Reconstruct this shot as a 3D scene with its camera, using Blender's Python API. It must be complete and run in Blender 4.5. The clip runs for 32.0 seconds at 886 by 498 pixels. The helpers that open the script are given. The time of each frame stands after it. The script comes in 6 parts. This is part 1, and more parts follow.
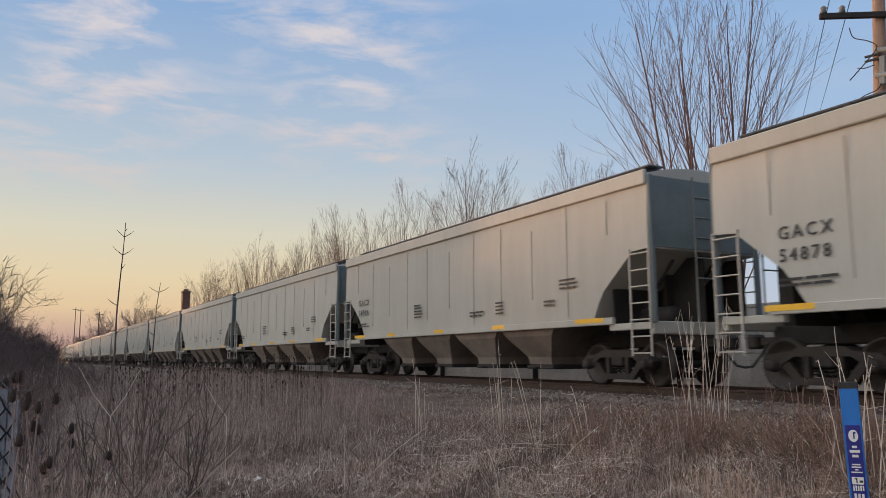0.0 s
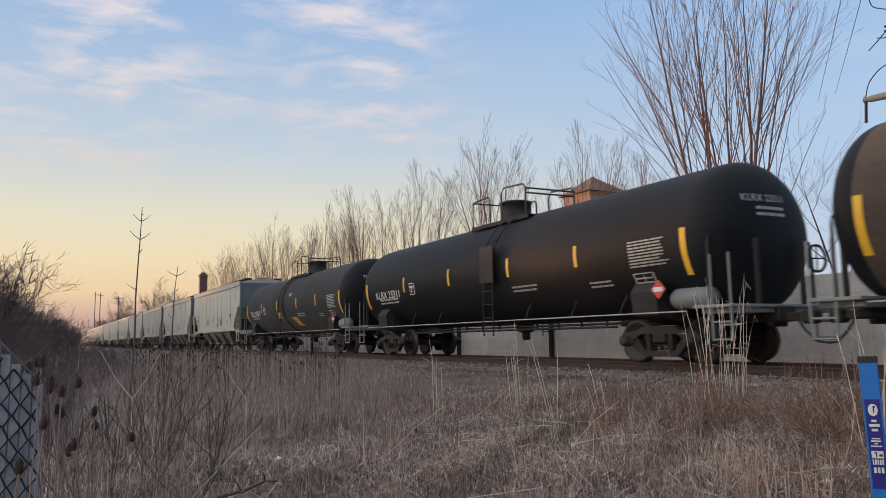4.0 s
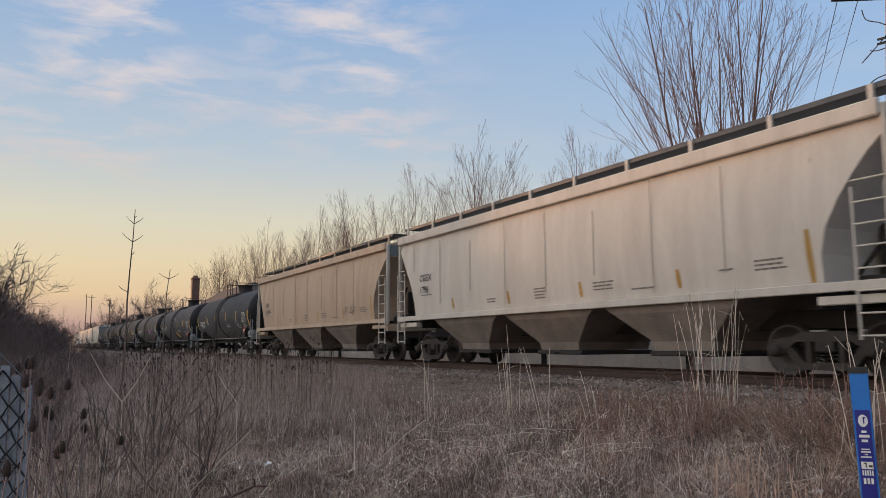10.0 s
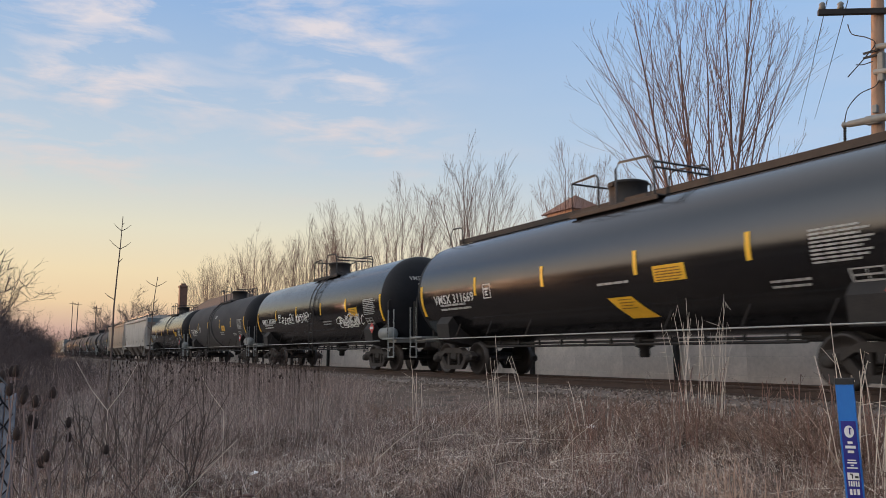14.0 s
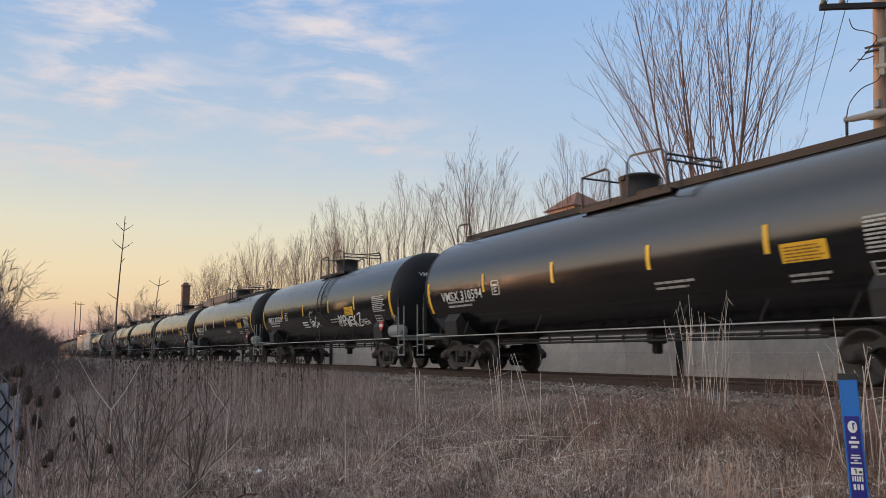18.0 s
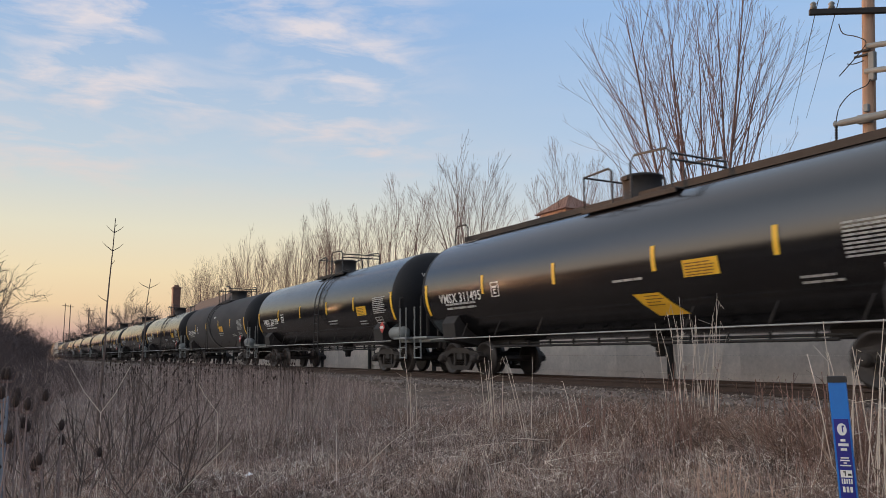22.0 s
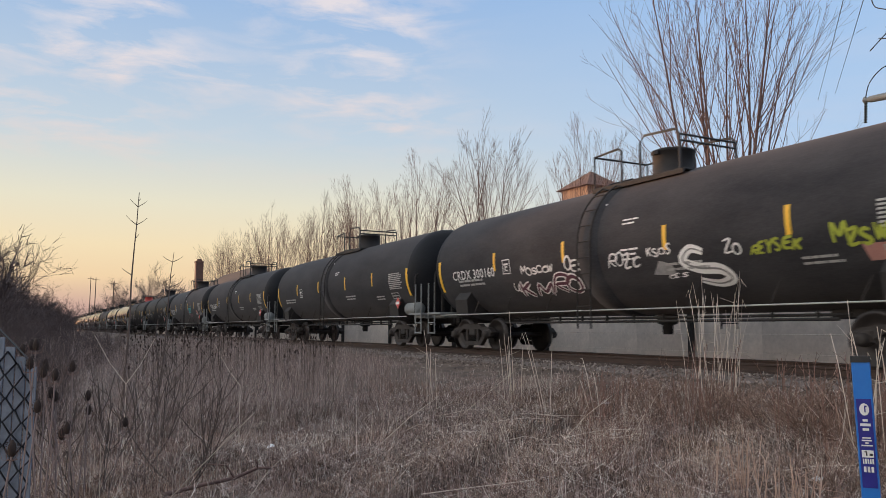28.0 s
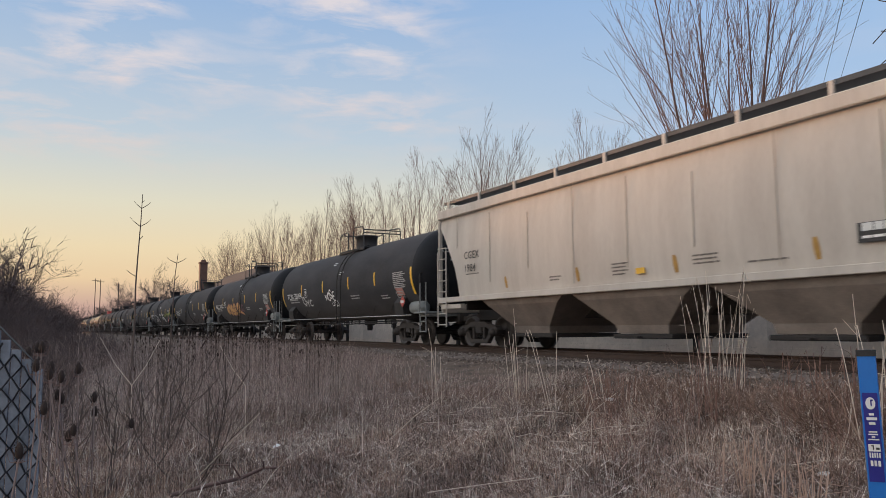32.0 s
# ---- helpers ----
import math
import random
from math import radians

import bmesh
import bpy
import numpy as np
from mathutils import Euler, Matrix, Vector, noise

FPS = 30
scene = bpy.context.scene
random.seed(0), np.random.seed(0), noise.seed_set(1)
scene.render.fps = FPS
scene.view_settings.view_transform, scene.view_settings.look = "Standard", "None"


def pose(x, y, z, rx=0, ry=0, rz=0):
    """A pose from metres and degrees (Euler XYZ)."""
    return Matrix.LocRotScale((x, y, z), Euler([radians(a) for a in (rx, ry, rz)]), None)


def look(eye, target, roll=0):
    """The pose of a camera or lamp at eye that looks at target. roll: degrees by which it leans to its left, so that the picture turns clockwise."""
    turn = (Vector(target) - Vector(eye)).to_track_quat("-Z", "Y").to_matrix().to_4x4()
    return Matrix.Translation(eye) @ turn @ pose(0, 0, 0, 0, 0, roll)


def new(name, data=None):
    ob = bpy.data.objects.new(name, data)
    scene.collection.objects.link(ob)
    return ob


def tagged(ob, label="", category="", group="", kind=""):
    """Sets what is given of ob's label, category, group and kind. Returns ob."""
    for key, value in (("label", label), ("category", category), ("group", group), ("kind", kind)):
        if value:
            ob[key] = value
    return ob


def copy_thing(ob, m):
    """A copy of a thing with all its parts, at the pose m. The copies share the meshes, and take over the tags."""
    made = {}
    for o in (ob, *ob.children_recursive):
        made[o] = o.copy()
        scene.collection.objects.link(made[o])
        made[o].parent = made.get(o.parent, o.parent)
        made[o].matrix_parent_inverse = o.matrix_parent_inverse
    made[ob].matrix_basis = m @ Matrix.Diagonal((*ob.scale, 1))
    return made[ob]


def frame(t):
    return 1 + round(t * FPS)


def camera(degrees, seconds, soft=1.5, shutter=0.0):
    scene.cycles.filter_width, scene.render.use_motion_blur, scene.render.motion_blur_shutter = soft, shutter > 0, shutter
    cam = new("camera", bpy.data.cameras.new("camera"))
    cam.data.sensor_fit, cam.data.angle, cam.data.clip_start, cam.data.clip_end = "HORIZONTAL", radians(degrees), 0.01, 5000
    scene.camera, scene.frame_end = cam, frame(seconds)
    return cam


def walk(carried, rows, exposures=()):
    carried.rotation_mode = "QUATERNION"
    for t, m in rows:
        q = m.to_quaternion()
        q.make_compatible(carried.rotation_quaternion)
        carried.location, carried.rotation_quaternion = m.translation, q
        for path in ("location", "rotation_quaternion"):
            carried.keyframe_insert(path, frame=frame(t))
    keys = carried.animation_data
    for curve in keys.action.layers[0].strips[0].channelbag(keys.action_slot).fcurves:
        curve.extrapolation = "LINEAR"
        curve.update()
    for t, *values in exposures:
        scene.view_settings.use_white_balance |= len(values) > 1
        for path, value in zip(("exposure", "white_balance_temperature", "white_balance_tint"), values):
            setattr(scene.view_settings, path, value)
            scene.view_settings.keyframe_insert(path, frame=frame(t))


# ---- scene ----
# World: x runs along the track (the train leaves towards -x), y points across it, z = 0 is the top of the rails.
TRACK_Y = 12.30
EYE_Z = 0.593
SPEED = 18.05

cam = camera(60.28, 32.0, soft=0.65, shutter=0.12)
# seconds, tilt, lean and pan of the camera in degrees
AIM = [
    (0, 98.17, 0.24, 61.26), (0.5, 98.24, 0.25, 61.17), (1, 98.25, 0.14, 61.18), (1.5, 98.27, 0.23, 61.29),
    (2, 98.06, 0.40, 61.60), (2.5, 97.70, 0.61, 61.91), (3, 97.31, 0.79, 62.24), (3.5, 96.90, 0.95, 62.49),
    (5.5, 96.26, 0.77, 62.15), (6, 96.41, 0.74, 61.91), (6.5, 96.52, 0.80, 61.80), (7, 96.55, 0.97, 61.87),
    (7.5, 96.52, 1.13, 62.08), (8, 96.54, 1.13, 62.26), (8.5, 96.62, 1.01, 62.37), (9, 96.78, 0.76, 62.33),
    (9.5, 96.94, 0.52, 62.15), (10, 97.11, 0.33, 61.91), (10.5, 97.28, 0.17, 61.69), (11, 97.40, 0.05, 61.53),
    (11.5, 97.49, 0.05, 61.41), (12, 97.52, 0.13, 61.39), (12.5, 97.58, 0.17, 61.39), (13, 97.60, 0.24, 61.33),
    (13.5, 97.69, 0.13, 61.19), (14, 97.80, 0.08, 61.06), (14.5, 97.95, 0.03, 61.02), (16.5, 97.80, 0.35, 61.57),
    (17, 97.69, 0.40, 61.51), (17.5, 97.62, 0.41, 61.39), (18, 97.62, 0.42, 61.26), (18.5, 97.66, 0.44, 61.13),
    (19, 97.69, 0.47, 61.02), (19.5, 97.67, 0.47, 60.94), (20, 97.60, 0.49, 60.86), (20.5, 97.60, 0.42, 60.75),
    (21, 97.65, 0.40, 60.66), (21.5, 97.75, 0.34, 60.61), (22, 97.82, 0.39, 60.63), (22.5, 97.87, 0.34, 60.69),
    (23, 97.93, 0.31, 60.77), (23.5, 97.95, 0.18, 60.87), (24, 97.92, 0.09, 60.97), (24.5, 97.81, -0.02, 61.09),
    (25, 97.58, -0.05, 61.23), (25.5, 97.30, -0.05, 61.39), (27.5, 96.25, -0.25, 61.89), (28, 96.02, -0.18, 62.11),
    (28.5, 95.84, -0.11, 62.29), (29, 95.69, -0.04, 62.44), (29.5, 95.63, -0.07, 62.52), (30, 95.69, -0.05, 62.58),
    (30.5, 95.80, -0.00, 62.65), (31, 95.87, 0.06, 62.66), (31.5, 95.91, 0.26, 62.57), (32, 95.89, 0.42, 62.44),
]
walk(cam, [(t, pose(0, 0, EYE_Z, rx, ry, rz)) for t, rx, ry, rz in AIM], exposures=[(0, -0.10), (2.2, -0.10), (3.2, 0.06), (8.2, 0.06), (8.8, -0.08), (10.2, -0.08), (11.2, 0.04), (25, 0.05), (28, 0.10), (31, 0.10), (32, 0.0)])

# ---- world and sun ----
SUN_AZ, SUN_EL = 22.0, 1.3     # degrees off the track's far end, and above the horizon


def make_world():
    """Dusk: haze in colour ramps over a trace of Nishita sky, warm towards the sun and blue away from it, with bright
    sky added behind the camera and overhead, and wisps of cloud.
    """
    w = bpy.data.worlds.new("sky")
    scene.world = w
    w.use_nodes = True
    nt = w.node_tree
    nt.nodes.clear()
    N, L = nt.nodes.new, nt.links.new

    def calc(op, a, b=None, c=None):
        n = N("ShaderNodeMath")
        n.operation = op
        for i, v in enumerate((a, b, c)):
            if v is None:
                continue
            if isinstance(v, (int, float)):
                n.inputs[i].default_value = v
            else:
                L(v, n.inputs[i])
        return n.outputs[0]

    def ramp(fac, stops):
        n = N("ShaderNodeValToRGB")
        els = n.color_ramp.elements
        while len(els) < len(stops):
            els.new(0.5)
        for e, (p, c) in zip(els, stops):
            e.position, e.color = p, (*c, 1)
        L(fac, n.inputs[0])
        return n.outputs[0]

    def blend(fac, a, b):
        n = N("ShaderNodeMix")
        n.data_type = "RGBA"
        for key, v in (("Factor", fac), ("A", a), ("B", b)):
            if isinstance(v, float):
                n.inputs[key].default_value = v
            elif isinstance(v, tuple):
                n.inputs[key].default_value = (*v, 1)
            else:
                L(v, n.inputs[key])
        return n.outputs["Result"]

    sky = N("ShaderNodeTexSky")
    sky.sky_type, sky.sun_disc = "NISHITA", False
    sky.sun_elevation, sky.sun_rotation = radians(SUN_EL), radians(270 - SUN_AZ)
    sky.air_density, sky.dust_density, sky.ozone_density = 1.0, 0.6, 2.0
    tc = N("ShaderNodeTexCoord")
    sep = N("ShaderNodeSeparateXYZ")
    L(tc.outputs["Generated"], sep.inputs[0])
    x, y, z = sep.outputs
    glow = radians(-3.0)      # the haze glows brightest over the far end of the line
    ca, sa = math.cos(glow), math.sin(glow)
    flat = calc("SQRT", calc("ADD", calc("MULTIPLY", x, x), calc("MULTIPLY_ADD", y, y, 0.0001)))
    toward = calc("DIVIDE", calc("ADD", calc("MULTIPLY", x, -ca), calc("MULTIPLY", y, -sa)), flat)
    m = N("ShaderNodeMapRange")
    m.interpolation_type = "SMOOTHSTEP"
    m.inputs[1].default_value, m.inputs[2].default_value = 0.62, 1.0
    L(toward, m.inputs[0])
    # both ramps brighten again overhead, out of view, to light the ground
    warm = ramp(z, [(0.0, (0.40, 0.27, 0.27)), (0.030, (0.60, 0.40, 0.33)), (0.062, (0.82, 0.61, 0.38)), (0.10, (0.84, 0.69, 0.45)), (0.155, (0.75, 0.71, 0.56)), (0.24, (0.52, 0.61, 0.69)), (0.42, (0.29, 0.45, 0.71)), (0.6, (0.48, 0.58, 0.74)), (1.0, (0.72, 0.76, 0.82))])
    cool = ramp(z, [(0.0, (0.58, 0.60, 0.66)), (0.10, (0.52, 0.61, 0.74)), (0.22, (0.43, 0.58, 0.78)), (0.45, (0.30, 0.48, 0.77)), (0.62, (0.48, 0.60, 0.78)), (1.0, (0.72, 0.76, 0.82))])
    haze = blend(m.outputs[0], cool, warm)
    # the sky darkens to the side away from the sun
    away = N("ShaderNodeMapRange")
    away.interpolation_type = "SMOOTHSTEP"
    away.inputs[1].default_value, away.inputs[2].default_value = 0.0, 0.75
    L(x, away.inputs[0])
    haze = blend(away.outputs[0], haze, ramp(z, [(0.0, (0.13, 0.19, 0.29)), (0.3, (0.13, 0.22, 0.37)), (0.6, (0.34, 0.44, 0.62)), (1.0, (0.72, 0.76, 0.82))]))
    # bright sky added behind the camera to light the cars, warm low, paler above
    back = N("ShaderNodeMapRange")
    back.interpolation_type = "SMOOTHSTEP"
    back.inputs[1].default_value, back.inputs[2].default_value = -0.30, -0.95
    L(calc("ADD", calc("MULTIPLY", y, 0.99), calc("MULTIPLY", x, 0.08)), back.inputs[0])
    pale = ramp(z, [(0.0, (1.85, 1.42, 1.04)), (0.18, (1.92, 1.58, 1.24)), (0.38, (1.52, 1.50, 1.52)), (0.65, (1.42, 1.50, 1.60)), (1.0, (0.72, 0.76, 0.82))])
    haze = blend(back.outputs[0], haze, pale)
    # wisps of cloud in long low banks over the sunset
    com = N("ShaderNodeCombineXYZ")
    L(calc("DIVIDE", y, flat), com.inputs[0])
    L(z, com.inputs[1])

    def cloud(scale, turn, size, detail, rough, shift):
        mp = N("ShaderNodeMapping")
        mp.inputs["Scale"].default_value, mp.inputs["Rotation"].default_value, mp.inputs["Location"].default_value = scale, (0, 0, radians(turn)), shift
        L(com.outputs[0], mp.inputs[0])
        no = N("ShaderNodeTexNoise")
        no.inputs["Scale"].default_value, no.inputs["Detail"].default_value, no.inputs["Roughness"].default_value, no.inputs["Distortion"].default_value = size, detail, rough, 0.35
        L(mp.outputs[0], no.inputs["Vector"])
        return no.outputs[0]

    banks = ramp(cloud((3.2, 9.0, 1), -6, 1.0, 3, 0.5, (3.1, 0.4, 0)), [(0.38, (0, 0, 0)), (0.58, (1, 1, 1))])
    flecks = ramp(cloud((9.0, 34.0, 1), -5, 1.0, 7, 0.58, (0.7, 1.3, 0)), [(0.44, (0, 0, 0)), (0.66, (1, 1, 1))])
    near_sun = N("ShaderNodeMapRange")
    near_sun.interpolation_type = "SMOOTHSTEP"
    near_sun.inputs[1].default_value, near_sun.inputs[2].default_value = 0.87, 0.965
    L(toward, near_sun.inputs[0])
    high = N("ShaderNodeMapRange")
    high.interpolation_type = "SMOOTHSTEP"
    high.inputs[1].default_value, high.inputs[2].default_value = 0.17, 0.27
    L(z, high.inputs[0])
    puffs = calc("MULTIPLY", flecks, calc("MULTIPLY_ADD", banks, 0.8, 0.2))
    cover = calc("MULTIPLY", calc("MULTIPLY", puffs, calc("MULTIPLY_ADD", near_sun.outputs[0], 0.9, 0.1)), calc("MULTIPLY", high.outputs[0], 0.85))
    tint = ramp(z, [(0.18, (0.86, 0.62, 0.52)), (0.34, (0.80, 0.72, 0.72))])
    haze = blend(cover, haze, tint)
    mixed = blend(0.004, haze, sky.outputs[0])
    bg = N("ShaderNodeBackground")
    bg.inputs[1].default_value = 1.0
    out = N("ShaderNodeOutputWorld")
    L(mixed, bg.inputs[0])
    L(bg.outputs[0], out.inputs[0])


make_world()
sun = new("sun", bpy.data.lights.new("sun", "SUN"))
sun.data.energy, sun.data.angle, sun.data.color = 3.2, radians(0.6), (1.0, 0.52, 0.27)
_a, _e = radians(SUN_AZ), radians(SUN_EL)
sun.matrix_world = look((0, 0, 30), (math.cos(_a) * 30, math.sin(_a) * 30, 30 - 30 * math.tan(_e)))


# ---- materials ----
def surf(name, c1, c2, scale=3.0, rough=0.7, metal=0.0, bump=0.15, fine=60.0, spread=0.12, stretch=(1, 1, 1), spec=0.5, ior=1.5, dust=0.0):
    """Two colours mixed by broad and by fine noise, with fine relief; each object a little lighter or darker."""
    m = bpy.data.materials.new(name)
    m.use_nodes = True
    nt = m.node_tree
    N, L = nt.nodes.new, nt.links.new
    b = nt.nodes["Principled BSDF"]
    tc = N("ShaderNodeTexCoord")
    mp = N("ShaderNodeMapping"); mp.inputs["Scale"].default_value = stretch
    L(tc.outputs["Object"], mp.inputs[0])
    n1 = N("ShaderNodeTexNoise"); n1.inputs["Scale"].default_value = scale; n1.inputs["Detail"].default_value = 5; n1.inputs["Roughness"].default_value = 0.65
    n2 = N("ShaderNodeTexNoise"); n2.inputs["Scale"].default_value = fine; n2.inputs["Detail"].default_value = 3
    L(mp.outputs[0], n1.inputs["Vector"]); L(mp.outputs[0], n2.inputs["Vector"])
    ad = N("ShaderNodeMath"); ad.operation = "MULTIPLY_ADD"; ad.inputs[1].default_value = 0.35
    L(n2.outputs[0], ad.inputs[0]); L(n1.outputs[0], ad.inputs[2])
    rp = N("ShaderNodeMapRange"); rp.inputs[1].default_value, rp.inputs[2].default_value = 0.45, 0.9
    L(ad.outputs[0], rp.inputs[0])
    mx = N("ShaderNodeMix"); mx.data_type = "RGBA"
    L(rp.outputs[0], mx.inputs["Factor"])
    mx.inputs["A"].default_value, mx.inputs["B"].default_value = (*c1, 1), (*c2, 1)
    oi = N("ShaderNodeObjectInfo")
    r2 = N("ShaderNodeMapRange"); r2.inputs[3].default_value, r2.inputs[4].default_value = 1 - spread, 1 + spread
    L(oi.outputs["Random"], r2.inputs[0])
    hs = N("ShaderNodeHueSaturation")
    L(mx.outputs["Result"], hs.inputs["Color"]); L(r2.outputs[0], hs.inputs["Value"])
    L(hs.outputs[0], b.inputs["Base Color"])
    rr = N("ShaderNodeMapRange"); rr.inputs[3].default_value, rr.inputs[4].default_value = max(rough - 0.1, 0.03), min(rough + 0.1, 1)
    L(n1.outputs[0], rr.inputs[0]); L(rr.outputs[0], b.inputs["Roughness"])
    b.inputs["Metallic"].default_value = metal
    b.inputs["Specular IOR Level"].default_value = spec
    b.inputs["IOR"].default_value = ior
    b.inputs["Sheen Weight"].default_value, b.inputs["Sheen Roughness"].default_value, b.inputs["Sheen Tint"].default_value = dust, 0.45, (0.52, 0.48, 0.46, 1)
    if bump:
        bp = N("ShaderNodeBump"); bp.inputs["Strength"].default_value = bump; bp.inputs["Distance"].default_value = 0.01
        L(n2.outputs[0], bp.inputs["Height"]); L(bp.outputs[0], b.inputs["Normal"])
    return m


def straw(name, cols, rough=0.8):
    """Dry stems and blades: a colour of its own for each loose piece of a mesh."""
    m = bpy.data.materials.new(name)
    m.use_nodes = True
    nt = m.node_tree
    N, L = nt.nodes.new, nt.links.new
    b = nt.nodes["Principled BSDF"]
    g = N("ShaderNodeNewGeometry")
    rp = N("ShaderNodeValToRGB")
    els = rp.color_ramp.elements
    while len(els) < len(cols):
        els.new(0.5)
    for i, c in enumerate(cols):
        els[i].position = (i / (len(cols) - 1)) ** 0.65
        els[i].color = (*c, 1)
    L(g.outputs["Random Per Island"], rp.inputs[0])
    L(rp.outputs[0], b.inputs["Base Color"])
    b.inputs["Roughness"].default_value = rough
    b.inputs["Specular IOR Level"].default_value = 0.2
    return m


SHELL_GLOSS = surf("black_gloss_paint", (0.004, 0.0045, 0.006), (0.010, 0.010, 0.011), 0.8, 0.20, 0, 0.006, 25, 0.1, (0.5, 1, 1.4), 0.5, 1.78)
SHELL_GREY = surf("dust_covered_paint", (0.075, 0.064, 0.057), (0.15, 0.125, 0.108), 0.9, 0.75, 0, 0.06, 30, 0.12, (0.5, 1, 1.4), 0.08, dust=0.22)
SHELL_WORN = surf("worn_brown_black_paint", (0.042, 0.040, 0.041), (0.098, 0.090, 0.088), 0.9, 0.7, 0, 0.06, 30, 0.1, (0.5, 1, 1.4), 0.1, dust=0.22)
SHELL_DUSTY = surf("dusty_black_paint", (0.027, 0.028, 0.032), (0.066, 0.065, 0.068), 0.9, 0.75, 0, 0.06, 30, 0.22, (0.5, 1, 1.4), 0.08, dust=0.22)
SHELL_BROWN = surf("rust_brown_dusty_paint", (0.07, 0.053, 0.044), (0.14, 0.108, 0.09), 0.9, 0.75, 0, 0.06, 30, 0.15, (0.5, 1, 1.4), 0.08, dust=0.22)
# paint of the matt black cars; on tank heads it serves as painted shade
SHELL_DARK = surf("matt_black_paint_and_head_shade", (0.007, 0.0078, 0.0105), (0.016, 0.017, 0.0205), 0.8, 0.6, 0, 0.05, 30, 0.1, (0.5, 1, 1.4), 0.2)
HOP_GREY = surf("grey_cream_car_paint", (0.465, 0.455, 0.41), (0.545, 0.535, 0.485), 0.7, 0.7, 0, 0.05, 20, 0.05, (2.4, 1, 0.35), 0.1)
HOP_TAN = surf("tan_car_paint", (0.43, 0.325, 0.245), (0.58, 0.455, 0.345), 0.7, 0.7, 0, 0.05, 20, 0.04, (2.4, 1, 0.35), 0.1)
HOP_WHITE = surf("off_white_car_paint", (0.49, 0.445, 0.395), (0.64, 0.595, 0.535), 0.7, 0.7, 0, 0.05, 20, 0.04, (2.4, 1, 0.35), 0.1)
ROOF_STEEL = surf("dark_roof_steel", (0.045, 0.05, 0.057), (0.085, 0.092, 0.10), 2, 0.45, 0.6, 0.1, 30)
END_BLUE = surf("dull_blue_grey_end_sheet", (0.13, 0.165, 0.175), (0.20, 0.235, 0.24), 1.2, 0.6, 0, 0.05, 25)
TEAL_P = surf("teal_spray_paint", (0.02, 0.30, 0.32), (0.04, 0.38, 0.40), 6, 0.6, 0, 0, 40)
PINK_P = surf("pink_spray_paint", (0.55, 0.16, 0.38), (0.66, 0.24, 0.48), 6, 0.6, 0, 0, 40)
ORANGE_P = surf("tan_orange_spray_paint", (0.50, 0.27, 0.10), (0.64, 0.38, 0.17), 6, 0.6, 0, 0, 40)
LIME_P = surf("yellow_green_spray_paint", (0.35, 0.42, 0.04), (0.48, 0.52, 0.07), 6, 0.6, 0, 0, 40)
BLUE_P = surf("blue_spray_paint", (0.07, 0.16, 0.42), (0.12, 0.24, 0.52), 6, 0.6, 0, 0, 40)
PLUM_P = surf("dark_plum_spray_paint", (0.07, 0.02, 0.035), (0.12, 0.035, 0.06), 6, 0.6, 0, 0, 40)
MAUVE_P = surf("faded_mauve_spray_paint", (0.12, 0.06, 0.08), (0.20, 0.10, 0.12), 6, 0.7, 0, 0, 40)
NOTICE_P = surf("faded_pink_paper", (0.42, 0.20, 0.17), (0.52, 0.27, 0.23), 6, 0.8, 0, 0, 40)
GHOST_P = surf("faded_white_spray_paint", (0.20, 0.20, 0.20), (0.34, 0.34, 0.33), 6, 0.7, 0, 0, 40)
END_STEEL = surf("grey_end_paint", (0.20, 0.22, 0.22), (0.28, 0.29, 0.28), 1.5, 0.6, 0, 0.05, 30)
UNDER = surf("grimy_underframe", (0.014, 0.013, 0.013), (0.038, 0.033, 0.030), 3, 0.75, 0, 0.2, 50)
TRUCK = surf("rusty_cast_steel", (0.022, 0.019, 0.018), (0.055, 0.046, 0.040), 4, 0.7, 0.2, 0.25, 60)
WHEEL = surf("worn_wheel_steel", (0.03, 0.026, 0.025), (0.065, 0.056, 0.052), 3, 0.5, 0.5, 0.1, 60)
RAIL_M = surf("rusty_rail_steel", (0.05, 0.032, 0.026), (0.095, 0.062, 0.048), 2, 0.65, 0.3, 0.2, 60)
TIE_M = surf("weathered_tie_wood", (0.06, 0.045, 0.035), (0.12, 0.095, 0.075), 3, 0.85, 0, 0.4, 50, 0.2, (1, 6, 6))
WHITE_M = surf("white_stencil_paint", (0.74, 0.74, 0.72), (0.86, 0.86, 0.84), 6, 0.6, 0, 0, 40)
SMALL_W = surf("worn_white_stencil_paint", (0.34, 0.34, 0.33), (0.52, 0.52, 0.50), 6, 0.7, 0, 0, 40)
BLACKTXT = surf("black_stencil_paint", (0.03, 0.03, 0.03), (0.05, 0.05, 0.05), 6, 0.6, 0, 0, 40)
YELLOW_M = surf("yellow_reflective_tape", (0.83, 0.46, 0.03), (0.90, 0.55, 0.05), 8, 0.45, 0, 0, 40, 0.08)
BARK = surf("red_brown_bark", (0.11, 0.068, 0.060), (0.24, 0.145, 0.118), 6, 0.85, 0, 0.3, 40, 0.15)
BARK_FAR = surf("dark_twigs", (0.09, 0.065, 0.055), (0.16, 0.12, 0.10), 6, 0.9, 0, 0, 40, 0.2)
BRUSH = straw("dark_brush_twigs", [(0.07, 0.052, 0.05), (0.13, 0.098, 0.092), (0.19, 0.145, 0.135)])
SOIL = surf("dry_litter_soil", (0.045, 0.033, 0.026), (0.21, 0.152, 0.118), 1.6, 0.95, 0, 0.8, 22, 0)
BALLAST_M = surf("ballast_bed", (0.11, 0.09, 0.08), (0.24, 0.20, 0.18), 2, 0.95, 0, 0.8, 14, 0)
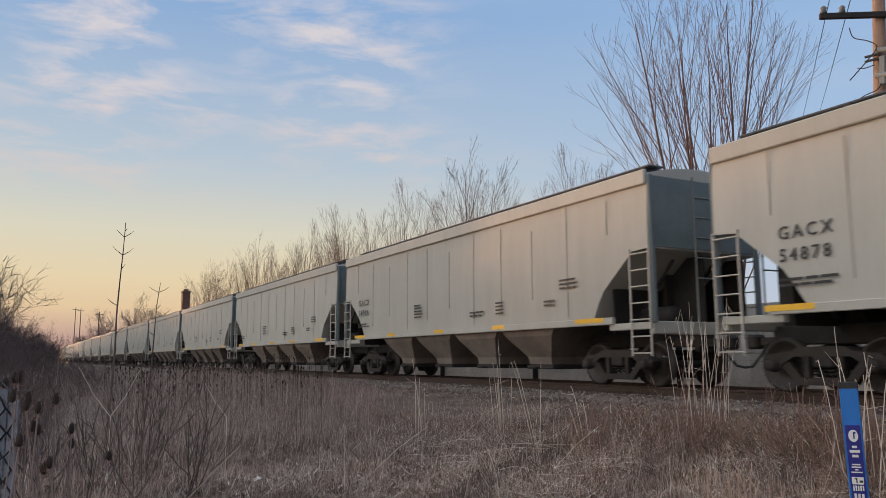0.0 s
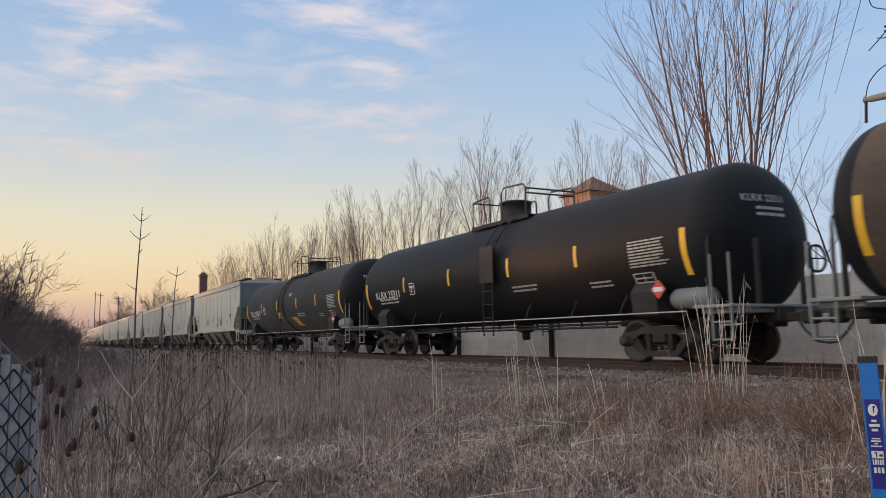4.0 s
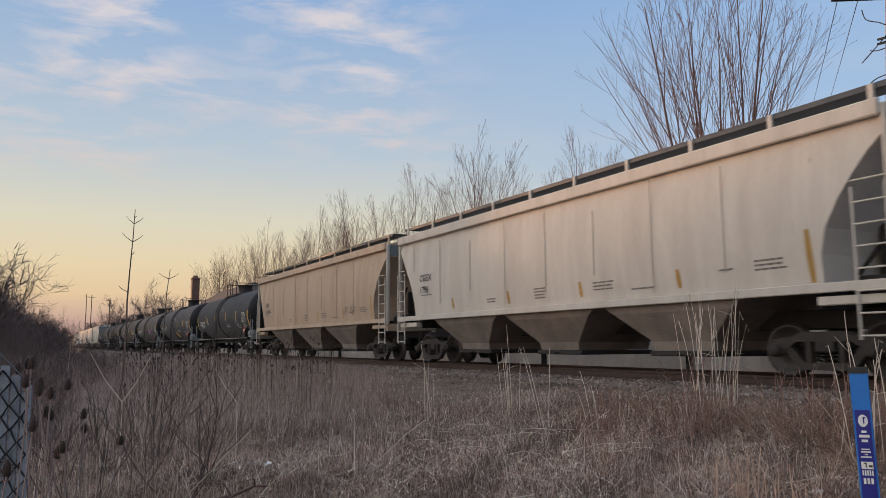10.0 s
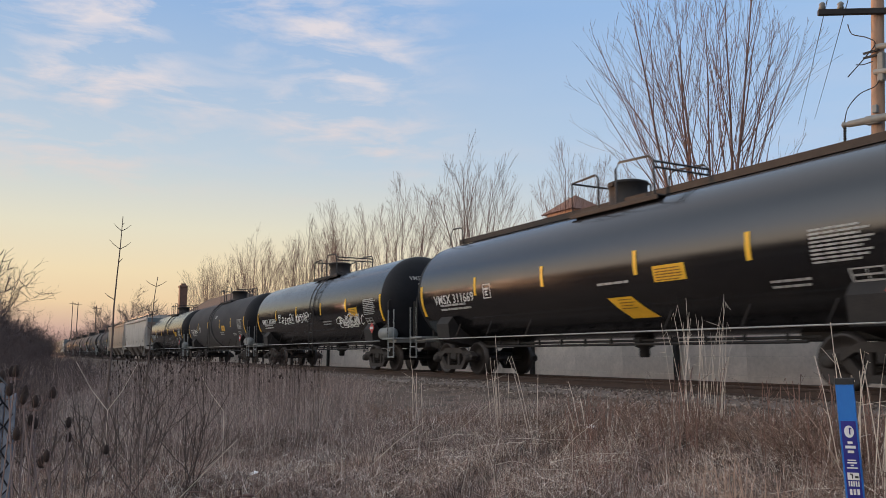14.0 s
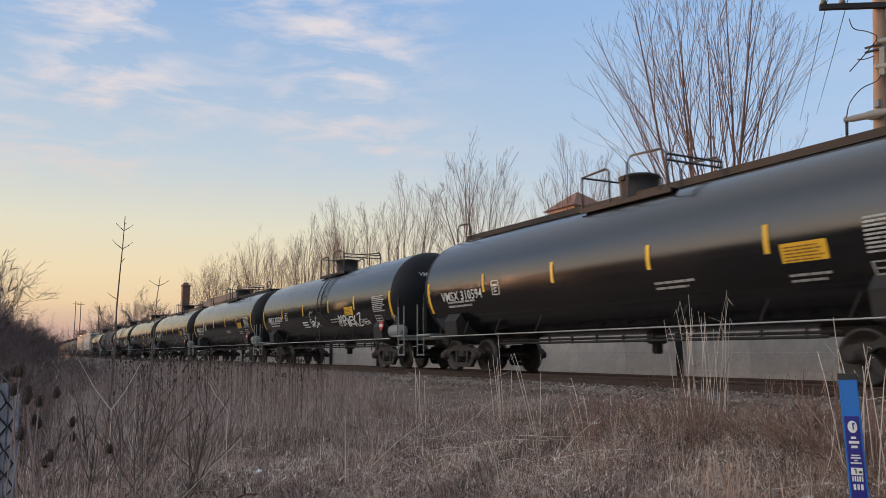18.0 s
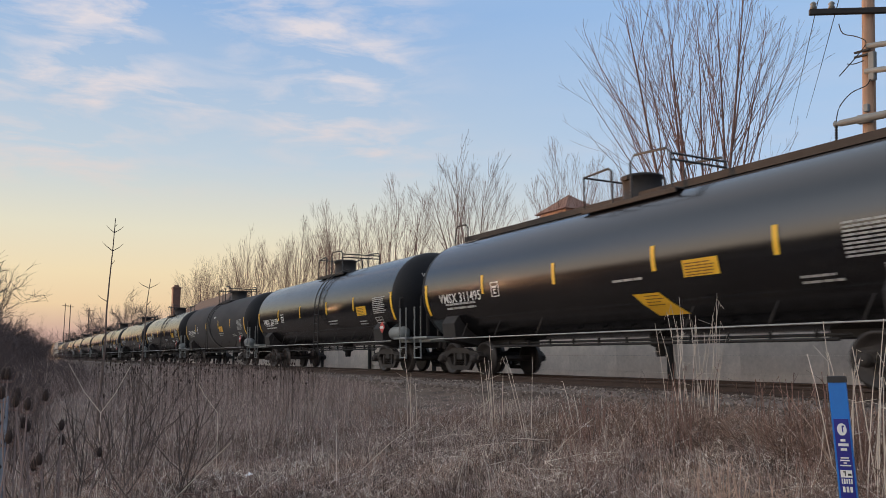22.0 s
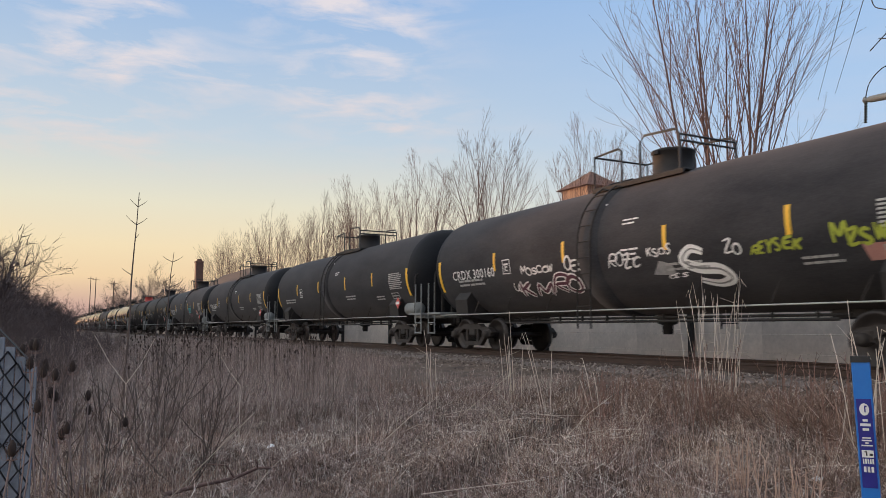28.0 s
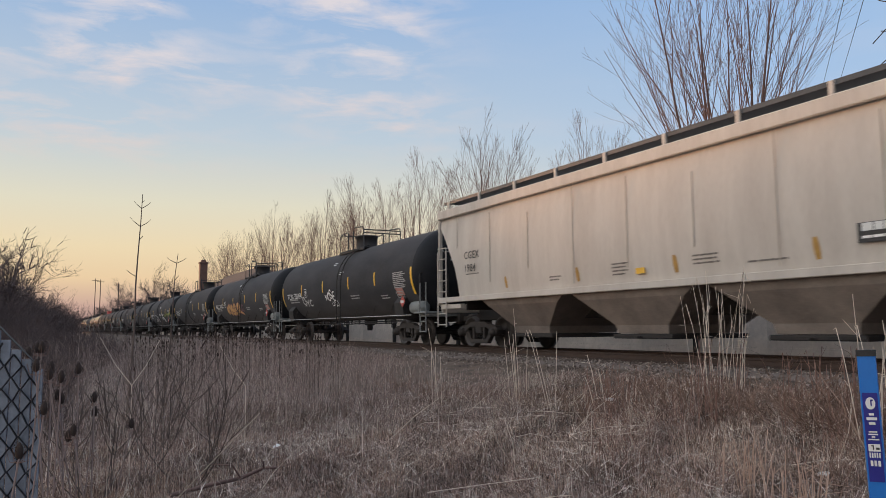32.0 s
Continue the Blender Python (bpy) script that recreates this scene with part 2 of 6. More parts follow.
STONE = straw("ballast_stone", [(0.09, 0.07, 0.06), (0.18, 0.145, 0.128), (0.28, 0.23, 0.20), (0.46, 0.40, 0.35)], 0.9)
POLE_M = surf("weathered_pole_wood", (0.30, 0.19, 0.13), (0.42, 0.28, 0.20), 3, 0.8, 0, 0.3, 40, 0.1, (6, 6, 0.6))
WALL_M = surf("pale_concrete_wall", (0.60, 0.525, 0.46), (0.90, 0.80, 0.71), 0.9, 0.85, 0, 0.2, 12, 0.05)
BRICK_M = surf("red_brown_brick", (0.13, 0.075, 0.058), (0.20, 0.115, 0.085), 3, 0.85, 0, 0.3, 30)
HOP_SEAM = surf("grimy_weld_seam", (0.36, 0.32, 0.27), (0.48, 0.43, 0.37), 4, 0.7, 0, 0, 30)
ROOFTILE = surf("brown_shingles", (0.05, 0.038, 0.033), (0.09, 0.068, 0.057), 3, 0.9, 0, 0.4, 25)
BLUE_M = surf("blue_plastic", (0.004, 0.17, 0.60), (0.008, 0.21, 0.68), 4, 0.4, 0, 0.02, 40)
NAVY_M = surf("dark_blue_sticker", (0.01, 0.012, 0.22), (0.015, 0.02, 0.27), 5, 0.4, 0, 0, 40)
TAN_WALL = surf("tan_plaster", (0.46, 0.28, 0.18), (0.56, 0.35, 0.24), 2, 0.85, 0, 0.2, 30)
RED_ROOF = surf("red_brown_shingles", (0.17, 0.10, 0.08), (0.25, 0.15, 0.115), 3, 0.9, 0, 0.4, 25)
GALV = surf("dark_coated_wire", (0.03, 0.034, 0.042), (0.06, 0.065, 0.075), 5, 0.5, 0.25, 0.05, 60)
WIRE = surf("black_cable", (0.02, 0.02, 0.022), (0.035, 0.035, 0.035), 5, 0.6, 0, 0, 40)


# ---- mesh building ----
class Shape:
    """Vertices and faces of one mesh; smooth marks rounded faces."""

    def __init__(self):
        self.v, self.f, self.s = [], [], []

    def add(self, verts, faces, smooth=False):
        n = len(self.v)
        self.v.extend(verts)
        self.f.extend(tuple(i + n for i in q) for q in faces)
        self.s.extend([smooth] * len(faces))
        return self

    def box(self, x, y, z, sx, sy, sz, c=0.0):
        """A box by its centre and size, with its edges chamfered by c."""
        hx, hy, hz = sx / 2, sy / 2, sz / 2
        if c <= 0:
            vs = [(x + a * hx, y + b * hy, z + d * hz) for a in (-1, 1) for b in (-1, 1) for d in (-1, 1)]
            return self.add(vs, [(0, 1, 3, 2), (4, 6, 7, 5), (0, 4, 5, 1), (2, 3, 7, 6), (0, 2, 6, 4), (1, 5, 7, 3)])
        bm = bmesh.new()
        bmesh.ops.create_cube(bm, size=1.0)
        for q in bm.verts:
            q.co = Vector((q.co.x * sx, q.co.y * sy, q.co.z * sz))
        bmesh.ops.bevel(bm, geom=bm.edges[:], offset=c, segments=1, affect="EDGES")
        bm.verts.index_update()
        self.add([(x + q.co.x, y + q.co.y, z + q.co.z) for q in bm.verts], [tuple(q.index for q in g.verts) for g in bm.faces])
        bm.free()
        return self

    def tube(self, pts, r, n=6, cap=True, r2=None):
        """A round bar along a line of points; r2 is its radius at the end."""
        pts = [Vector(p) for p in pts]
        r2 = r if r2 is None else r2
        vs, fs = [], []
        m = len(pts)
        for i, p in enumerate(pts):
            d = (pts[min(i + 1, m - 1)] - pts[max(i - 1, 0)]).normalized()
            a = d.cross(Vector((0, 0, 1)) if abs(d.z) < 0.9 else Vector((1, 0, 0))).normalized()
            b = d.cross(a)
            rr = r + (r2 - r) * i / max(m - 1, 1)
            vs += [tuple(p + (a * math.cos(k * 2 * math.pi / n) + b * math.sin(k * 2 * math.pi / n)) * rr) for k in range(n)]
        for i in range(m - 1):
            fs += [(i * n + k, i * n + (k + 1) % n, (i + 1) * n + (k + 1) % n, (i + 1) * n + k) for k in range(n)]
        self.add(vs, fs, True)
        if cap:
            self.add(vs[:n][::-1], [tuple(range(n))]).add(vs[-n:], [tuple(range(n))])
        return self

    def lathe(self, prof, c=(0, 0, 0), axis="x", n=24, cap=True):
        """A turned body: prof is a list of (place along the axis, radius)."""
        vs, fs = [], []
        for t, r in prof:
            for k in range(n):
                u, w = r * math.cos(k * 2 * math.pi / n), r * math.sin(k * 2 * math.pi / n)
                p = {"x": (t, u, w), "y": (w, t, u), "z": (u, w, t)}[axis]
                vs.append((c[0] + p[0], c[1] + p[1], c[2] + p[2]))
        for i in range(len(prof) - 1):
            fs += [(i * n + k, i * n + (k + 1) % n, (i + 1) * n + (k + 1) % n, (i + 1) * n + k) for k in range(n)]
        self.add(vs, fs, True)
        if cap:
            self.add(vs[:n], [tuple(range(n))[::-1]]).add(vs[-n:], [tuple(range(n))])
        return self

    def prism(self, poly, y0, y1, axis="y"):
        """A flat outline (two coordinates) drawn out along an axis."""
        n = len(poly)

        def p3(a, b, d):
            return {"y": (a, d, b), "x": (d, a, b), "z": (a, b, d)}[axis]
        vs = [p3(a, b, y0) for a, b in poly] + [p3(a, b, y1) for a, b in poly]
        fs = [tuple(range(n))[::-1], tuple(range(n, 2 * n))] + [(i, (i + 1) % n, n + (i + 1) % n, n + i) for i in range(n)]
        return self.add(vs, fs)

    def mesh(self, name, mat):
        me = bpy.data.meshes.new(name)
        me.from_pydata(self.v, [], self.f)
        me.polygons.foreach_set("use_smooth", self.s)
        me.materials.append(mat)
        me.validate()
        bm = bmesh.new()
        bm.from_mesh(me)
        if len(bm.faces) < 60000:
            bmesh.ops.recalc_face_normals(bm, faces=bm.faces)
        bm.to_mesh(me)
        bm.free()
        return me


def part(name, shape, mat, parent, label="", m=None):
    """Links a shape, or a mesh that is there already, as one mesh object under a thing or a part."""
    me = shape if isinstance(shape, bpy.types.Mesh) else shape.mesh(name, mat)
    ob = new(name, me)
    ob.parent = parent
    if m is not None:
        ob.matrix_basis = m
    if label:
        ob["label"] = label
    return ob


def thing(name, label, category, group="", m=None, kind=""):
    ob = new(name)
    ob.empty_display_size = 0.2
    if m is not None:
        ob.matrix_basis = m
    return tagged(ob, label, category, group, kind)


def whole(name, shape, mat, label, category="", group="", m=None, kind=""):
    """A thing of one mesh."""
    ob = new(name, shape if isinstance(shape, bpy.types.Mesh) else shape.mesh(name, mat))
    if m is not None:
        ob.matrix_basis = m
    return tagged(ob, label, category, group, kind)


def strips(name, verts, faces, mat):
    """A mesh from numpy arrays of vertices and of quads."""
    me = bpy.data.meshes.new(name)
    verts, faces = np.asarray(verts, dtype=np.float32), np.asarray(faces, dtype=np.int32)
    k = faces.shape[1]
    me.vertices.add(len(verts))
    me.vertices.foreach_set("co", verts.ravel())
    me.loops.add(faces.size)
    me.loops.foreach_set("vertex_index", faces.ravel())
    me.polygons.add(len(faces))
    me.polygons.foreach_set("loop_start", np.arange(0, faces.size, k, dtype=np.int32))
    me.update(calc_edges=True)
    me.materials.append(mat)
    return me


# ---- ground and track ----
def ground_z(x, y):
    """Height of the ground: a low field that rises gently to the track bed, and falls away behind it."""
    y = np.asarray(y, dtype=float)
    x = np.asarray(x, dtype=float)
    base = np.interp(y, [-400, 3.0, 6.0, 9.0, 10.2, 11.0, 13.6, 14.6, 16, 30, 400], [-0.95, -0.95, -0.80, -0.52, -0.42, -0.20, -0.20, -0.5, -0.55, -0.5, 0.2])
    bumps = 0.05 * np.sin(x * 0.9 + y * 0.4) * np.sin(y * 1.1 - x * 0.3) + 0.03 * np.sin(x * 2.3 + 1.0) * np.sin(y * 2.7)
    flat = np.interp(y, [9.5, 10.5, 14.5, 18], [1, 0, 0, 1])
    return base + bumps * flat


def build_ground():
    xs = np.concatenate([[-2500, -1200, -600, -350], np.arange(-220, -40, 6), np.arange(-40, 12, 0.5), np.arange(12, 220, 6), [350, 600, 1200, 2500]])
    ys = np.concatenate([[-2500, -1000, -400, -150, -60, -25], np.arange(-12, 18, 0.4), np.arange(18, 60, 3), [80, 150, 400, 1000, 2500]])
    X, Y = np.meshgrid(xs, ys, indexing="ij")
    Z = ground_z(X, Y)
    v = np.stack([X, Y, Z], -1).reshape(-1, 3)
    n = len(ys)
    i, j = np.meshgrid(np.arange(len(xs) - 1), np.arange(n - 1), indexing="ij")
    a = (i * n + j).ravel()
    me = strips("ground", v, np.stack([a, a + n, a + n + 1, a + 1], -1), SOIL)
    me.polygons.foreach_set("use_smooth", [True] * len(me.polygons))
    tagged(new("ground", me), "rough field of brown soil and dead plant litter", "ground", kind="structure")


build_ground()
X0, X1 = -1150.0, 60.0


def build_track():
    s = Shape()
    yy = [TRACK_Y + d for d in (-2.2, -1.5, -1.3, 1.3, 1.5, 2.2)]
    zz = (-0.60, -0.22, -0.19, -0.19, -0.22, -0.60)
    s.prism(list(zip(yy, zz)), X0, X1, "x")
    bed = whole("ballast", s, BALLAST_M, "bed of grey crushed stone under the track", kind="structure")
    rail_prof = [(-0.076, -0.17), (0.076, -0.17), (0.076, -0.155), (0.012, -0.135), (0.012, -0.045), (0.036, -0.035), (0.036, -0.006), (0.028, 0), (-0.028, 0), (-0.036, -0.006), (-0.036, -0.035), (-0.012, -0.045), (-0.012, -0.135), (-0.076, -0.155)]
    rail = Shape().prism(rail_prof, X0, X1, "x").mesh("rail", RAIL_M)
    for d in (-0.7525, 0.7525):
        whole("rail", rail, None, "rusty steel rail spiked to wooden ties", "rail", "rails of the track", pose(0, TRACK_Y + d, 0))
    tie = Shape().box(0, 0, -0.26, 0.23, 2.6, 0.17, 0.012).mesh("tie", TIE_M)
    for i in range(240):
        part("tie", tie, None, bed, "", pose(6 - i * 0.54, TRACK_Y + 0.02 * math.sin(i * 3.1), 0.004 * math.sin(i * 7.7), 0, 0, 1.2 * math.sin(i * 5.3)))


build_track()


# ---- rolling stock ----
def rolled(x0, x1, a0, a1, r, zc, nx=2, na=5):
    """A patch on the near side of a lying cylinder: from x0 to x1, from angle a0 to a1 above its middle (degrees)."""
    s = Shape()
    vs, fs = [], []
    for i in range(nx + 1):
        for k in range(na + 1):
            a = radians(a0 + (a1 - a0) * k / na)
            vs.append((x0 + (x1 - x0) * i / nx, -r * math.cos(a), zc + r * math.sin(a)))
    for i in range(nx):
        fs += [(i * (na + 1) + k, (i + 1) * (na + 1) + k, (i + 1) * (na + 1) + k + 1, i * (na + 1) + k + 1) for k in range(na)]
    return s.add(vs, fs, True)


TEXTS = {}


def text_shape(body, size, spacing=1.0):
    """The outline of a line of writing, filled, as flat vertices and faces; its left foot is at 0, 0."""
    key = (body, size, spacing)
    if key not in TEXTS:
        cu = bpy.data.curves.new("writing", "FONT")
        cu.body, cu.size, cu.space_character, cu.resolution_u, cu.offset = body, size, spacing, 2, size * 0.012
        ob = bpy.data.objects.new("writing", cu)
        scene.collection.objects.link(ob)
        me = bpy.data.meshes.new_from_object(ob.evaluated_get(bpy.context.evaluated_depsgraph_get()))
        TEXTS[key] = ([tuple(v.co) for v in me.vertices], [tuple(p.vertices) for p in me.polygons])
        bpy.data.objects.remove(ob)
        bpy.data.curves.remove(cu)
        bpy.data.meshes.remove(me)
    return TEXTS[key]


def on_side(verts, x, a, r, zc):
    """Flat writing laid on the near side of a lying cylinder, its foot at angle a (degrees)."""
    out = []
    for u, v, _ in verts:
        t = radians(a) + v / r
        out.append((x + u, -r * math.cos(t), zc + r * math.sin(t)))
    return out


def bars(x, z, rows, w, hgt, gap, rnd, put, words=3):
    """Lines of writing too small to read, as bars; put() gives the place of a flat point."""
    s = Shape()
    for i in range(rows):
        u, end = 0.0, w * rnd.uniform(0.75, 1.0)
        while u < end - 0.03:
            d = min(rnd.uniform(0.5, 1.3) * w / words, end - u)
            z0 = z - i * (hgt + gap)
            q = [(x + u, z0), (x + u + d * 0.9, z0), (x + u + d * 0.9, z0 + hgt), (x + u, z0 + hgt)]
            s.add([put(a, b) for a, b in q], [(0, 1, 2, 3)])
            u += d
    return s


def ribbon(pts, w, put):
    """A painted stroke of width w along flat points."""
    s = Shape()
    vs = []
    for i, (a, b) in enumerate(pts):
        a0, b0 = pts[max(i - 1, 0)]
        a1, b1 = pts[min(i + 1, len(pts) - 1)]
        dx, dz = a1 - a0, b1 - b0
        l = math.hypot(dx, dz) or 1
        k = w * (0.55 + 0.45 * math.sin(math.pi * (i + 0.5) / len(pts)))
        vs += [put(a - dz / l * k, b + dx / l * k), put(a + dz / l * k, b - dx / l * k)]
    return s.add(vs, [(2 * i, 2 * i + 2, 2 * i + 3, 2 * i + 1) for i in range(len(pts) - 1)])


def scrawl(x, z, w, hgt, seed, stroke, put, loops=5):
    """A painted tag of joined loops and slashes, which spells nothing."""
    rnd = random.Random(seed)
    s = Shape()
    for i in range(loops):
        cx = x + w * (i + 0.5) / loops
        ra, rb, ph = w / loops * rnd.uniform(0.4, 0.75), hgt * rnd.uniform(0.3, 0.55), rnd.uniform(0, 6.3)
        turn, sk = rnd.uniform(3.0, 6.5) * rnd.choice((-1, 1)), rnd.uniform(0.1, 0.6)
        pts = []
        for k in range(16):
            t = ph + turn * k / 15
            b = rb * math.sin(t) * (1 - 0.02 * k)
            pts.append((cx + ra * math.cos(t * 1.13) + sk * b, z + hgt / 2 + b))
        s2 = ribbon(pts, stroke * rnd.uniform(0.7, 1.2), put)
        s.add(s2.v, s2.f)
    return s


GLYPHS = [  # painted letter-like strokes in a unit box
    [[(0, 0), (0.05, 1), (0.5, 0.35), (0.95, 1), (1, 0)]],
    [[(0.9, 0.85), (0.5, 1), (0.1, 0.75), (0.5, 0.5), (0.9, 0.25), (0.5, 0), (0.05, 0.15)]],
    [[(0.5, 0), (0.05, 0.3), (0.1, 0.8), (0.55, 1), (0.95, 0.7), (0.9, 0.2), (0.5, 0)]],
    [[(0.1, 0), (0.1, 1)], [(0.1, 0.5), (0.9, 0.95)], [(0.3, 0.55), (0.95, 0)]],
    [[(0.05, 0), (0.1, 1), (0.8, 0.95), (0.85, 0.55), (0.15, 0.5), (0.9, 0)]],
    [[(0.9, 1), (0.1, 0.9), (0.1, 0.1), (0.95, 0)], [(0.1, 0.5), (0.75, 0.55)]],
    [[(0, 1), (0.45, 0.45), (0.95, 1)], [(0.45, 0.45), (0.4, -0.3)]],
    [[(0.1, 0.9), (0.9, 1), (0.1, 0.05), (1, 0.1)]],
    [[(0.95, 0.8), (0.5, 1), (0.08, 0.6), (0.2, 0.1), (0.6, 0), (0.95, 0.2)]],
    [[(0, 1), (0.25, 0), (0.5, 0.8), (0.75, 0), (1, 1)]]]


def rounded(pts, k=4):
    """Points along a smooth line through the given ones."""
    q = [pts[0]] + list(pts) + [pts[-1]]
    out = []
    for i in range(1, len(q) - 2):
        for j in range(k):
            t = j / k
            out.append(tuple(0.5 * (2 * q[i][c] + (q[i + 1][c] - q[i - 1][c]) * t + (2 * q[i - 1][c] - 5 * q[i][c] + 4 * q[i + 1][c] - q[i + 2][c]) * t * t + (3 * q[i][c] - q[i - 1][c] - 3 * q[i + 1][c] + q[i + 2][c]) * t ** 3) for c in (0, 1)))
    return out + [pts[-1]]


def glyph_row(x, z, w, h, seq, stroke, put, seed=1, slant=0.15, even=False):
    """A row of painted glyphs, wobbling in height and slant."""
    rnd = random.Random(seed)
    s = Shape()
    n = len(seq)
    for i, g in enumerate(seq):
        gw, gh, up = w / n * rnd.uniform(0.8, 1.25), h * rnd.uniform(0.65, 1.12), h * rnd.uniform(-0.14, 0.16)
        sl = slant + rnd.uniform(-0.28, 0.28)
        for line in GLYPHS[g]:
            pts = [(x + w * i / n + (a + sl * b) * gw * (0.92 if even else 0.88), z + up + b * gh) for a, b in rounded(line)]
            q = ribbon(pts, stroke * rnd.uniform(0.85, 1.15), put)
            s.add(q.v, q.f)
    return s


def skin(off):
    """Places on the near side of a tank's shell, off metres proud of it."""
    r = TANK_R + off
    return lambda x, z: (x, -r * math.cos(z / TANK_R), TANK_ZC + r * math.sin(z / TANK_R))


# --- trucks ---
def truck_parts():
    """Meshes of one two-axle truck, by name."""
    fr = Shape()
    for sy in (-1,):
        fr.prism([(-1.12, 0.52), (-0.98, 0.64), (-0.55, 0.68), (-0.42, 0.76), (0.42, 0.76), (0.55, 0.68), (0.98, 0.64), (1.12, 0.52), (1.05, 0.47), (0.72, 0.47), (0.50, 0.60), (-0.50, 0.60), (-0.72, 0.47), (-1.05, 0.47)], -0.11, 0.07)
        fr.prism([(-0.80, 0.47), (-0.62, 0.52), (-0.40, 0.26), (0.40, 0.26), (0.62, 0.52), (0.80, 0.47), (0.46, 0.14), (-0.46, 0.14)], -0.08, 0.05)
        for x in (-0.30, 0.30):
            fr.box(x, -0.02, 0.45, 0.10, 0.14, 0.42, 0.015)
        for x in (-0.89, 0.89):
            fr.box(x, -0.03, 0.50, 0.30, 0.2, 0.22, 0.03)
    sp = Shape()
    for x in (-0.15, 0.0, 0.15):
        pts = [(x + 0.055 * math.cos(k * 1.5), 0.055 * math.sin(k * 1.5), 0.27 + 0.30 * k / 20) for k in range(21)]
        sp.tube(pts, 0.02, 3, False)
    cap = Shape().lathe([(-0.19, 0.05), (-0.18, 0.10), (-0.08, 0.115), (0.0, 0.115)], (0, 0, 0), "y", 12)
    whl = Shape()
    for sgn in (-1, 1):
        y0 = sgn * 0.7525
        prof = [(-0.02, 0.08), (0.0, 0.17), (0.015, 0.34), (-0.06, 0.39), (-0.07, 0.452), (0.045, 0.46), (0.06, 0.485), (0.075, 0.40), (0.04, 0.17)]
        whl.lathe([(y0 - sgn * t * -1 * -1, r) for t, r in prof] if sgn > 0 else [(y0 + t, r) for t, r in prof], (0, 0, 0), "y", 22)
    whl.tube([(0, -0.98, 0), (0, 0.98, 0)], 0.075, 10)
    bol = Shape().box(0, 0, 0.53, 0.36, 2.2, 0.22, 0.03).lathe([(0.60, 0.30), (0.76, 0.30)], (0, 0, 0), "z", 16)
    bol.box(0.55, 0, 0.45, 0.08, 1.7, 0.16, 0.015).box(-0.55, 0, 0.45, 0.08, 1.7, 0.16, 0.015)
    return {"side_frame": fr.mesh("side_frame", TRUCK), "springs": sp.mesh("springs", TRUCK), "bearing_cap": cap.mesh("bearing_cap", TRUCK),
            "wheelset": whl.mesh("wheelset", WHEEL), "bolster": bol.mesh("bolster", UNDER)}


TP = truck_parts()
WHEELSETS = []


def add_truck(car, x):
    tr = part("truck", TP["bolster"], None, car, "rusty cast-steel truck with two axles", pose(x, 0, 0))
    for sgn, rz in ((-1, 0), (1, 180)):
        part("side_frame", TP["side_frame"], None, tr, "", pose(0, sgn * 1.0, 0, 0, 0, rz))
        part("spring_nest", TP["springs"], None, tr, "", pose(0, sgn * 1.0, 0))
        for dx in (-0.89, 0.89):
            part("bearing_cap", TP["bearing_cap"], None, tr, "", pose(dx, sgn * 1.05, 0.457, 0, 0, rz))
    for dx in (-0.89, 0.89):
        part("wheelset", TP["wheelset"], None, tr, "steel wheels on an axle, shiny treads", pose(dx, 0, 0.457))
    return tr


def add_ends(car, half, zs):
    """Couplers, hoses and striker at both ends."""
    for sgn in (-1, 1):
        s = Shape().box(-0.45, 0, 0.88, 0.75, 0.14, 0.16, 0.02).box(-0.05, 0.02, 0.88, 0.26, 0.30, 0.28, 0.05)
        s.box(-0.72, 0, 0.90, 0.12, 0.46, 0.40, 0.03)
        part("coupler", s, TRUCK, car, "cast steel coupler", pose(sgn * half, 0, 0, 0, 0, 0 if sgn > 0 else 180))
        h = Shape().tube([(-0.55, 0.32, 0.85), (-0.4, 0.34, 0.62), (-0.2, 0.34, 0.42), (0.0, 0.32, 0.40)], 0.025, 6)
        part("air_hose", h, WIRE, car, "", pose(sgn * half, 0, 0, 0, 0, 0 if sgn > 0 else 180))


TANK_R, TANK_ZC = 1.53, 2.46
TANK_HALF, TANK_LEN = 9.1, 18.2
SHELL_END, HEAD_DEPTH = 7.72, 0.74      # where the dished heads begin, and how far they stand out


SLAT = Shape().box(0, 0, 0, 0.24, 1.64, 0.022, 0.005).mesh("slat", UNDER)


def tank_put(x, z):
    return (x, -(TANK_R + 0.012) * math.cos(z / TANK_R), TANK_ZC + (TANK_R + 0.012) * math.sin(z / TANK_R))


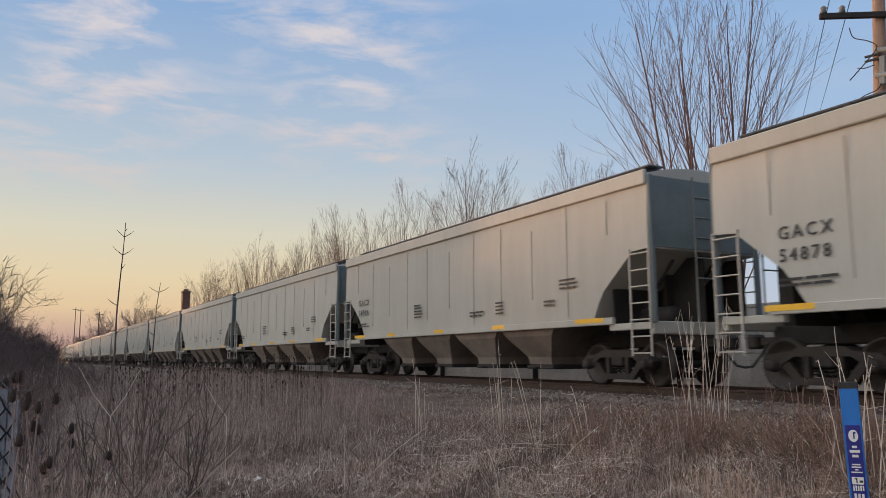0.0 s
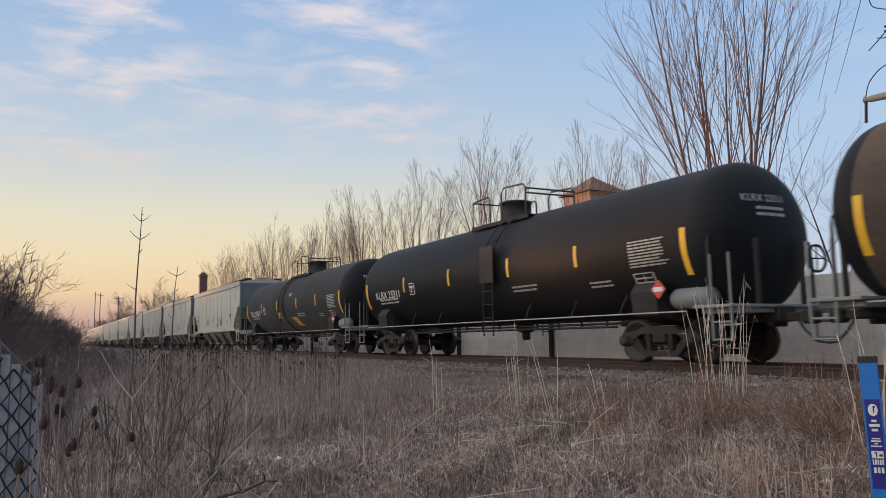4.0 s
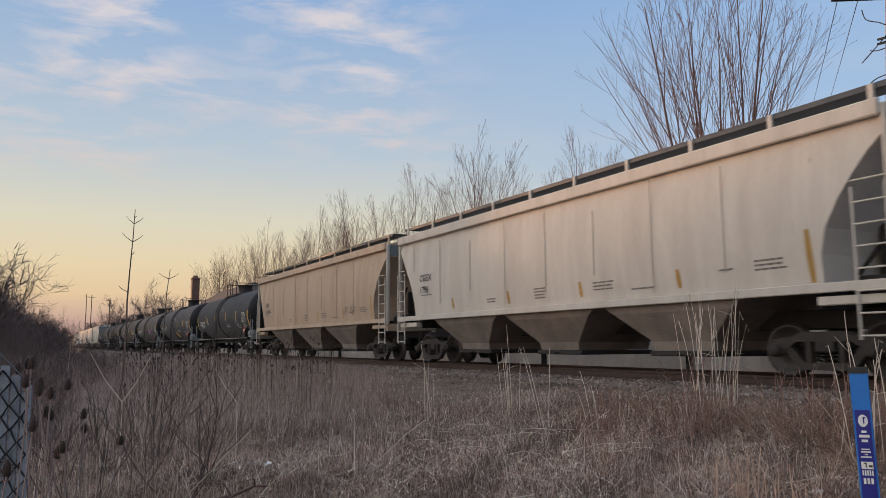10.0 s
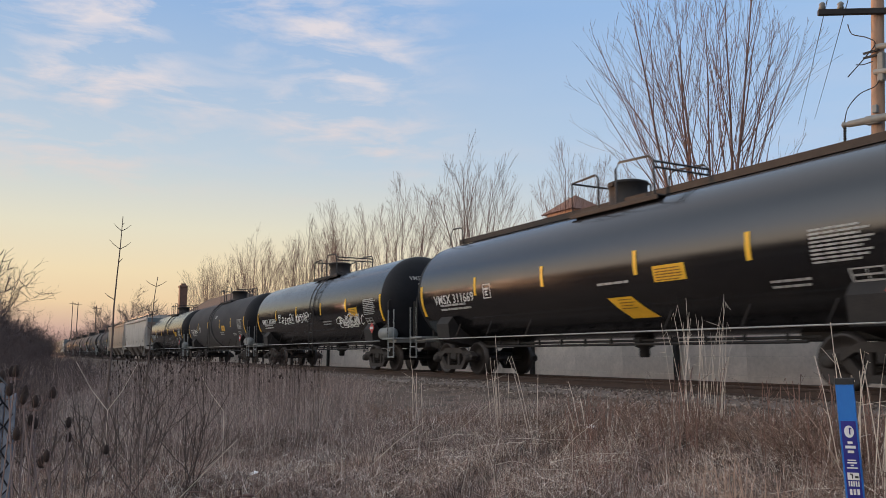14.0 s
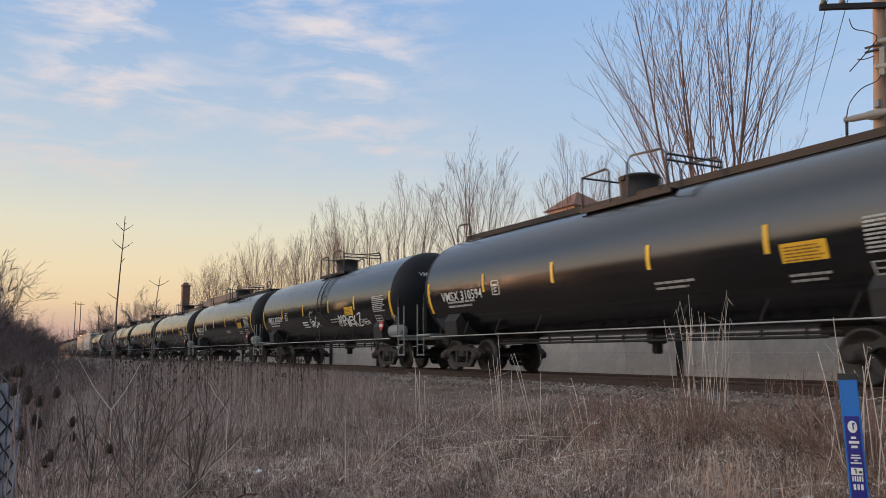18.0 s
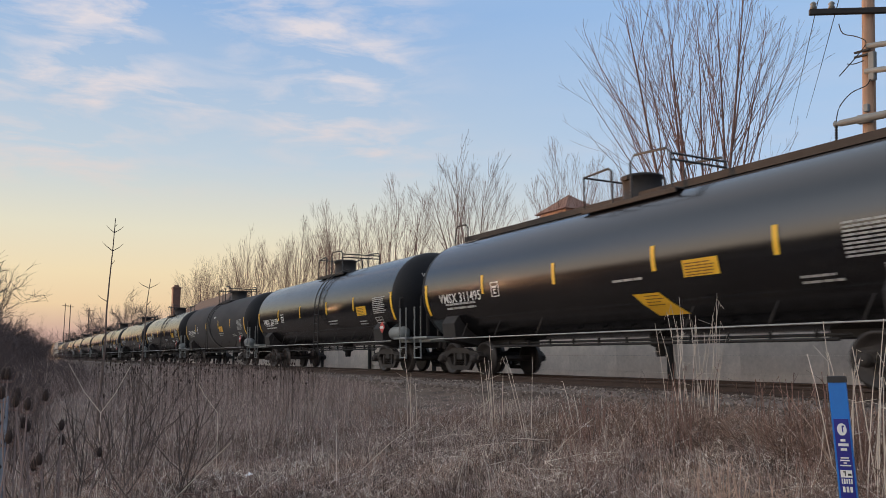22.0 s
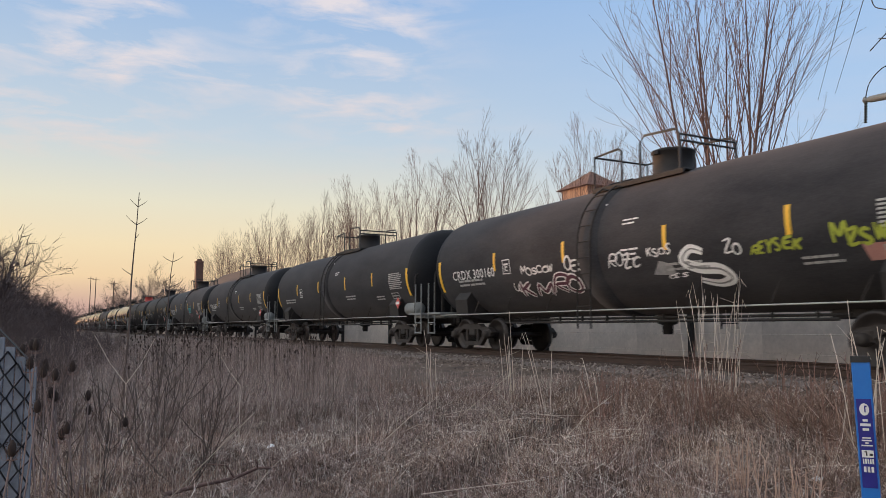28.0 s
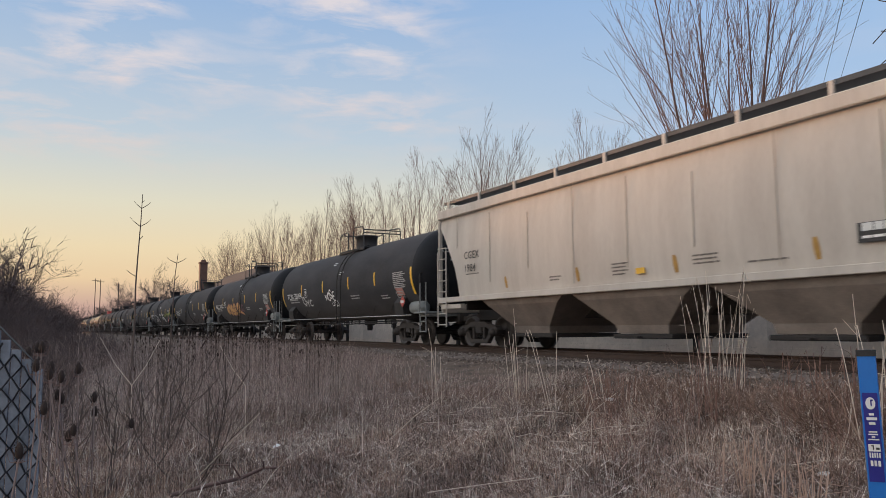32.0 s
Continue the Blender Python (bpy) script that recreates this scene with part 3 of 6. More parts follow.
def tank_car(ring=True, walkway=False):
    """A long tank car: shell, top fittings, ladder, side rails, end platforms, trucks."""
    car = thing("tank_car", "black tank car", "tank car")
    prof = []
    for k in range(13):
        a = math.pi / 2 * k / 12
        prof.append((HEAD_DEPTH * math.cos(a) ** 0.85, max(TANK_R * math.sin(a) ** 0.85, 0.01)))
    body = [(x, TANK_R) for x in (-SHELL_END, -5, -2.5, 0, 2.5, 5, SHELL_END)]
    part("tank_shell", Shape().lathe(body, (0, 0, TANK_ZC), "x", 48, False), SHELL_DUSTY, car)
    # both heads coloured darker than the shell to stand for shade at the ends
    for sgn in (-1, 1):
        part("tank_head", Shape().lathe([(sgn * (SHELL_END + a), r) for a, r in prof], (0, 0, TANK_ZC), "x", 48, False), SHELL_DARK, car, "dished tank head, its shade put into a dark colour")
    top = TANK_ZC + TANK_R
    lad, mid = (-0.78, 0.60) if ring else (0.68, -0.05)
    if ring:
        part("jacket_band", Shape().lathe([(lad - 0.12, TANK_R), (lad - 0.11, TANK_R + 0.022), (lad + 0.57, TANK_R + 0.022), (lad + 0.58, TANK_R)], (0, 0, TANK_ZC), "x", 48, False), SHELL_DUSTY, car, "raised band round the tank")
    # fittings on top
    dome = part("dome_housing", Shape().lathe([(0, 0.52), (0.06, 0.52), (0.08, 0.45), (0.56, 0.45), (0.58, 0.48), (0.63, 0.48), (0.66, 0.40), (0.68, 0.05)], (mid, 0, top - 0.08), "z", 20), UNDER, car, "round valve housing on the tank top")
    part("hinge", Shape().box(mid, -0.48, top + 0.48, 0.14, 0.08, 0.1, 0.01), UNDER, dome)
    plat = part("top_platform", Shape().box(0.28, 0, top - 0.115, 2.9, 1.7, 0.03, 0.008), UNDER, car, "grated platform on the tank top")
    for k in range(9):
        part("slat", SLAT, None, plat, "", pose(-1.0 + 0.32 * k, 0, top - 0.09))
    for y in (-0.83, 0.83):
        part("edge_beam", Shape().box(0.28, y, top - 0.16, 2.9, 0.05, 0.09, 0.008), UNDER, plat)
    rz = top + 0.80
    for y in (-0.82, 0.82):
        r1 = Shape().tube([(-1.1, y, top - 0.15), (-1.1, y, rz - 0.14), (-0.25, y, rz - 0.10), (-0.15, y, rz - 0.17), (-0.15, y, top - 0.15)], 0.028, 6)
        r2 = Shape().tube([(0.45, y, top - 0.15), (0.45, y, rz - 0.12), (0.58, y, rz + 0.02), (1.5, y, rz - 0.04), (1.62, y, rz - 0.16), (1.62, y, top - 0.15)], 0.028, 6)
        part("handrail", r1, WIRE, car, "black tube handrail")
        part("handrail", r2, WIRE, car, "black tube handrail")
    for x, z in ((-1.1, rz - 0.14), (1.62, rz - 0.17), (1.62, top + 0.5)):
        part("end_handrail", Shape().tube([(x, -0.82, z), (x, 0.82, z)], 0.025, 6), WIRE, car)
    # ladder down the near side
    for side in () if walkway else (-1, 1):
        steps = Shape()
        path = []
        for k in range(10):
            a = radians(78 - 8.5 * k)
            path.append((0, -(TANK_R + 0.10) * math.cos(a), TANK_ZC + (TANK_R + 0.10) * math.sin(a)))
        path += [(0, -TANK_R - 0.11, TANK_ZC - 0.8), (0, -TANK_R - 0.11, 0.62)]
        for x in (lad, lad + 0.46):
            steps.tube([(x, p[1], p[2]) for p in path], 0.022, 5)
        zz = 0.75
        while zz < TANK_ZC + 1.35:
            yy = TANK_R + 0.11 if zz < TANK_ZC else math.sqrt(max((TANK_R + 0.10) ** 2 - (zz - TANK_ZC) ** 2, 0))
            steps.tube([(lad, -yy, zz), (lad + 0.46, -yy, zz)], 0.016, 5)
            zz += 0.36
        part("ladder", steps, UNDER, car, "steel ladder up the tank side", pose(0, 0, 0, 0, 0, 0 if side < 0 else 180))
    # running rail along both sides with brackets to the shell
    for y in (-1, 1):
        part("side_rail", Shape().tube([(-7.6, y * 1.50, 1.02), (7.6, y * 1.50, 1.02)], 0.016, 5), SMALL_W, car, "thin grey rail along the tank side")
        for x in (-5.6, -4.0, -2.2, 2.4, 4.2, 5.8):
            part("rail_bracket", Shape().tube([(x, y * 1.50, 1.02), (x + 0.16, y * 1.42, 1.42)], 0.015, 5), TRUCK, car)
    # pipes and rods below
    pip = Shape()
    for y, z in ((-0.55, 0.86), (-0.85, 0.78)):
        pip.tube([(-5.0, y, z), (5.0, y, z)], 0.03, 5)
    for k in range(11):
        pip.box(-4.5 + 0.9 * k, -0.7, 0.84, 0.03, 0.06, 0.18)
    part("brake_piping", pip, UNDER, car, "brake pipes and hangers under the tank")
    part("outlet_valve", Shape().lathe([(0.50, 0.10), (0.56, 0.12), (0.70, 0.12), (0.74, 0.22), (1.0, 0.25)], (0.3, 0, 0), "z", 12), UNDER, car)
    for sgn in (-1, 1):
        part("stub_sill", Shape().box(sgn * 6.5, 0, 0.94, 4.2, 0.5, 0.30, 0.03), UNDER, car, "stub sill under the tank end")
    for sgn in (-1, 1):
        cr = Shape().prism([(-1.40, 0.98), (-0.6, 0.80), (0.6, 0.80), (1.40, 0.98), (1.46, 1.45), (1.30, 1.66), (0.9, 1.26), (0.0, 0.95), (-0.9, 1.26), (-1.30, 1.66), (-1.46, 1.45)], -0.35, 0.35, "x")
        part("saddle", cr, UNDER, car, "steel cradle that holds the tank", pose(sgn * 6.45, 0, 0))
        ep = Shape().box(0, 0, 1.09, 0.85, 2.95, 0.06, 0.01).box(0, 0, 1.01, 0.75, 2.6, 0.10, 0.01)
        part("end_platform", ep, END_STEEL, car, "steel end platform", pose(sgn * 8.15, 0, 0))
        for y in (-1, 1):
            gr = Shape().tube([(0.42, y * 1.44, 2.05), (0.42, y * 1.44, 0.45)], 0.022, 6).tube([(0.0, y * 1.44, 2.05), (0.0, y * 1.44, 0.45)], 0.022, 6)
            for z in (0.48, 0.80):
                gr.tube([(0.0, y * 1.44, z), (0.42, y * 1.44, z)], 0.02, 5)
            part("stirrup_step", gr, END_STEEL, car, "", pose(sgn * 8.15, 0, 0, 0, 0, 0 if sgn > 0 else 180))
        hoop = [(-1.44, 1.1), (-1.44, 2.28), (-1.41, 2.38), (-1.30, 2.42), (1.30, 2.42), (1.41, 2.38), (1.44, 2.28), (1.44, 1.1)]
        part("end_hoop", Shape().tube([(0, y, z) for y, z in hoop], 0.026, 6), UNDER, car, "tube handrail across the tank end", pose(sgn * 8.12, 0, 0))
        part("end_post", Shape().box(0, -0.62, 1.72, 0.07, 0.09, 1.25, 0.01).box(0, 0.62, 1.72, 0.07, 0.09, 1.25, 0.01), UNDER, car, "", pose(sgn * 8.5, 0, 0))
        add_truck(car, sgn * 6.45)
    part("air_reservoir", Shape().lathe([(-0.5, 0.05), (-0.46, 0.17), (-0.38, 0.21), (0.38, 0.21), (0.46, 0.17), (0.5, 0.05)], (7.5, -1.15, 1.28), "x", 16), END_STEEL, car, "grey air reservoir")
    part("brake_wheel", Shape().lathe([(-0.02, 0.24), (-0.02, 0.28), (0.02, 0.28), (0.02, 0.24), (-0.02, 0.24)], (8.62, 0.9, 2.0), "x", 18, False).tube([(8.62, 0.9, 1.74), (8.62, 0.9, 2.26)], 0.015, 5).tube([(8.62, 0.64, 2.0), (8.62, 1.16, 2.0)], 0.015, 5), UNDER, car)
    add_ends(car, TANK_HALF, 1.1)
    if walkway:
        wk = Shape()
        for y in (-0.35, 0.35):
            wk.box(0, y, top + 0.05, 14.6, 0.04, 0.15)
        for k in range(48):
            wk.box(-7.1 + 0.302 * k, 0, top + 0.10, 0.28, 0.66, 0.03)
        part("roof_walkway", wk, UNDER, car, "grated walkway along the tank top")
        for sgn in (-1, 1):
            part("walkway_hoop", Shape().tube([(-0.55, -0.4, top), (-0.5, -0.4, top + 0.42), (-0.38, -0.4, top + 0.52), (0.1, -0.4, top + 0.50), (0.22, -0.4, top + 0.38), (0.22, -0.4, top)], 0.024, 6), UNDER, car, "", pose(sgn * 7.25, 0, 0, 0, 0, 0))
    # reflective tape on the near side
    r = TANK_R + 0.010
    part("reflective_tape", rolled(-SHELL_END + 0.02, -SHELL_END + 0.16, -29, 6, r, TANK_ZC), YELLOW_M, car, "yellow reflective tape")
    part("reflective_tape", rolled(SHELL_END - 0.16, SHELL_END - 0.02, -29, 6, r, TANK_ZC), YELLOW_M, car, "yellow reflective tape")
    for x in (-4.55, -1.5, 1.78 if ring else 1.65, 4.58 if ring else 4.40):
        part("reflective_tape", rolled(x, x + 0.11, -11.5, 7, r, TANK_ZC), YELLOW_M, car, "yellow reflective tape")
    return car


def side_text(car, body, x, a, size, mat, spacing=1.0):
    v, f = text_shape(body, size, spacing)
    return part("lettering", Shape().add(on_side(v, x, a, TANK_R + 0.012, TANK_ZC), f), mat, car, "white stencilled car number")


def tank_marks(car, mark, rnd, yellow=None, placard=True, panel=True, mat=None, short=0.0):
    """Writing and panels on the near side and on the trailing head."""
    mat = mat or WHITE_M
    x = -6.85
    a = -16.5
    side_text(car, mark, x, a, 0.37, mat, 1.05)
    part("small_lettering", bars(x + 0.3, -0.52, 2, 1.7, 0.06, 0.06, rnd, tank_put, 5), SMALL_W, car, "rows of small white writing")
    box = Shape()
    for u0, v0, w, hh in ((0, 0, 0.42, 0.03), (0, 0.42, 0.42, 0.03), (0, 0, 0.03, 0.45), (0.39, 0, 0.03, 0.45), (0.08, 0.27, 0.26, 0.06), (0.14, 0.09, 0.05, 0.14), (0.14, 0.09, 0.14, 0.04), (0.14, 0.20, 0.14, 0.04)):
        q = [(u0, v0), (u0 + w, v0), (u0 + w, v0 + hh), (u0, v0 + hh)]
        box.add([tank_put(x + 2.75 + p * 0.85, -0.42 + q2 * 0.85) for p, q2 in q], [(0, 1, 2, 3)])
    part("stencil_box", box, mat, car)
    part("small_lettering", bars(1.75 - 1.4 * short, -0.62 + 0.2 * short, 1 if short else 2, 1.1, 0.05, 0.06, rnd, tank_put, 4), SMALL_W, car)
    part("small_lettering", bars(4.75, -0.74, 2, 0.8, 0.045, 0.055, rnd, tank_put, 4), SMALL_W, car)
    if panel:
        tagged(part("data_panel", bars(6.15 - 0.6 * short, 0.02, 9, 1.08, 0.034, 0.030, rnd, tank_put, 5), SMALL_W, car), "panel of fine white data lines", kind="stuff")
    fr = Shape()
    for u0, v0, w, hh in ((0, 0, 0.6, 0.035), (0, 0.40, 0.6, 0.035), (0, 0, 0.035, 0.43), (0.565, 0, 0.035, 0.43), (0.28, 0, 0.025, 0.43), (0.06, 0.10, 0.48, 0.05), (0.06, 0.24, 0.48, 0.05)):
        q = [(u0, v0), (u0 + w, v0), (u0 + w, v0 + hh), (u0, v0 + hh)]
        fr.add([tank_put(6.15 + p * 0.95, -0.92 + q2 * 0.7) for p, q2 in q], [(0, 1, 2, 3)])
    part("test_stencil", fr, SMALL_W, car)
    if yellow is not None:
        s = Shape().add([tank_put(yellow + a, b) for a, b in ((0, -0.50), (0.83, -0.50), (0.83, -0.18), (0, -0.18))], [(0, 1, 2, 3)])
        pn = part("warning_panel", s, YELLOW_M, car, "yellow warning panel with dark lines")
        part("panel_lettering", bars(yellow + 0.06, -0.26, 5, 0.72, 0.022, 0.032, rnd, lambda u, v: (u, tank_put(u, v)[1] - 0.004, tank_put(u, v)[2]), 4), OCHRE_LINES, pn)
    # head writing, on the trailing end
    def on_head(u, v):
        q = min(math.hypot(u, v - TANK_ZC) / TANK_R, 0.98)
        return (SHELL_END + HEAD_DEPTH * (1 - q ** 2.35) ** (1 / 2.35) + 0.012, u, v)
    if mark:
        v, f = text_shape(mark, 0.20, 1.05)
        part("head_lettering", Shape().add([on_head(-0.75 + p, TANK_ZC + 0.62 + q) for p, q, _ in v], f), SMALL_W, car, "white car number on the tank head")
    part("head_lettering", bars(-0.45, TANK_ZC + 0.46, 2, 0.85, 0.06, 0.06, rnd, on_head, 4), SMALL_W, car, "small white writing on the tank head")
    if placard:
        pl = Shape().add([(0, 0, -0.19), (0.19, 0, 0), (0, 0, 0.19), (-0.19, 0, 0), (0, 0.02, -0.19), (0.19, 0.02, 0), (0, 0.02, 0.19), (-0.19, 0.02, 0)], [(0, 1, 2, 3), (7, 6, 5, 4), (0, 4, 5, 1), (1, 5, 6, 2), (2, 6, 7, 3), (3, 7, 4, 0)])
        o = part("placard", pl, PLACARD_RED, car, "red and white hazard diamond", pose(6.95, -1.53, 1.48))
        part("placard_band", Shape().box(0, -0.006, 0, 0.24, 0.006, 0.09), WHITE_M, o)


OCHRE_LINES = surf("dark_ochre_print", (0.22, 0.11, 0.02), (0.30, 0.15, 0.03), 8, 0.5, 0, 0, 40)
PLACARD_RED = surf("red_placard", (0.55, 0.06, 0.05), (0.65, 0.10, 0.08), 6, 0.5, 0, 0, 40)


def hopper_body(half, cut, z_sill, z_eave, hw, bulge, mat, rise):
    """A covered hopper's body: bulging sides, slope sheets at the ends and an arched roof. cut is the list of (distance from the end, height) of the lower corner."""
    ks = [c[0] for c in cut] + [2.9, 4.2, 5.6]
    kz = [c[1] for c in cut] + [z_sill] * 3
    xs = [-half + k for k in ks] + [0.0] + [half - k for k in ks[::-1]]
    zb = kz + [z_sill] + kz[::-1]
    rows = 9
    s = Shape()
    cols = []
    for x, b in zip(xs, zb):
        col = []
        for k in range(rows + 1):
            z = b + (z_eave - b) * k / rows
            u = (z - z_sill) / (z_eave - z_sill)
            col.append((hw - bulge * (2 * u - 0.9) ** 2, z))
        cols.append(col)
    n = rows + 1
    for sy in (-1, 1):
        vs = [(x, sy * y, z) for x, col in zip(xs, cols) for y, z in col]
        s.add(vs, [(i * n + k, (i + 1) * n + k, (i + 1) * n + k + 1, i * n + k + 1) for i in range(len(xs) - 1) for k in range(rows)], True)
    for i in range(len(xs) - 1):          # slope sheets and floor
        a, b = cols[i][0], cols[i + 1][0]
        s.add([(xs[i], -a[0], a[1]), (xs[i + 1], -b[0], b[1]), (xs[i + 1], b[0], b[1]), (xs[i], a[0], a[1])], [(0, 1, 2, 3)])
    arch = [(t, rise * (1 - (2 * t - 1) ** 2)) for t in [k / 8 for k in range(9)]]
    for i in range(len(xs) - 1):
        y = cols[i][-1][0]
        for (t0, r0), (t1, r1) in zip(arch, arch[1:]):
            s.add([(xs[i], -y + 2 * y * t0, z_eave + r0), (xs[i], -y + 2 * y * t1, z_eave + r1), (xs[i + 1], -y + 2 * y * t1, z_eave + r1), (xs[i + 1], -y + 2 * y * t0, z_eave + r0)], [(0, 1, 2, 3)], True)
    for i in (0, len(xs) - 1):
        col = cols[i]
        for k in range(rows):
            s.add([(xs[i], -col[k][0], col[k][1]), (xs[i], col[k][0], col[k][1]), (xs[i], col[k + 1][0], col[k + 1][1]), (xs[i], -col[k + 1][0], col[k + 1][1])], [(0, 1, 2, 3)])
        y = col[-1][0]
        s.add([(xs[i], -y + 2 * y * t, z_eave + r) for t, r in arch], [tuple(range(len(arch)))])
    return s


def hopper_car(style):
    """A covered hopper car. style 'square': straight-cut end corners and a flush roof; 'round': curved end corners and a walkway on posts."""
    sq = style == "square"
    half = 8.6 if sq else 9.2
    hw, z_sill, z_eave, rise = 1.58, (1.38 if sq else 1.45), (4.27 if sq else 4.10), (0.22 if sq else 0.25)
    car = thing("hopper_car", "covered hopper car", "hopper car")
    e = 0.56 if sq else 0.62
    if sq:
        cut = [(e, 2.75), (e + 0.45, 2.72), (e + 1.35, 2.0), (e + 1.55, 1.72), (e + 1.75, z_sill)]
    else:
        cut = [(e, 3.65), (e + 0.25, 3.42), (e + 0.5, 3.12), (e + 0.78, 2.75), (e + 1.02, 2.35), (e + 1.13, 1.95), (e + 1.16, z_sill)]
    mat = HOP_GREY if sq else HOP_WHITE
    part("body", hopper_body(half, cut, z_sill, z_eave, hw, 0.04 if sq else 0.12, mat, rise), mat, car)
    inner = half - e
    # long sills and top chords
    for y in (-1, 1):
        part("side_sill", Shape().box(0, y * 1.55, z_sill - 0.03, 2 * inner - (2.2 if sq else 0.0), 0.10, 0.15, 0.012), mat, car)
        part("top_chord", Shape().box(0, y * 1.57, z_eave - 0.08, 2 * inner, 0.10, 0.30 if sq else 0.26, 0.02), mat, car)
        n = 11 if sq else 9
        for k in range(n):
            x = -inner + 1.2 + (2 * inner - 2.4) * (k + 0.0) / (n - 1)
            z0 = z_sill if abs(x) < inner - 1.7 else 2.8
            part("side_rib", Shape().box(x, y * (hw + 0.002), (z0 + z_eave) / 2, 0.018, 0.016, z_eave - z0 - 0.22 - 0.5 * ((k * 7) % 3), 0.004), HOP_SEAM, car)
    # ends: sill, posts, ladders, brake gear
    for sgn in (-1, 1):
        m = pose(0, 0, 0, 0, 0, 0 if sgn > 0 else 180)
        s = Shape().box(inner - 0.06, 0, 1.18, 0.12, 3.0, 0.26, 0.02)
        part("end_sill", s, mat, car, "", m)
        for y in (-1, 1):
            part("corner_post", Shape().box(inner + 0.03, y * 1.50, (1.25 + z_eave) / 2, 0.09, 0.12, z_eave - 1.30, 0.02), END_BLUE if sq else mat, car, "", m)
            ld = Shape()
            for x in (inner - 0.52, inner + 0.02):
                ld.tube([(x, y * 1.60, 0.62), (x, y * 1.60, 2.78 if sq else 2.9)], 0.022, 5)
            for k in range(7 if sq else 8):
                ld.tube([(inner - 0.52, y * 1.60, 0.68 + 0.33 * k), (inner + 0.02, y * 1.60, 0.68 + 0.33 * k)], 0.016, 5)
            part("ladder", ld, HOP_WHITE, car, "pale steel ladder at the corner", m)
            part("end_shelf", Shape().box(inner - 0.65, y * 1.46, 1.22, 1.25, 0.14, 0.14, 0.015), mat, car, "", m)
        lo = cut[0][1] + 0.03
        # thin sheet added over the body end to make it darker and bluer
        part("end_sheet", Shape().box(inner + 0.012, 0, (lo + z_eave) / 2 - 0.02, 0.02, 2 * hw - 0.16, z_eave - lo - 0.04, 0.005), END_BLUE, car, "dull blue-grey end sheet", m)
        es = Shape()
        for k in range(5):
            es.tube([(inner + 0.03, -0.3, 2.2 + 0.42 * k), (inner + 0.03, 0.3, 2.2 + 0.42 * k)], 0.015, 5)
        es.tube([(inner + 0.03, -0.3, 1.2), (inner + 0.03, -0.3, 4.3)], 0.02, 5).tube([(inner + 0.03, 0.3, 1.2), (inner + 0.03, 0.3, 4.3)], 0.02, 5)
        part("end_ladder", es, END_STEEL, car, "", m)
        br = Shape().box(inner - 0.95, 0, 1.85, 0.10, 0.5, 1.3, 0.02).tube([(inner - 1.6, -0.6, 1.2), (inner - 0.3, -0.6, 2.6)], 0.035, 6).tube([(inner - 1.6, 0.6, 1.2), (inner - 0.3, 0.6, 2.6)], 0.035, 6)
        br.lathe([(-0.45, 0.05), (-0.4, 0.2), (0.4, 0.2), (0.45, 0.05)], (inner - 0.8, -0.55, 1.45), "x", 14)
        part("brake_gear", br, UNDER, car, "", m)
        # plates added to block the bright view through and keep this space dark
        part("end_bulkhead", Shape().box(inner - 1.32, 0, 1.75, 0.05, 2.7, 1.3, 0.008), UNDER, car, "dark plate added to close the view under the slope sheet", m)
        # the outer web stands on the far side only, set for the camera's view
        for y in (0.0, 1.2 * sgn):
            part("web_plate", Shape().prism([(inner - 1.72, 1.08), (inner - 0.06, 1.08), (inner - 0.06, 2.68), (inner - 0.55, 2.68), (inner - 1.45, 1.95)], y - 0.02, y + 0.02), UNDER, car, "dark web plate added to close the view under the slope sheet", m)
        add_truck(car, sgn * (half - 2.15))
    part("center_sill", Shape().box(0, 0, 0.98, 2 * half - 1.2, 0.45, 0.34, 0.02), UNDER, car)
    # discharge chutes
    nch = 4 if sq else 3
    span = 2 * half - (7.4 if sq else 6.1)
    for k in range(nch):
        x = -span / 2 + span * (k + 0.5) / nch - (0.0 if sq else 0.2)
        w = span / nch * 0.49
        ch = Shape()
        rings = [(1.0, 1.50, z_sill - 0.02), (0.80, 1.44, z_sill - 0.26), (0.40, 1.10, 0.62), (0.38, 1.06, 0.44)]
        vs = [(x + sx * a * w, sy * b, z) for a, b, z in rings for sx, sy in ((-1, -1), (1, -1), (1, 1), (-1, 1))]
        fs = [(4 * r + q, 4 * r + (q + 1) % 4, 4 * r + 4 + (q + 1) % 4, 4 * r + 4 + q) for r in range(3) for q in range(4)]
        ch.add(vs, fs + [(3, 2, 1, 0), (12, 13, 14, 15)])
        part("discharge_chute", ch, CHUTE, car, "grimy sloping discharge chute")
        part("outlet_gate", Shape().box(x, 0, 0.38, w * 0.9, 2.2, 0.10, 0.02).tube([(x, -1.25, 0.36), (x, 1.25, 0.36)], 0.03, 6), UNDER, car)
    # roof
    rz = z_eave + rise
    if sq:
        tr = Shape().box(0, 0, rz + 0.03, 2 * inner - 1.0, 0.62, 0.12, 0.03)
        part("hatch_trough", tr, ROOF_STEEL, car, "long hatch cover along the roof")
        wk = Shape()
        for y in (-0.95, 0.95):
            wk.box(0, y, rz + 0.05, 2 * inner - 0.6, 0.42, 0.04, 0.01)
            for k in range(9):
                wk.box(-inner + 0.5 + (2 * inner - 1.0) * k / 8, y, rz - 0.05, 0.06, 0.4, 0.18)
        part("running_board", wk, ROOF_STEEL, car, "dark grated running boards on the roof")
    else:
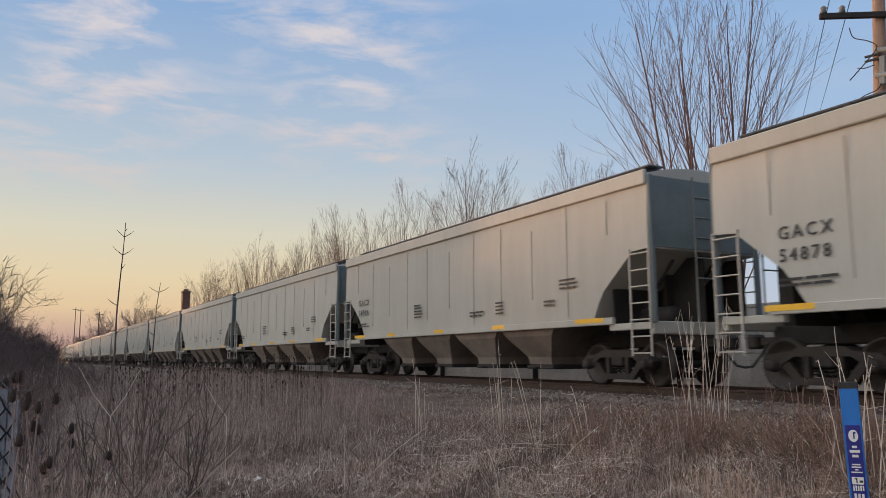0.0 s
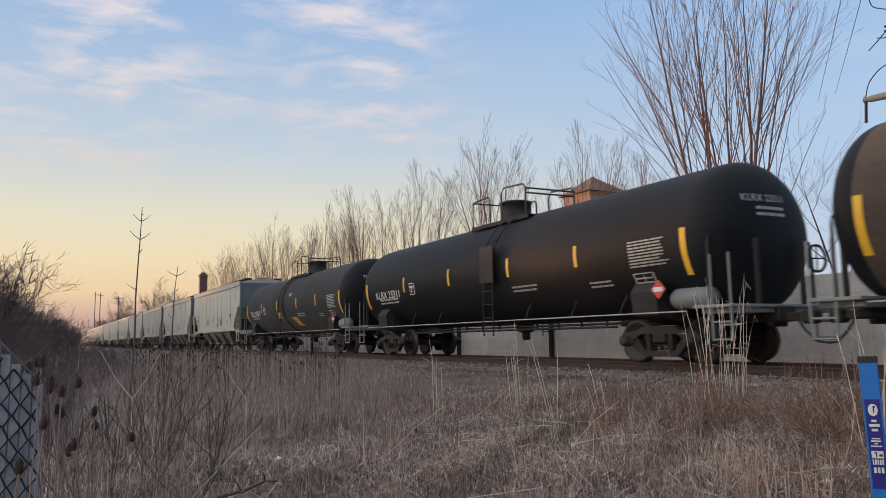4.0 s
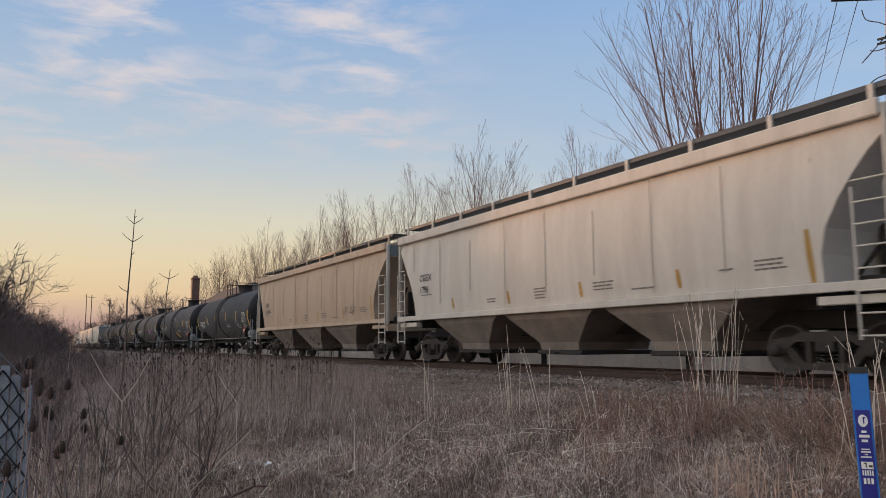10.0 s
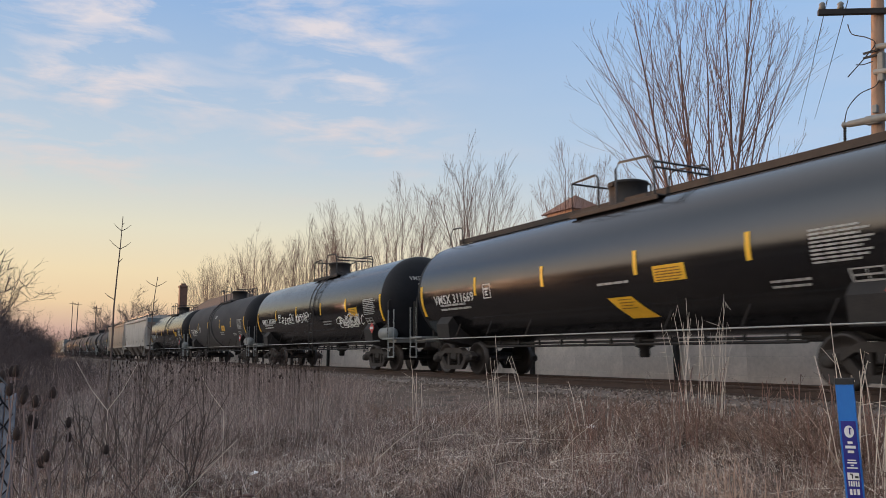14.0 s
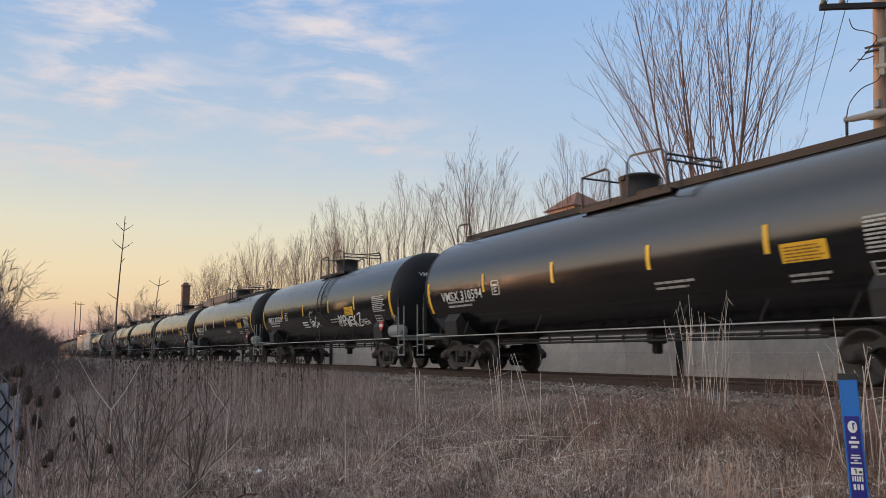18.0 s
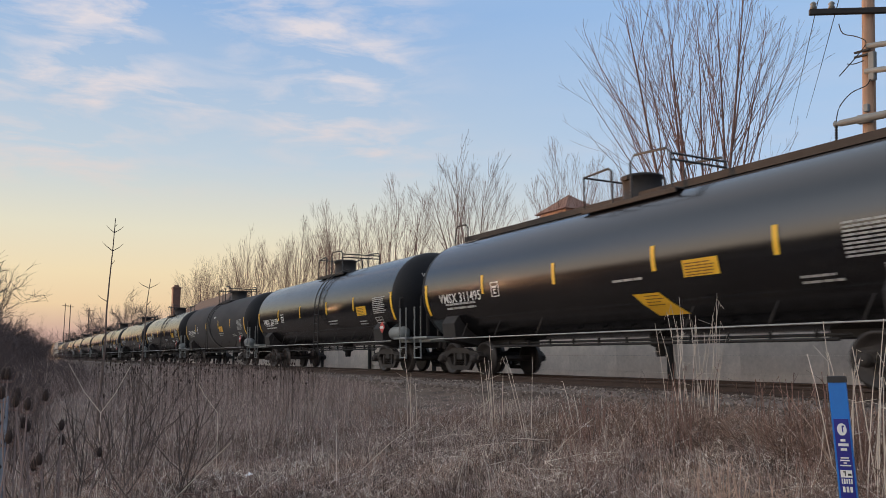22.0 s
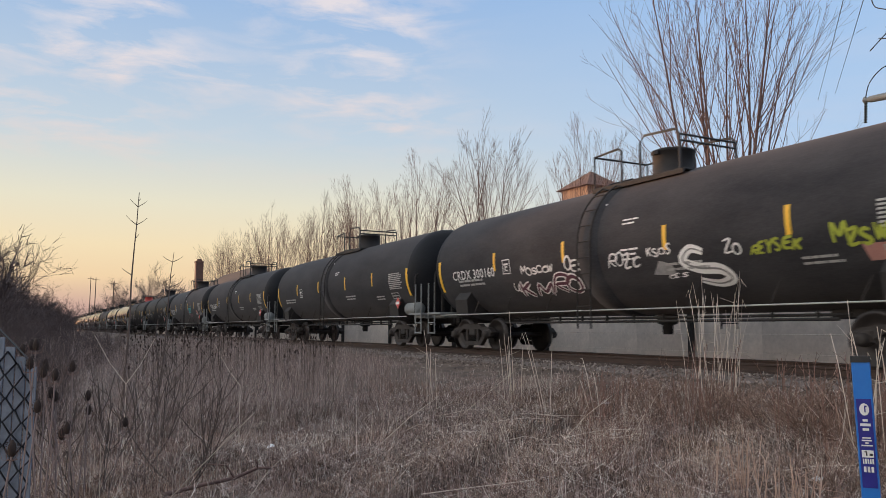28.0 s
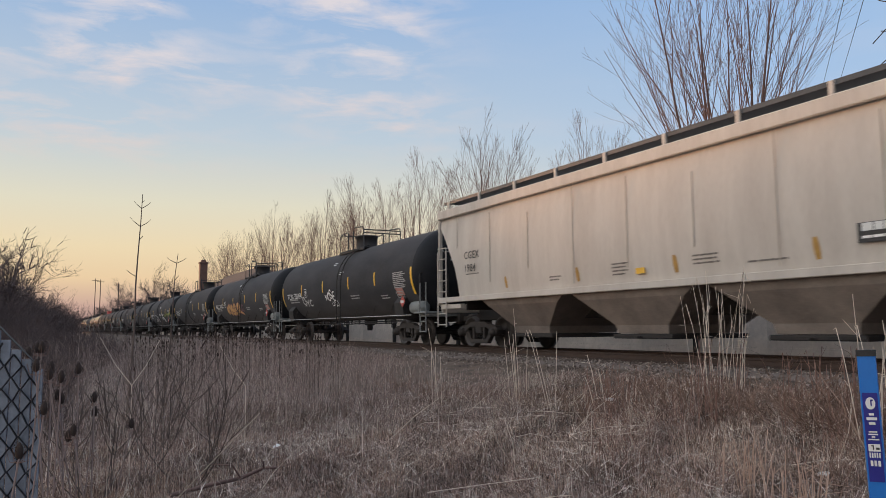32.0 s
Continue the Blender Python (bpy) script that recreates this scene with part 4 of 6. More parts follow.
        for y in (-1, 1):
            wk = Shape().box(0, y * 1.02, rz + 0.10, 2 * inner + 0.1, 0.62, 0.035, 0.008).box(0, y * 1.32, rz + 0.07, 2 * inner + 0.1, 0.03, 0.09)
            part("running_board", wk, ROOF_STEEL, car, "dark grated running board on posts")
            for k in range(10):
                x = -inner + 0.25 + (2 * inner - 0.5) * k / 9
                part("board_post", Shape().box(x, y * 1.34, rz - 0.06, 0.10, 0.05, 0.34, 0.01), mat, car)
        tr = Shape().box(0, 0, rz + 0.02, 2 * inner - 1.2, 0.7, 0.12, 0.03)
        part("hatch_trough", tr, ROOF_STEEL, car, "long hatch cover along the roof")
    add_ends(car, half, 1.1)
    return car


# darker and browner than YELLOW_M
TAPE_M = surf("dark_ochre_tape", (0.34, 0.19, 0.05), (0.50, 0.30, 0.08), 8, 0.6, 0, 0, 40, 0.1)
FADED_INK = surf("faded_dark_stencil", (0.12, 0.11, 0.10), (0.22, 0.20, 0.18), 6, 0.7, 0, 0, 40)
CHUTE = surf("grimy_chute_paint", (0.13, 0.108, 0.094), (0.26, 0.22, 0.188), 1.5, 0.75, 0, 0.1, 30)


# ---- the train ----
MARKS = [  # the leading end's place at the start, the kind of car, its writing, paint and marks
    (-10.6, "sq", "54878", ""), (7.75, "sq", "54933", ""),
    (25.0, "dusty", "TILX 293592", "rf"), (43.6, "dark", "KLRX 23311", "b"), (63.3, "brown", "", "y"), (82.86, "dust", "CRGX 7572", "rg"),
    (100.94, "worn", "TCBX 290342", "rf"), (119.81, "dusty", "CRGX 7595", "r"), (138.29, "tan", "TILX 540044", ""), (156.92, "white", "CGEX 1796", ""),
    (175.14, "gloss", "VMSX 300363", "y"), (193.98, "dusty", "TILX 730402", "r"), (211.87, "gloss", "VMSX 300844", "yt"), (230.36, "gloss", "VMSX 311669", "ywf"),
    (248.63, "gloss", "VMSX 310241", "yw"), (266.9, "gloss", "VMSX 311125", "yw"), (285.15, "gloss", "VMSX 300019", "yt"), (302.65, "gloss", "VMSX 310594", "yw"),
    (321.37, "gloss", "VMSX 300551", "y"), (339.36, "dusty", "GBRX 706832", "yr"), (358.02, "gloss", "VMSX 300198", "y"), (375.71, "gloss", "VMSX 311495", "ywf"),
    (393.46, "dark", "TILX 290995", "t"), (411.87, "dark", "SHPX 214450", ""), (429.88, "dusty", "GBRX 705749", "t"), (447.53, "dusty", "TCBX 306263", "r"),
    (465.7, "dusty", "", "r"), (483.91, "dusty", "CRDX 300160", "rt"), (501.82, "dusty", "TCBX 306252", "r"), (519.99, "dusty", "MULX 731062", "t"),
    (537.93, "dusty", "TCBX 305054", "t"), (556.16, "cream", "CGEX 1984", "")]
TRAIN_END = 574.6
TRAIN = []
LENGTHS = {"TILX 293592": 1.045, "KLRX 23311": 1.055, "CRGX 7572": 0.985, "TCBX 290342": 0.985, "CRGX 7595": 0.975, "CGEX 1796": 0.972}
PAINT = {"worn": SHELL_WORN, "dusty": SHELL_DUSTY, "dust": SHELL_GREY, "dark": SHELL_DARK, "gloss": SHELL_GLOSS, "brown": SHELL_BROWN}


def hop_text(car, rows, x, z, size, y, mat, spacing=1.1, name="lettering"):
    for i, body in enumerate(rows):
        v, f = text_shape(body, size, spacing)
        part(name, Shape().add([(x + u, -y, z - i * size * 1.22 + w) for u, w, _ in v], f), mat, car, "stencilled car number")


def recolour(car, mat, names):
    for o in car.children:
        if o.name.split(".")[0] in names:
            o.material_slots[0].link = "OBJECT"
            o.material_slots[0].material = mat


def tag(car, x, z, w, h, seed, mat, stroke=0.035, loops=5, label="white spray-painted scrawl"):
    part("graffiti", scrawl(x, z, w, h, seed, stroke, tank_put, loops), mat, car, label)


def patch(car, pts, mat, name, label):
    part(name, Shape().add([tank_put(a, b) for a, b in pts], [tuple(range(len(pts)))]), mat, car, label)


def flat_put(x, z):
    return (x, -1.612, z)


def car_extras(car, mark, opt, paint):
    """Paint, tags and panels that set single cars apart."""
    def word(x, z, w, h, seq, stroke, mat=WHITE_M, seed=1, label="white spray-painted scrawl", off=0.013, slant=0.15):
        part("graffiti", glyph_row(x, z, w, h, seq, stroke, skin(off), seed, slant), mat, car, label)

    def notice(x, z):
        patch(car, [(x + 0.06, z), (x + 0.62, z), (x + 0.56, z + 0.28), (x, z + 0.28)], NOTICE_P, "paper_notice", "faded pink paper notice")

    if "f" in opt:
        dx = 0.26 if "311495" in mark else -0.4 if "TCBX" in mark else 0.0
        pp = part("warning_patch", Shape().add([tank_put(a + dx, b) for a, b in ((0.68, -0.73), (1.40, -0.73), (1.62, -0.98), (1.88, -1.28), (1.08, -1.28), (0.86, -0.98))], [(0, 1, 2, 5), (5, 2, 3, 4)]), YELLOW_M, car, "large slanted yellow patch low on the tank")
        part("panel_lettering", bars(0.98 + dx, -0.80, 4, 0.5, 0.02, 0.05, random.Random(4), skin(0.018), 4), OCHRE_LINES, pp)
    if "293592" in mark:
        patch(car, [(-1.5, -0.72), (-0.75, -0.72), (-0.75, -0.42), (-1.5, -0.42)], YELLOW_M, "warning_patch", "yellow patch")
    if "b" in opt:
        part("ladder_guard", Shape().box(0.9, -1.66, 2.55, 0.66, 0.04, 1.0, 0.01), UNDER, car, "grey guard plate on the ladder")
    # pairs of short stencilled lines high on the shell
    for x, z in ((-0.6, 0.93), (0.6, 0.42)) if paint in ("dusty", "dust", "worn") else ():
        part("small_lettering", bars(x, z, 2, 0.5, 0.035, 0.05, random.Random(6), tank_put, 2), GHOST_P if "CRGX" in mark else WHITE_M, car)
    if "7572" in mark:
        word(1.75, -0.58, 1.3, 0.42, (4, 8, 2, 4, 1), 0.032, PINK_P, 1, "pink spray-painted scrawl")
        tag(car, 3.1, -0.8, 0.7, 0.8, 2, PINK_P, 0.02, 2, "pink spray-painted loop")
        tag(car, -4.3, -0.75, 2.0, 0.4, 3, GHOST_P, 0.02, 4, "faded scrawl")
        tag(car, 7.2, -0.75, 0.5, 0.5, 4, WHITE_M, 0.05, 2)
    elif "7595" in mark:
        tag(car, 4.4, -0.75, 0.8, 0.45, 5, GHOST_P, 0.04, 2, "faded scrawl")
        tag(car, 5.9, -0.8, 1.0, 0.4, 6, GHOST_P, 0.04, 3, "faded scrawl")
    elif "300844" in mark:
        word(-3.6, -0.52, 1.8, 0.40, (4, 7, 2, 5, 0), 0.022, seed=7, slant=0.45)
        tag(car, -3.5, -0.6, 1.6, 0.35, 7, WHITE_M, 0.014, 4)
        word(-1.6, -0.48, 2.0, 0.36, (3, 9, 1, 2, 4, 6), 0.022, seed=8, slant=0.45)
        tag(car, -1.5, -0.5, 1.9, 0.3, 8, WHITE_M, 0.014, 5)
        word(3.45, -0.86, 1.3, 0.44, (5, 9, 3, 7), 0.032, seed=9, slant=0.6)
        tag(car, 3.3, -0.8, 2.3, 0.4, 9, WHITE_M, 0.022, 6)
        word(4.65, -0.86, 1.25, 0.40, (5, 3, 9, 8), 0.032, seed=10, slant=0.6)
        tag(car, 3.7, -0.95, 1.5, 0.2, 10, WHITE_M, 0.02, 3)
    elif "300019" in mark:
        part("small_lettering", bars(-1.75, -0.63, 3, 0.92, 0.055, 0.055, random.Random(8), tank_put, 3), WHITE_M, car)
        word(-0.7, -0.86, 1.1, 0.36, (1, 4, 2, 8, 0), 0.03, seed=11)
        tag(car, -0.62, -0.44, 0.35, 0.30, 12, GHOST_P, 0.05, 1, "faded scrawl")
        word(2.66, -0.92, 2.15, 0.46, (0, 4, 9, 5, 3, 7), 0.034, seed=12, slant=0.3)
        tag(car, 2.5, -0.95, 0.6, 0.25, 13, WHITE_M, 0.02, 2)
        word(4.9, -0.92, 0.65, 0.18, (2, 8, 4), 0.02, seed=13)
        tag(car, 7.45, -0.92, 0.4, 0.3, 14, GHOST_P, 0.03, 2, "faded scrawl")
    elif "290995" in mark:
        tag(car, -2.9, -0.85, 2.5, 0.75, 13, GHOST_P, 0.05, 8, "faded grey spray-painted scrawl")
        part("small_lettering", bars(-0.6, 0.55, 2, 0.8, 0.08, 0.05, random.Random(3), tank_put), WHITE_M, car)
    elif "214450" in mark:
        word(4.05, -0.62, 0.5, 0.22, (4, 2, 8, 5), 0.022, seed=14)
        tag(car, 4.78, -0.93, 0.2, 0.16, 15, GHOST_P, 0.03, 1, "faded scrawl")
        word(-3.6, -0.68, 1.4, 0.34, (4, 5, 1, 0, 2, 7), 0.022, GHOST_P, 15, "faded grey spray-painted scrawl")
        word(-2.3, -0.95, 0.4, 0.2, (7,), 0.018, GHOST_P, 16, "faded grey spray-painted stroke")
    elif "705749" in mark:
        word(2.1, -0.60, 1.0, 0.42, (2, 8, 5, 4), 0.05, TEAL_P, 16, "teal spray-painted scrawl")
        tag(car, 2.45, -0.17, 0.25, 0.14, 17, TEAL_P, 0.035, 1, "teal spray-painted dot")
        tag(car, 1.45, -0.62, 0.7, 0.35, 18, MAUVE_P, 0.05, 3, "faded pink spray-painted strokes")
        tag(car, 1.9, -1.0, 1.4, 0.3, 19, MAUVE_P, 0.05, 4, "faded pink spray-painted strokes")
        tag(car, 2.3, -0.05, 1.0, 0.35, 20, MAUVE_P, 0.03, 3, "faded pink spray-painted strokes")
        tag(car, 6.75, -0.82, 0.3, 0.25, 21, GHOST_P, 0.03, 2, "faded scrawl")
        notice(5.12, -0.74)
    elif "300160" in mark:
        word(-3.25, -0.50, 1.35, 0.20, (0, 2, 1, 8, 2, 9), 0.022, seed=17)
        for w, m, off in ((0.085, WHITE_M, 0.013), (0.045, PLUM_P, 0.0145)):
            word(-3.5, -1.08, 2.6, 0.42, (3, 0, 4, 2), w, m, 18, "pale outlined spray-painted letters", off)
        tag(car, -3.8, -0.95, 0.4, 0.3, 18, WHITE_M, 0.025, 2)
        word(-1.45, -0.50, 0.95, 0.32, (2, 5, 1, 6), 0.03, seed=19)
        tag(car, -0.75, -1.12, 0.4, 0.4, 20, WHITE_M, 0.03, 2)
        word(0.08, -0.56, 1.0, 0.27, (4, 2, 7, 8), 0.026, seed=20)
        part("small_lettering", bars(0.55, -0.22, 3, 0.62, 0.04, 0.06, random.Random(9), tank_put, 2), WHITE_M, car)
        word(1.3, -0.40, 0.7, 0.18, (3, 1, 2, 1), 0.02, seed=21)
        patch(car, [(1.35, -0.78), (1.95, -0.84), (1.92, -0.6), (1.6, -0.5)], GHOST_P, "graffiti", "faded white painted blot")
        word(1.7, -0.88, 0.5, 0.1, (2, 8, 1), 0.015, seed=22)
        big = rounded([(2.75, -0.42), (2.45, -0.34), (2.22, -0.55), (2.55, -0.72), (3.05, -0.78), (3.22, -0.98), (2.9, -1.08), (2.5, -0.98)], 5)
        part("graffiti", ribbon(big, 0.115, skin(0.014)), WHITE_M, car, "fat white spray-painted curl")
        part("graffiti", ribbon(big, 0.02, skin(0.016)), GHOST_P, car, "grey line inside a white curl")
        word(3.25, -0.52, 0.4, 0.22, (7, 2), 0.022, seed=23)
        word(3.8, -0.55, 1.0, 0.20, (4, 5, 6, 1, 5, 3), 0.028, LIME_P, 22, "yellow-green spray-painted scrawl")
        word(5.4, -0.55, 1.1, 0.28, (0, 7, 1, 9, 3), 0.035, LIME_P, 23, "yellow-green spray-painted scrawl")
        word(6.4, -0.45, 1.4, 0.22, (9, 0, 7, 9, 0), 0.035, LIME_P, 24, "yellow-green spray-painted scrawl")
        notice(5.82, -0.86)
    elif "731062" in mark:
        tag(car, 0.1, -0.85, 0.9, 0.5, 27, MAUVE_P, 0.07, 3, "faded pink spray-painted cloud")
        for w, m, off, lab in ((0.20, NOTICE_P, 0.013, "thin pink outline of spray paint"), (0.18, PLUM_P, 0.0145, "dark plum outline of spray paint"), (0.135, ORANGE_P, 0.016, "fat tan-orange spray-painted lettering")):
            for line in ([(-3.5, -0.92), (-3.32, -0.45), (-3.15, -0.92)], [(-2.95, -0.88), (-3.0, -0.5), (-2.7, -0.38), (-2.45, -0.6), (-2.55, -0.9), (-2.8, -0.92)], [(-1.75, -0.40), (-2.2, -0.42), (-2.15, -0.65), (-1.75, -0.68), (-1.7, -0.92), (-2.25, -0.93)], [(-0.85, -0.38), (-1.45, -0.42), (-1.4, -0.9), (-0.85, -0.92)], [(-1.4, -0.66), (-0.95, -0.64)], [(-0.55, -0.95), (-0.5, -0.45), (0.05, -0.36), (0.12, -0.6), (-0.35, -0.66), (0.2, -0.86), (0.62, -0.98)]):
                part("graffiti", ribbon(rounded(line), w * (0.8 if len(line) == 2 else 1.0), skin(off)), m, car, lab)
        notice(6.32, -0.82)
    elif "305054" in mark:
        word(-4.5, -0.88, 1.25, 0.40, (2, 6, 8), 0.032, seed=25, slant=0.05)
        word(-1.25, -0.66, 1.2, 0.34, (0, 2, 1, 5), 0.04, seed=26, slant=-0.1)
        tag(car, -0.75, -1.0, 0.8, 0.3, 26, WHITE_M, 0.02, 3)
        notice(6.2, -0.78)
    elif "306252" in mark:
        notice(6.2, -0.95)


def hopper_extras(car, kind, mark, rnd):
    """Tape, small writing and tags on a hopper's near side."""
    y = 1.614

    def side(u, v):
        return (u, -(1.586 - 0.12 * (2 * (v - 1.45) / 2.65 - 0.9) ** 2), v)
    if kind == "sq":
        for x, w in ((-6.6, 0.9), (-3.9, 0.55), (-0.6, 0.55), (2.6, 0.55), (6.2, 0.95)):
            part("reflective_tape", Shape().box(x, -1.606, 1.38, w, 0.006, 0.10), YELLOW_M, car, "yellow reflective tape")
        for x, z, w, n in ((-6.75, 1.62, 1.1, 2), (-2.2, 1.75, 0.6, 5), (1.2, 1.62, 0.8, 2), (2.5, 1.62, 0.4, 4), (4.6, 1.7, 0.5, 2), (5.2, 2.05, 0.7, 3)):
            part("small_lettering", bars(x, z + 0.09 * n, n, w, 0.045, 0.045, rnd, lambda u, v: (u, -y, v), 4), BLACKTXT, car, "rows of small dark writing")
        if mark == "54878":
            part("graffiti", scrawl(-4.9, 1.72, 1.6, 0.5, 41, 0.03, flat_put, 6), BLUE_P, car, "blue spray-painted scrawl")
            part("small_lettering", bars(-0.8, 1.66, 1, 1.8, 0.06, 0.05, rnd, lambda u, v: (u, -y, v), 6), PINK_P, car, "line of small red writing")
            part("graffiti", scrawl(5.2, 1.52, 1.6, 0.42, 44, 0.022, flat_put, 4), WHITE_M, car, "white spray-painted loops")
            part("graffiti", scrawl(4.3, 1.75, 0.6, 0.6, 45, 0.015, flat_put, 4), WHITE_M, car, "small white spray-painted scrawl")
        elif mark == "54933":
            part("graffiti", scrawl(1.5, 1.65, 1.6, 0.6, 42, 0.025, flat_put, 5), BLACKTXT, car, "dark spray-painted scrawl")
    else:
        for x, h0 in ((-4.8, 0.30), (-1.75, 0.32), (1.3, 0.34), (4.35, 0.36), (7.25, 0.85)):
            z0 = 1.62 if h0 < 0.5 else 1.52
            part("reflective_tape", ribbon([(x + 0.012 - 0.008 * k, z0 + h0 * k / 4) for k in range(5)], 0.06, lambda u, v: (u, -(1.58 + 0.006 - 0.12 * (2 * (v - 1.45) / 2.65 - 0.9) ** 2), v)), TAPE_M, car, "dark ochre reflective tape")
        for x, z, w, n in ((-6.9, 2.02, 0.8, 1), (-2.85, 1.62, 0.5, 2), (-0.55, 1.60, 0.55, 4), (1.75, 1.66, 0.75, 3), (3.0, 1.60, 0.9, 1), (6.15, 1.72, 0.75, 3), (5.35, 1.78, 0.35, 1)):
            part("small_lettering", bars(x, z + 0.075 * n, n, w, 0.032, 0.042, rnd, side, 5), FADED_INK, car, "rows of small dark writing")
        if kind == "tan":
            part("graffiti", scrawl(4.5, 1.72, 1.2, 0.42, 43, 0.014, lambda u, v: (u, side(u, v)[1] - 0.004, v), 7), BLACKTXT, car, "dark spray-painted scrawl")
        if kind == "cream":
            bd = part("number_board", Shape().box(5.55, -1.585, 1.95, 0.95, 0.02, 0.30, 0.004), BLACKTXT, car, "black board with pale writing")
            part("board_writing", bars(5.15, 1.97, 1, 0.8, 0.12, 0.05, rnd, lambda u, v: (u, -1.598, v), 5), WHITE_M, bd)
            part("board_writing", bars(5.15, 1.86, 1, 0.8, 0.04, 0.05, rnd, lambda u, v: (u, -1.598, v), 5), WHITE_M, bd)
            part("yellow_label", Shape().box(0.35, -1.572, 1.72, 0.26, 0.006, 0.12), YELLOW_M, car, "small yellow label")


def build_train():
    base = {"sq": hopper_car("square"), "round": hopper_car("round"), "r": tank_car(True, False), "w": tank_car(False, True), "p": tank_car(False, False)}

    def take(key):
        return copy_thing(base[key], Matrix())
    ends = [m[0] for m in MARKS[1:]] + [TRAIN_END]
    cars = []
    # grey hoppers ahead, already far down the line
    for k in range(1, 20):
        cars.append((-10.6 - 17.12 * k, -10.6 - 17.12 * (k - 1), "sq", "54906" if k == 1 else "", ""))
    cars += [(m[0], e, m[1], m[2], m[3]) for m, e in zip(MARKS, ends)]
    for i, (a, b, kind, mark, opt) in enumerate(cars):
        rnd = random.Random(100 + i)
        if kind in PAINT:
            car = take("w" if "w" in opt else "r" if "r" in opt else "p")
            recolour(car, PAINT[kind], ("tank_shell", "jacket_band"))
            at = 2.17 if "311669" in mark else 2.42 if "311495" in mark else 3.43 if "300019" in mark else 2.0 if "706832" in mark else 2.3 if "730402" in mark else 4.7
            tank_marks(car, mark or "", rnd, at if "y" in opt or "730402" in mark else None, short=0.9 if "f" in opt and kind == "gloss" else 0.0)
            car_extras(car, mark, opt, kind)
            if "290995" in mark:
                recolour(car, PLACARD_RED, ("dome_housing",))
            look_word = {"dusty": "dusty black", "worn": "worn brown-black", "dust": "dust-covered grey-brown", "dark": "matt black", "gloss": "glossy black", "brown": "rust-brown"}[kind]
            tagged(car, look_word + " tank car with " + ("a roof walkway" if "w" in opt else "a top platform") + " rolling on rusty trucks", "tank car", "cars of the train")
        else:
            car = take("sq" if kind == "sq" else "round")
            if kind == "tan":
                recolour(car, HOP_TAN, ("body", "side_sill", "top_chord", "side_rib", "end_sill", "end_shelf", "board_post"))
            word = {"sq": "grey-cream", "tan": "dusty tan", "white": "off-white", "cream": "cream white"}[kind]
            tagged(car, word + " covered hopper car with sloping discharge chutes", "hopper car", "cars of the train")
            hopper_extras(car, kind, mark, rnd)
            if kind == "sq":
                if mark:
                    hop_text(car, ["GACX", mark], -6.72, 2.48, 0.30, 1.606, BLACKTXT, 1.3)
            elif mark:
                hop_text(car, mark.split(), -6.95, 2.55, 0.30, 1.595, BLACKTXT)
        car.scale.x = 1.05 if kind == "brown" else LENGTHS.get(mark, 1.0)
        TRAIN.append((car, (a + b) / 2 + {"CGEX 1796": -0.4, "CRDX 300160": -0.4, "MULX 731062": 0.3}.get(mark, 0.0)))
    for key in base:
        for o in (*base[key].children_recursive, base[key]):
            bpy.data.objects.remove(o)


build_train()


# ---- bare trees ----
def limb(sh, p, d, length, r, level, rnd, plan):
    """A branch that leaves at an angle and bends up to the light, with its side branches; sh[0] takes stems, sh[1] the crown."""
    kids, ang, lift, reach = plan
    steps = (9, 7, 5, 3)[level]
    wob = (0.032, 0.045, 0.055, 0.07)[level]
    pts, dd = [p.copy()], d.copy()
    for i in range(steps):
        dd = (dd + Vector((rnd.gauss(0, wob), rnd.gauss(0, wob), rnd.gauss(0, wob) + lift[level] / steps))).normalized()
        pts.append(pts[-1] + dd * (length / steps))
    sh[0 if level == 0 else 1].tube(pts, r, (7, 5, 3, 3)[level], False, max(r * (0.16, 0.25, 0.45, 0.6)[level], 0.0045))
    if level >= len(kids):
        return
    n = max(int(kids[level] * rnd.uniform(0.8, 1.2)), 1)
    for k in range(n):
        t = (0.26, 0.16, 0.12)[level] + (0.72, 0.80, 0.84)[level] * (k + rnd.random()) / n
        i = min(int(t * steps), steps - 1)
        q = pts[i].lerp(pts[i + 1], t * steps - i)
        ax = (pts[i + 1] - pts[i]).normalized()
        side = ax.cross(Vector((rnd.gauss(0, 1), rnd.gauss(0, 1), rnd.gauss(0, 0.6)))).normalized()
        ag = rnd.uniform(*ang)
        nd = (ax * math.cos(ag) + side * math.sin(ag)).normalized()
        ln = length * (1.12 - t) * rnd.uniform(*reach[level]) + (0.9, 0.45, 0.2)[level]
        limb(sh, q, nd, ln, max(r * (1 - 0.8 * t) * (0.5, 0.5, 0.55)[level], 0.005), level + 1, rnd, plan)


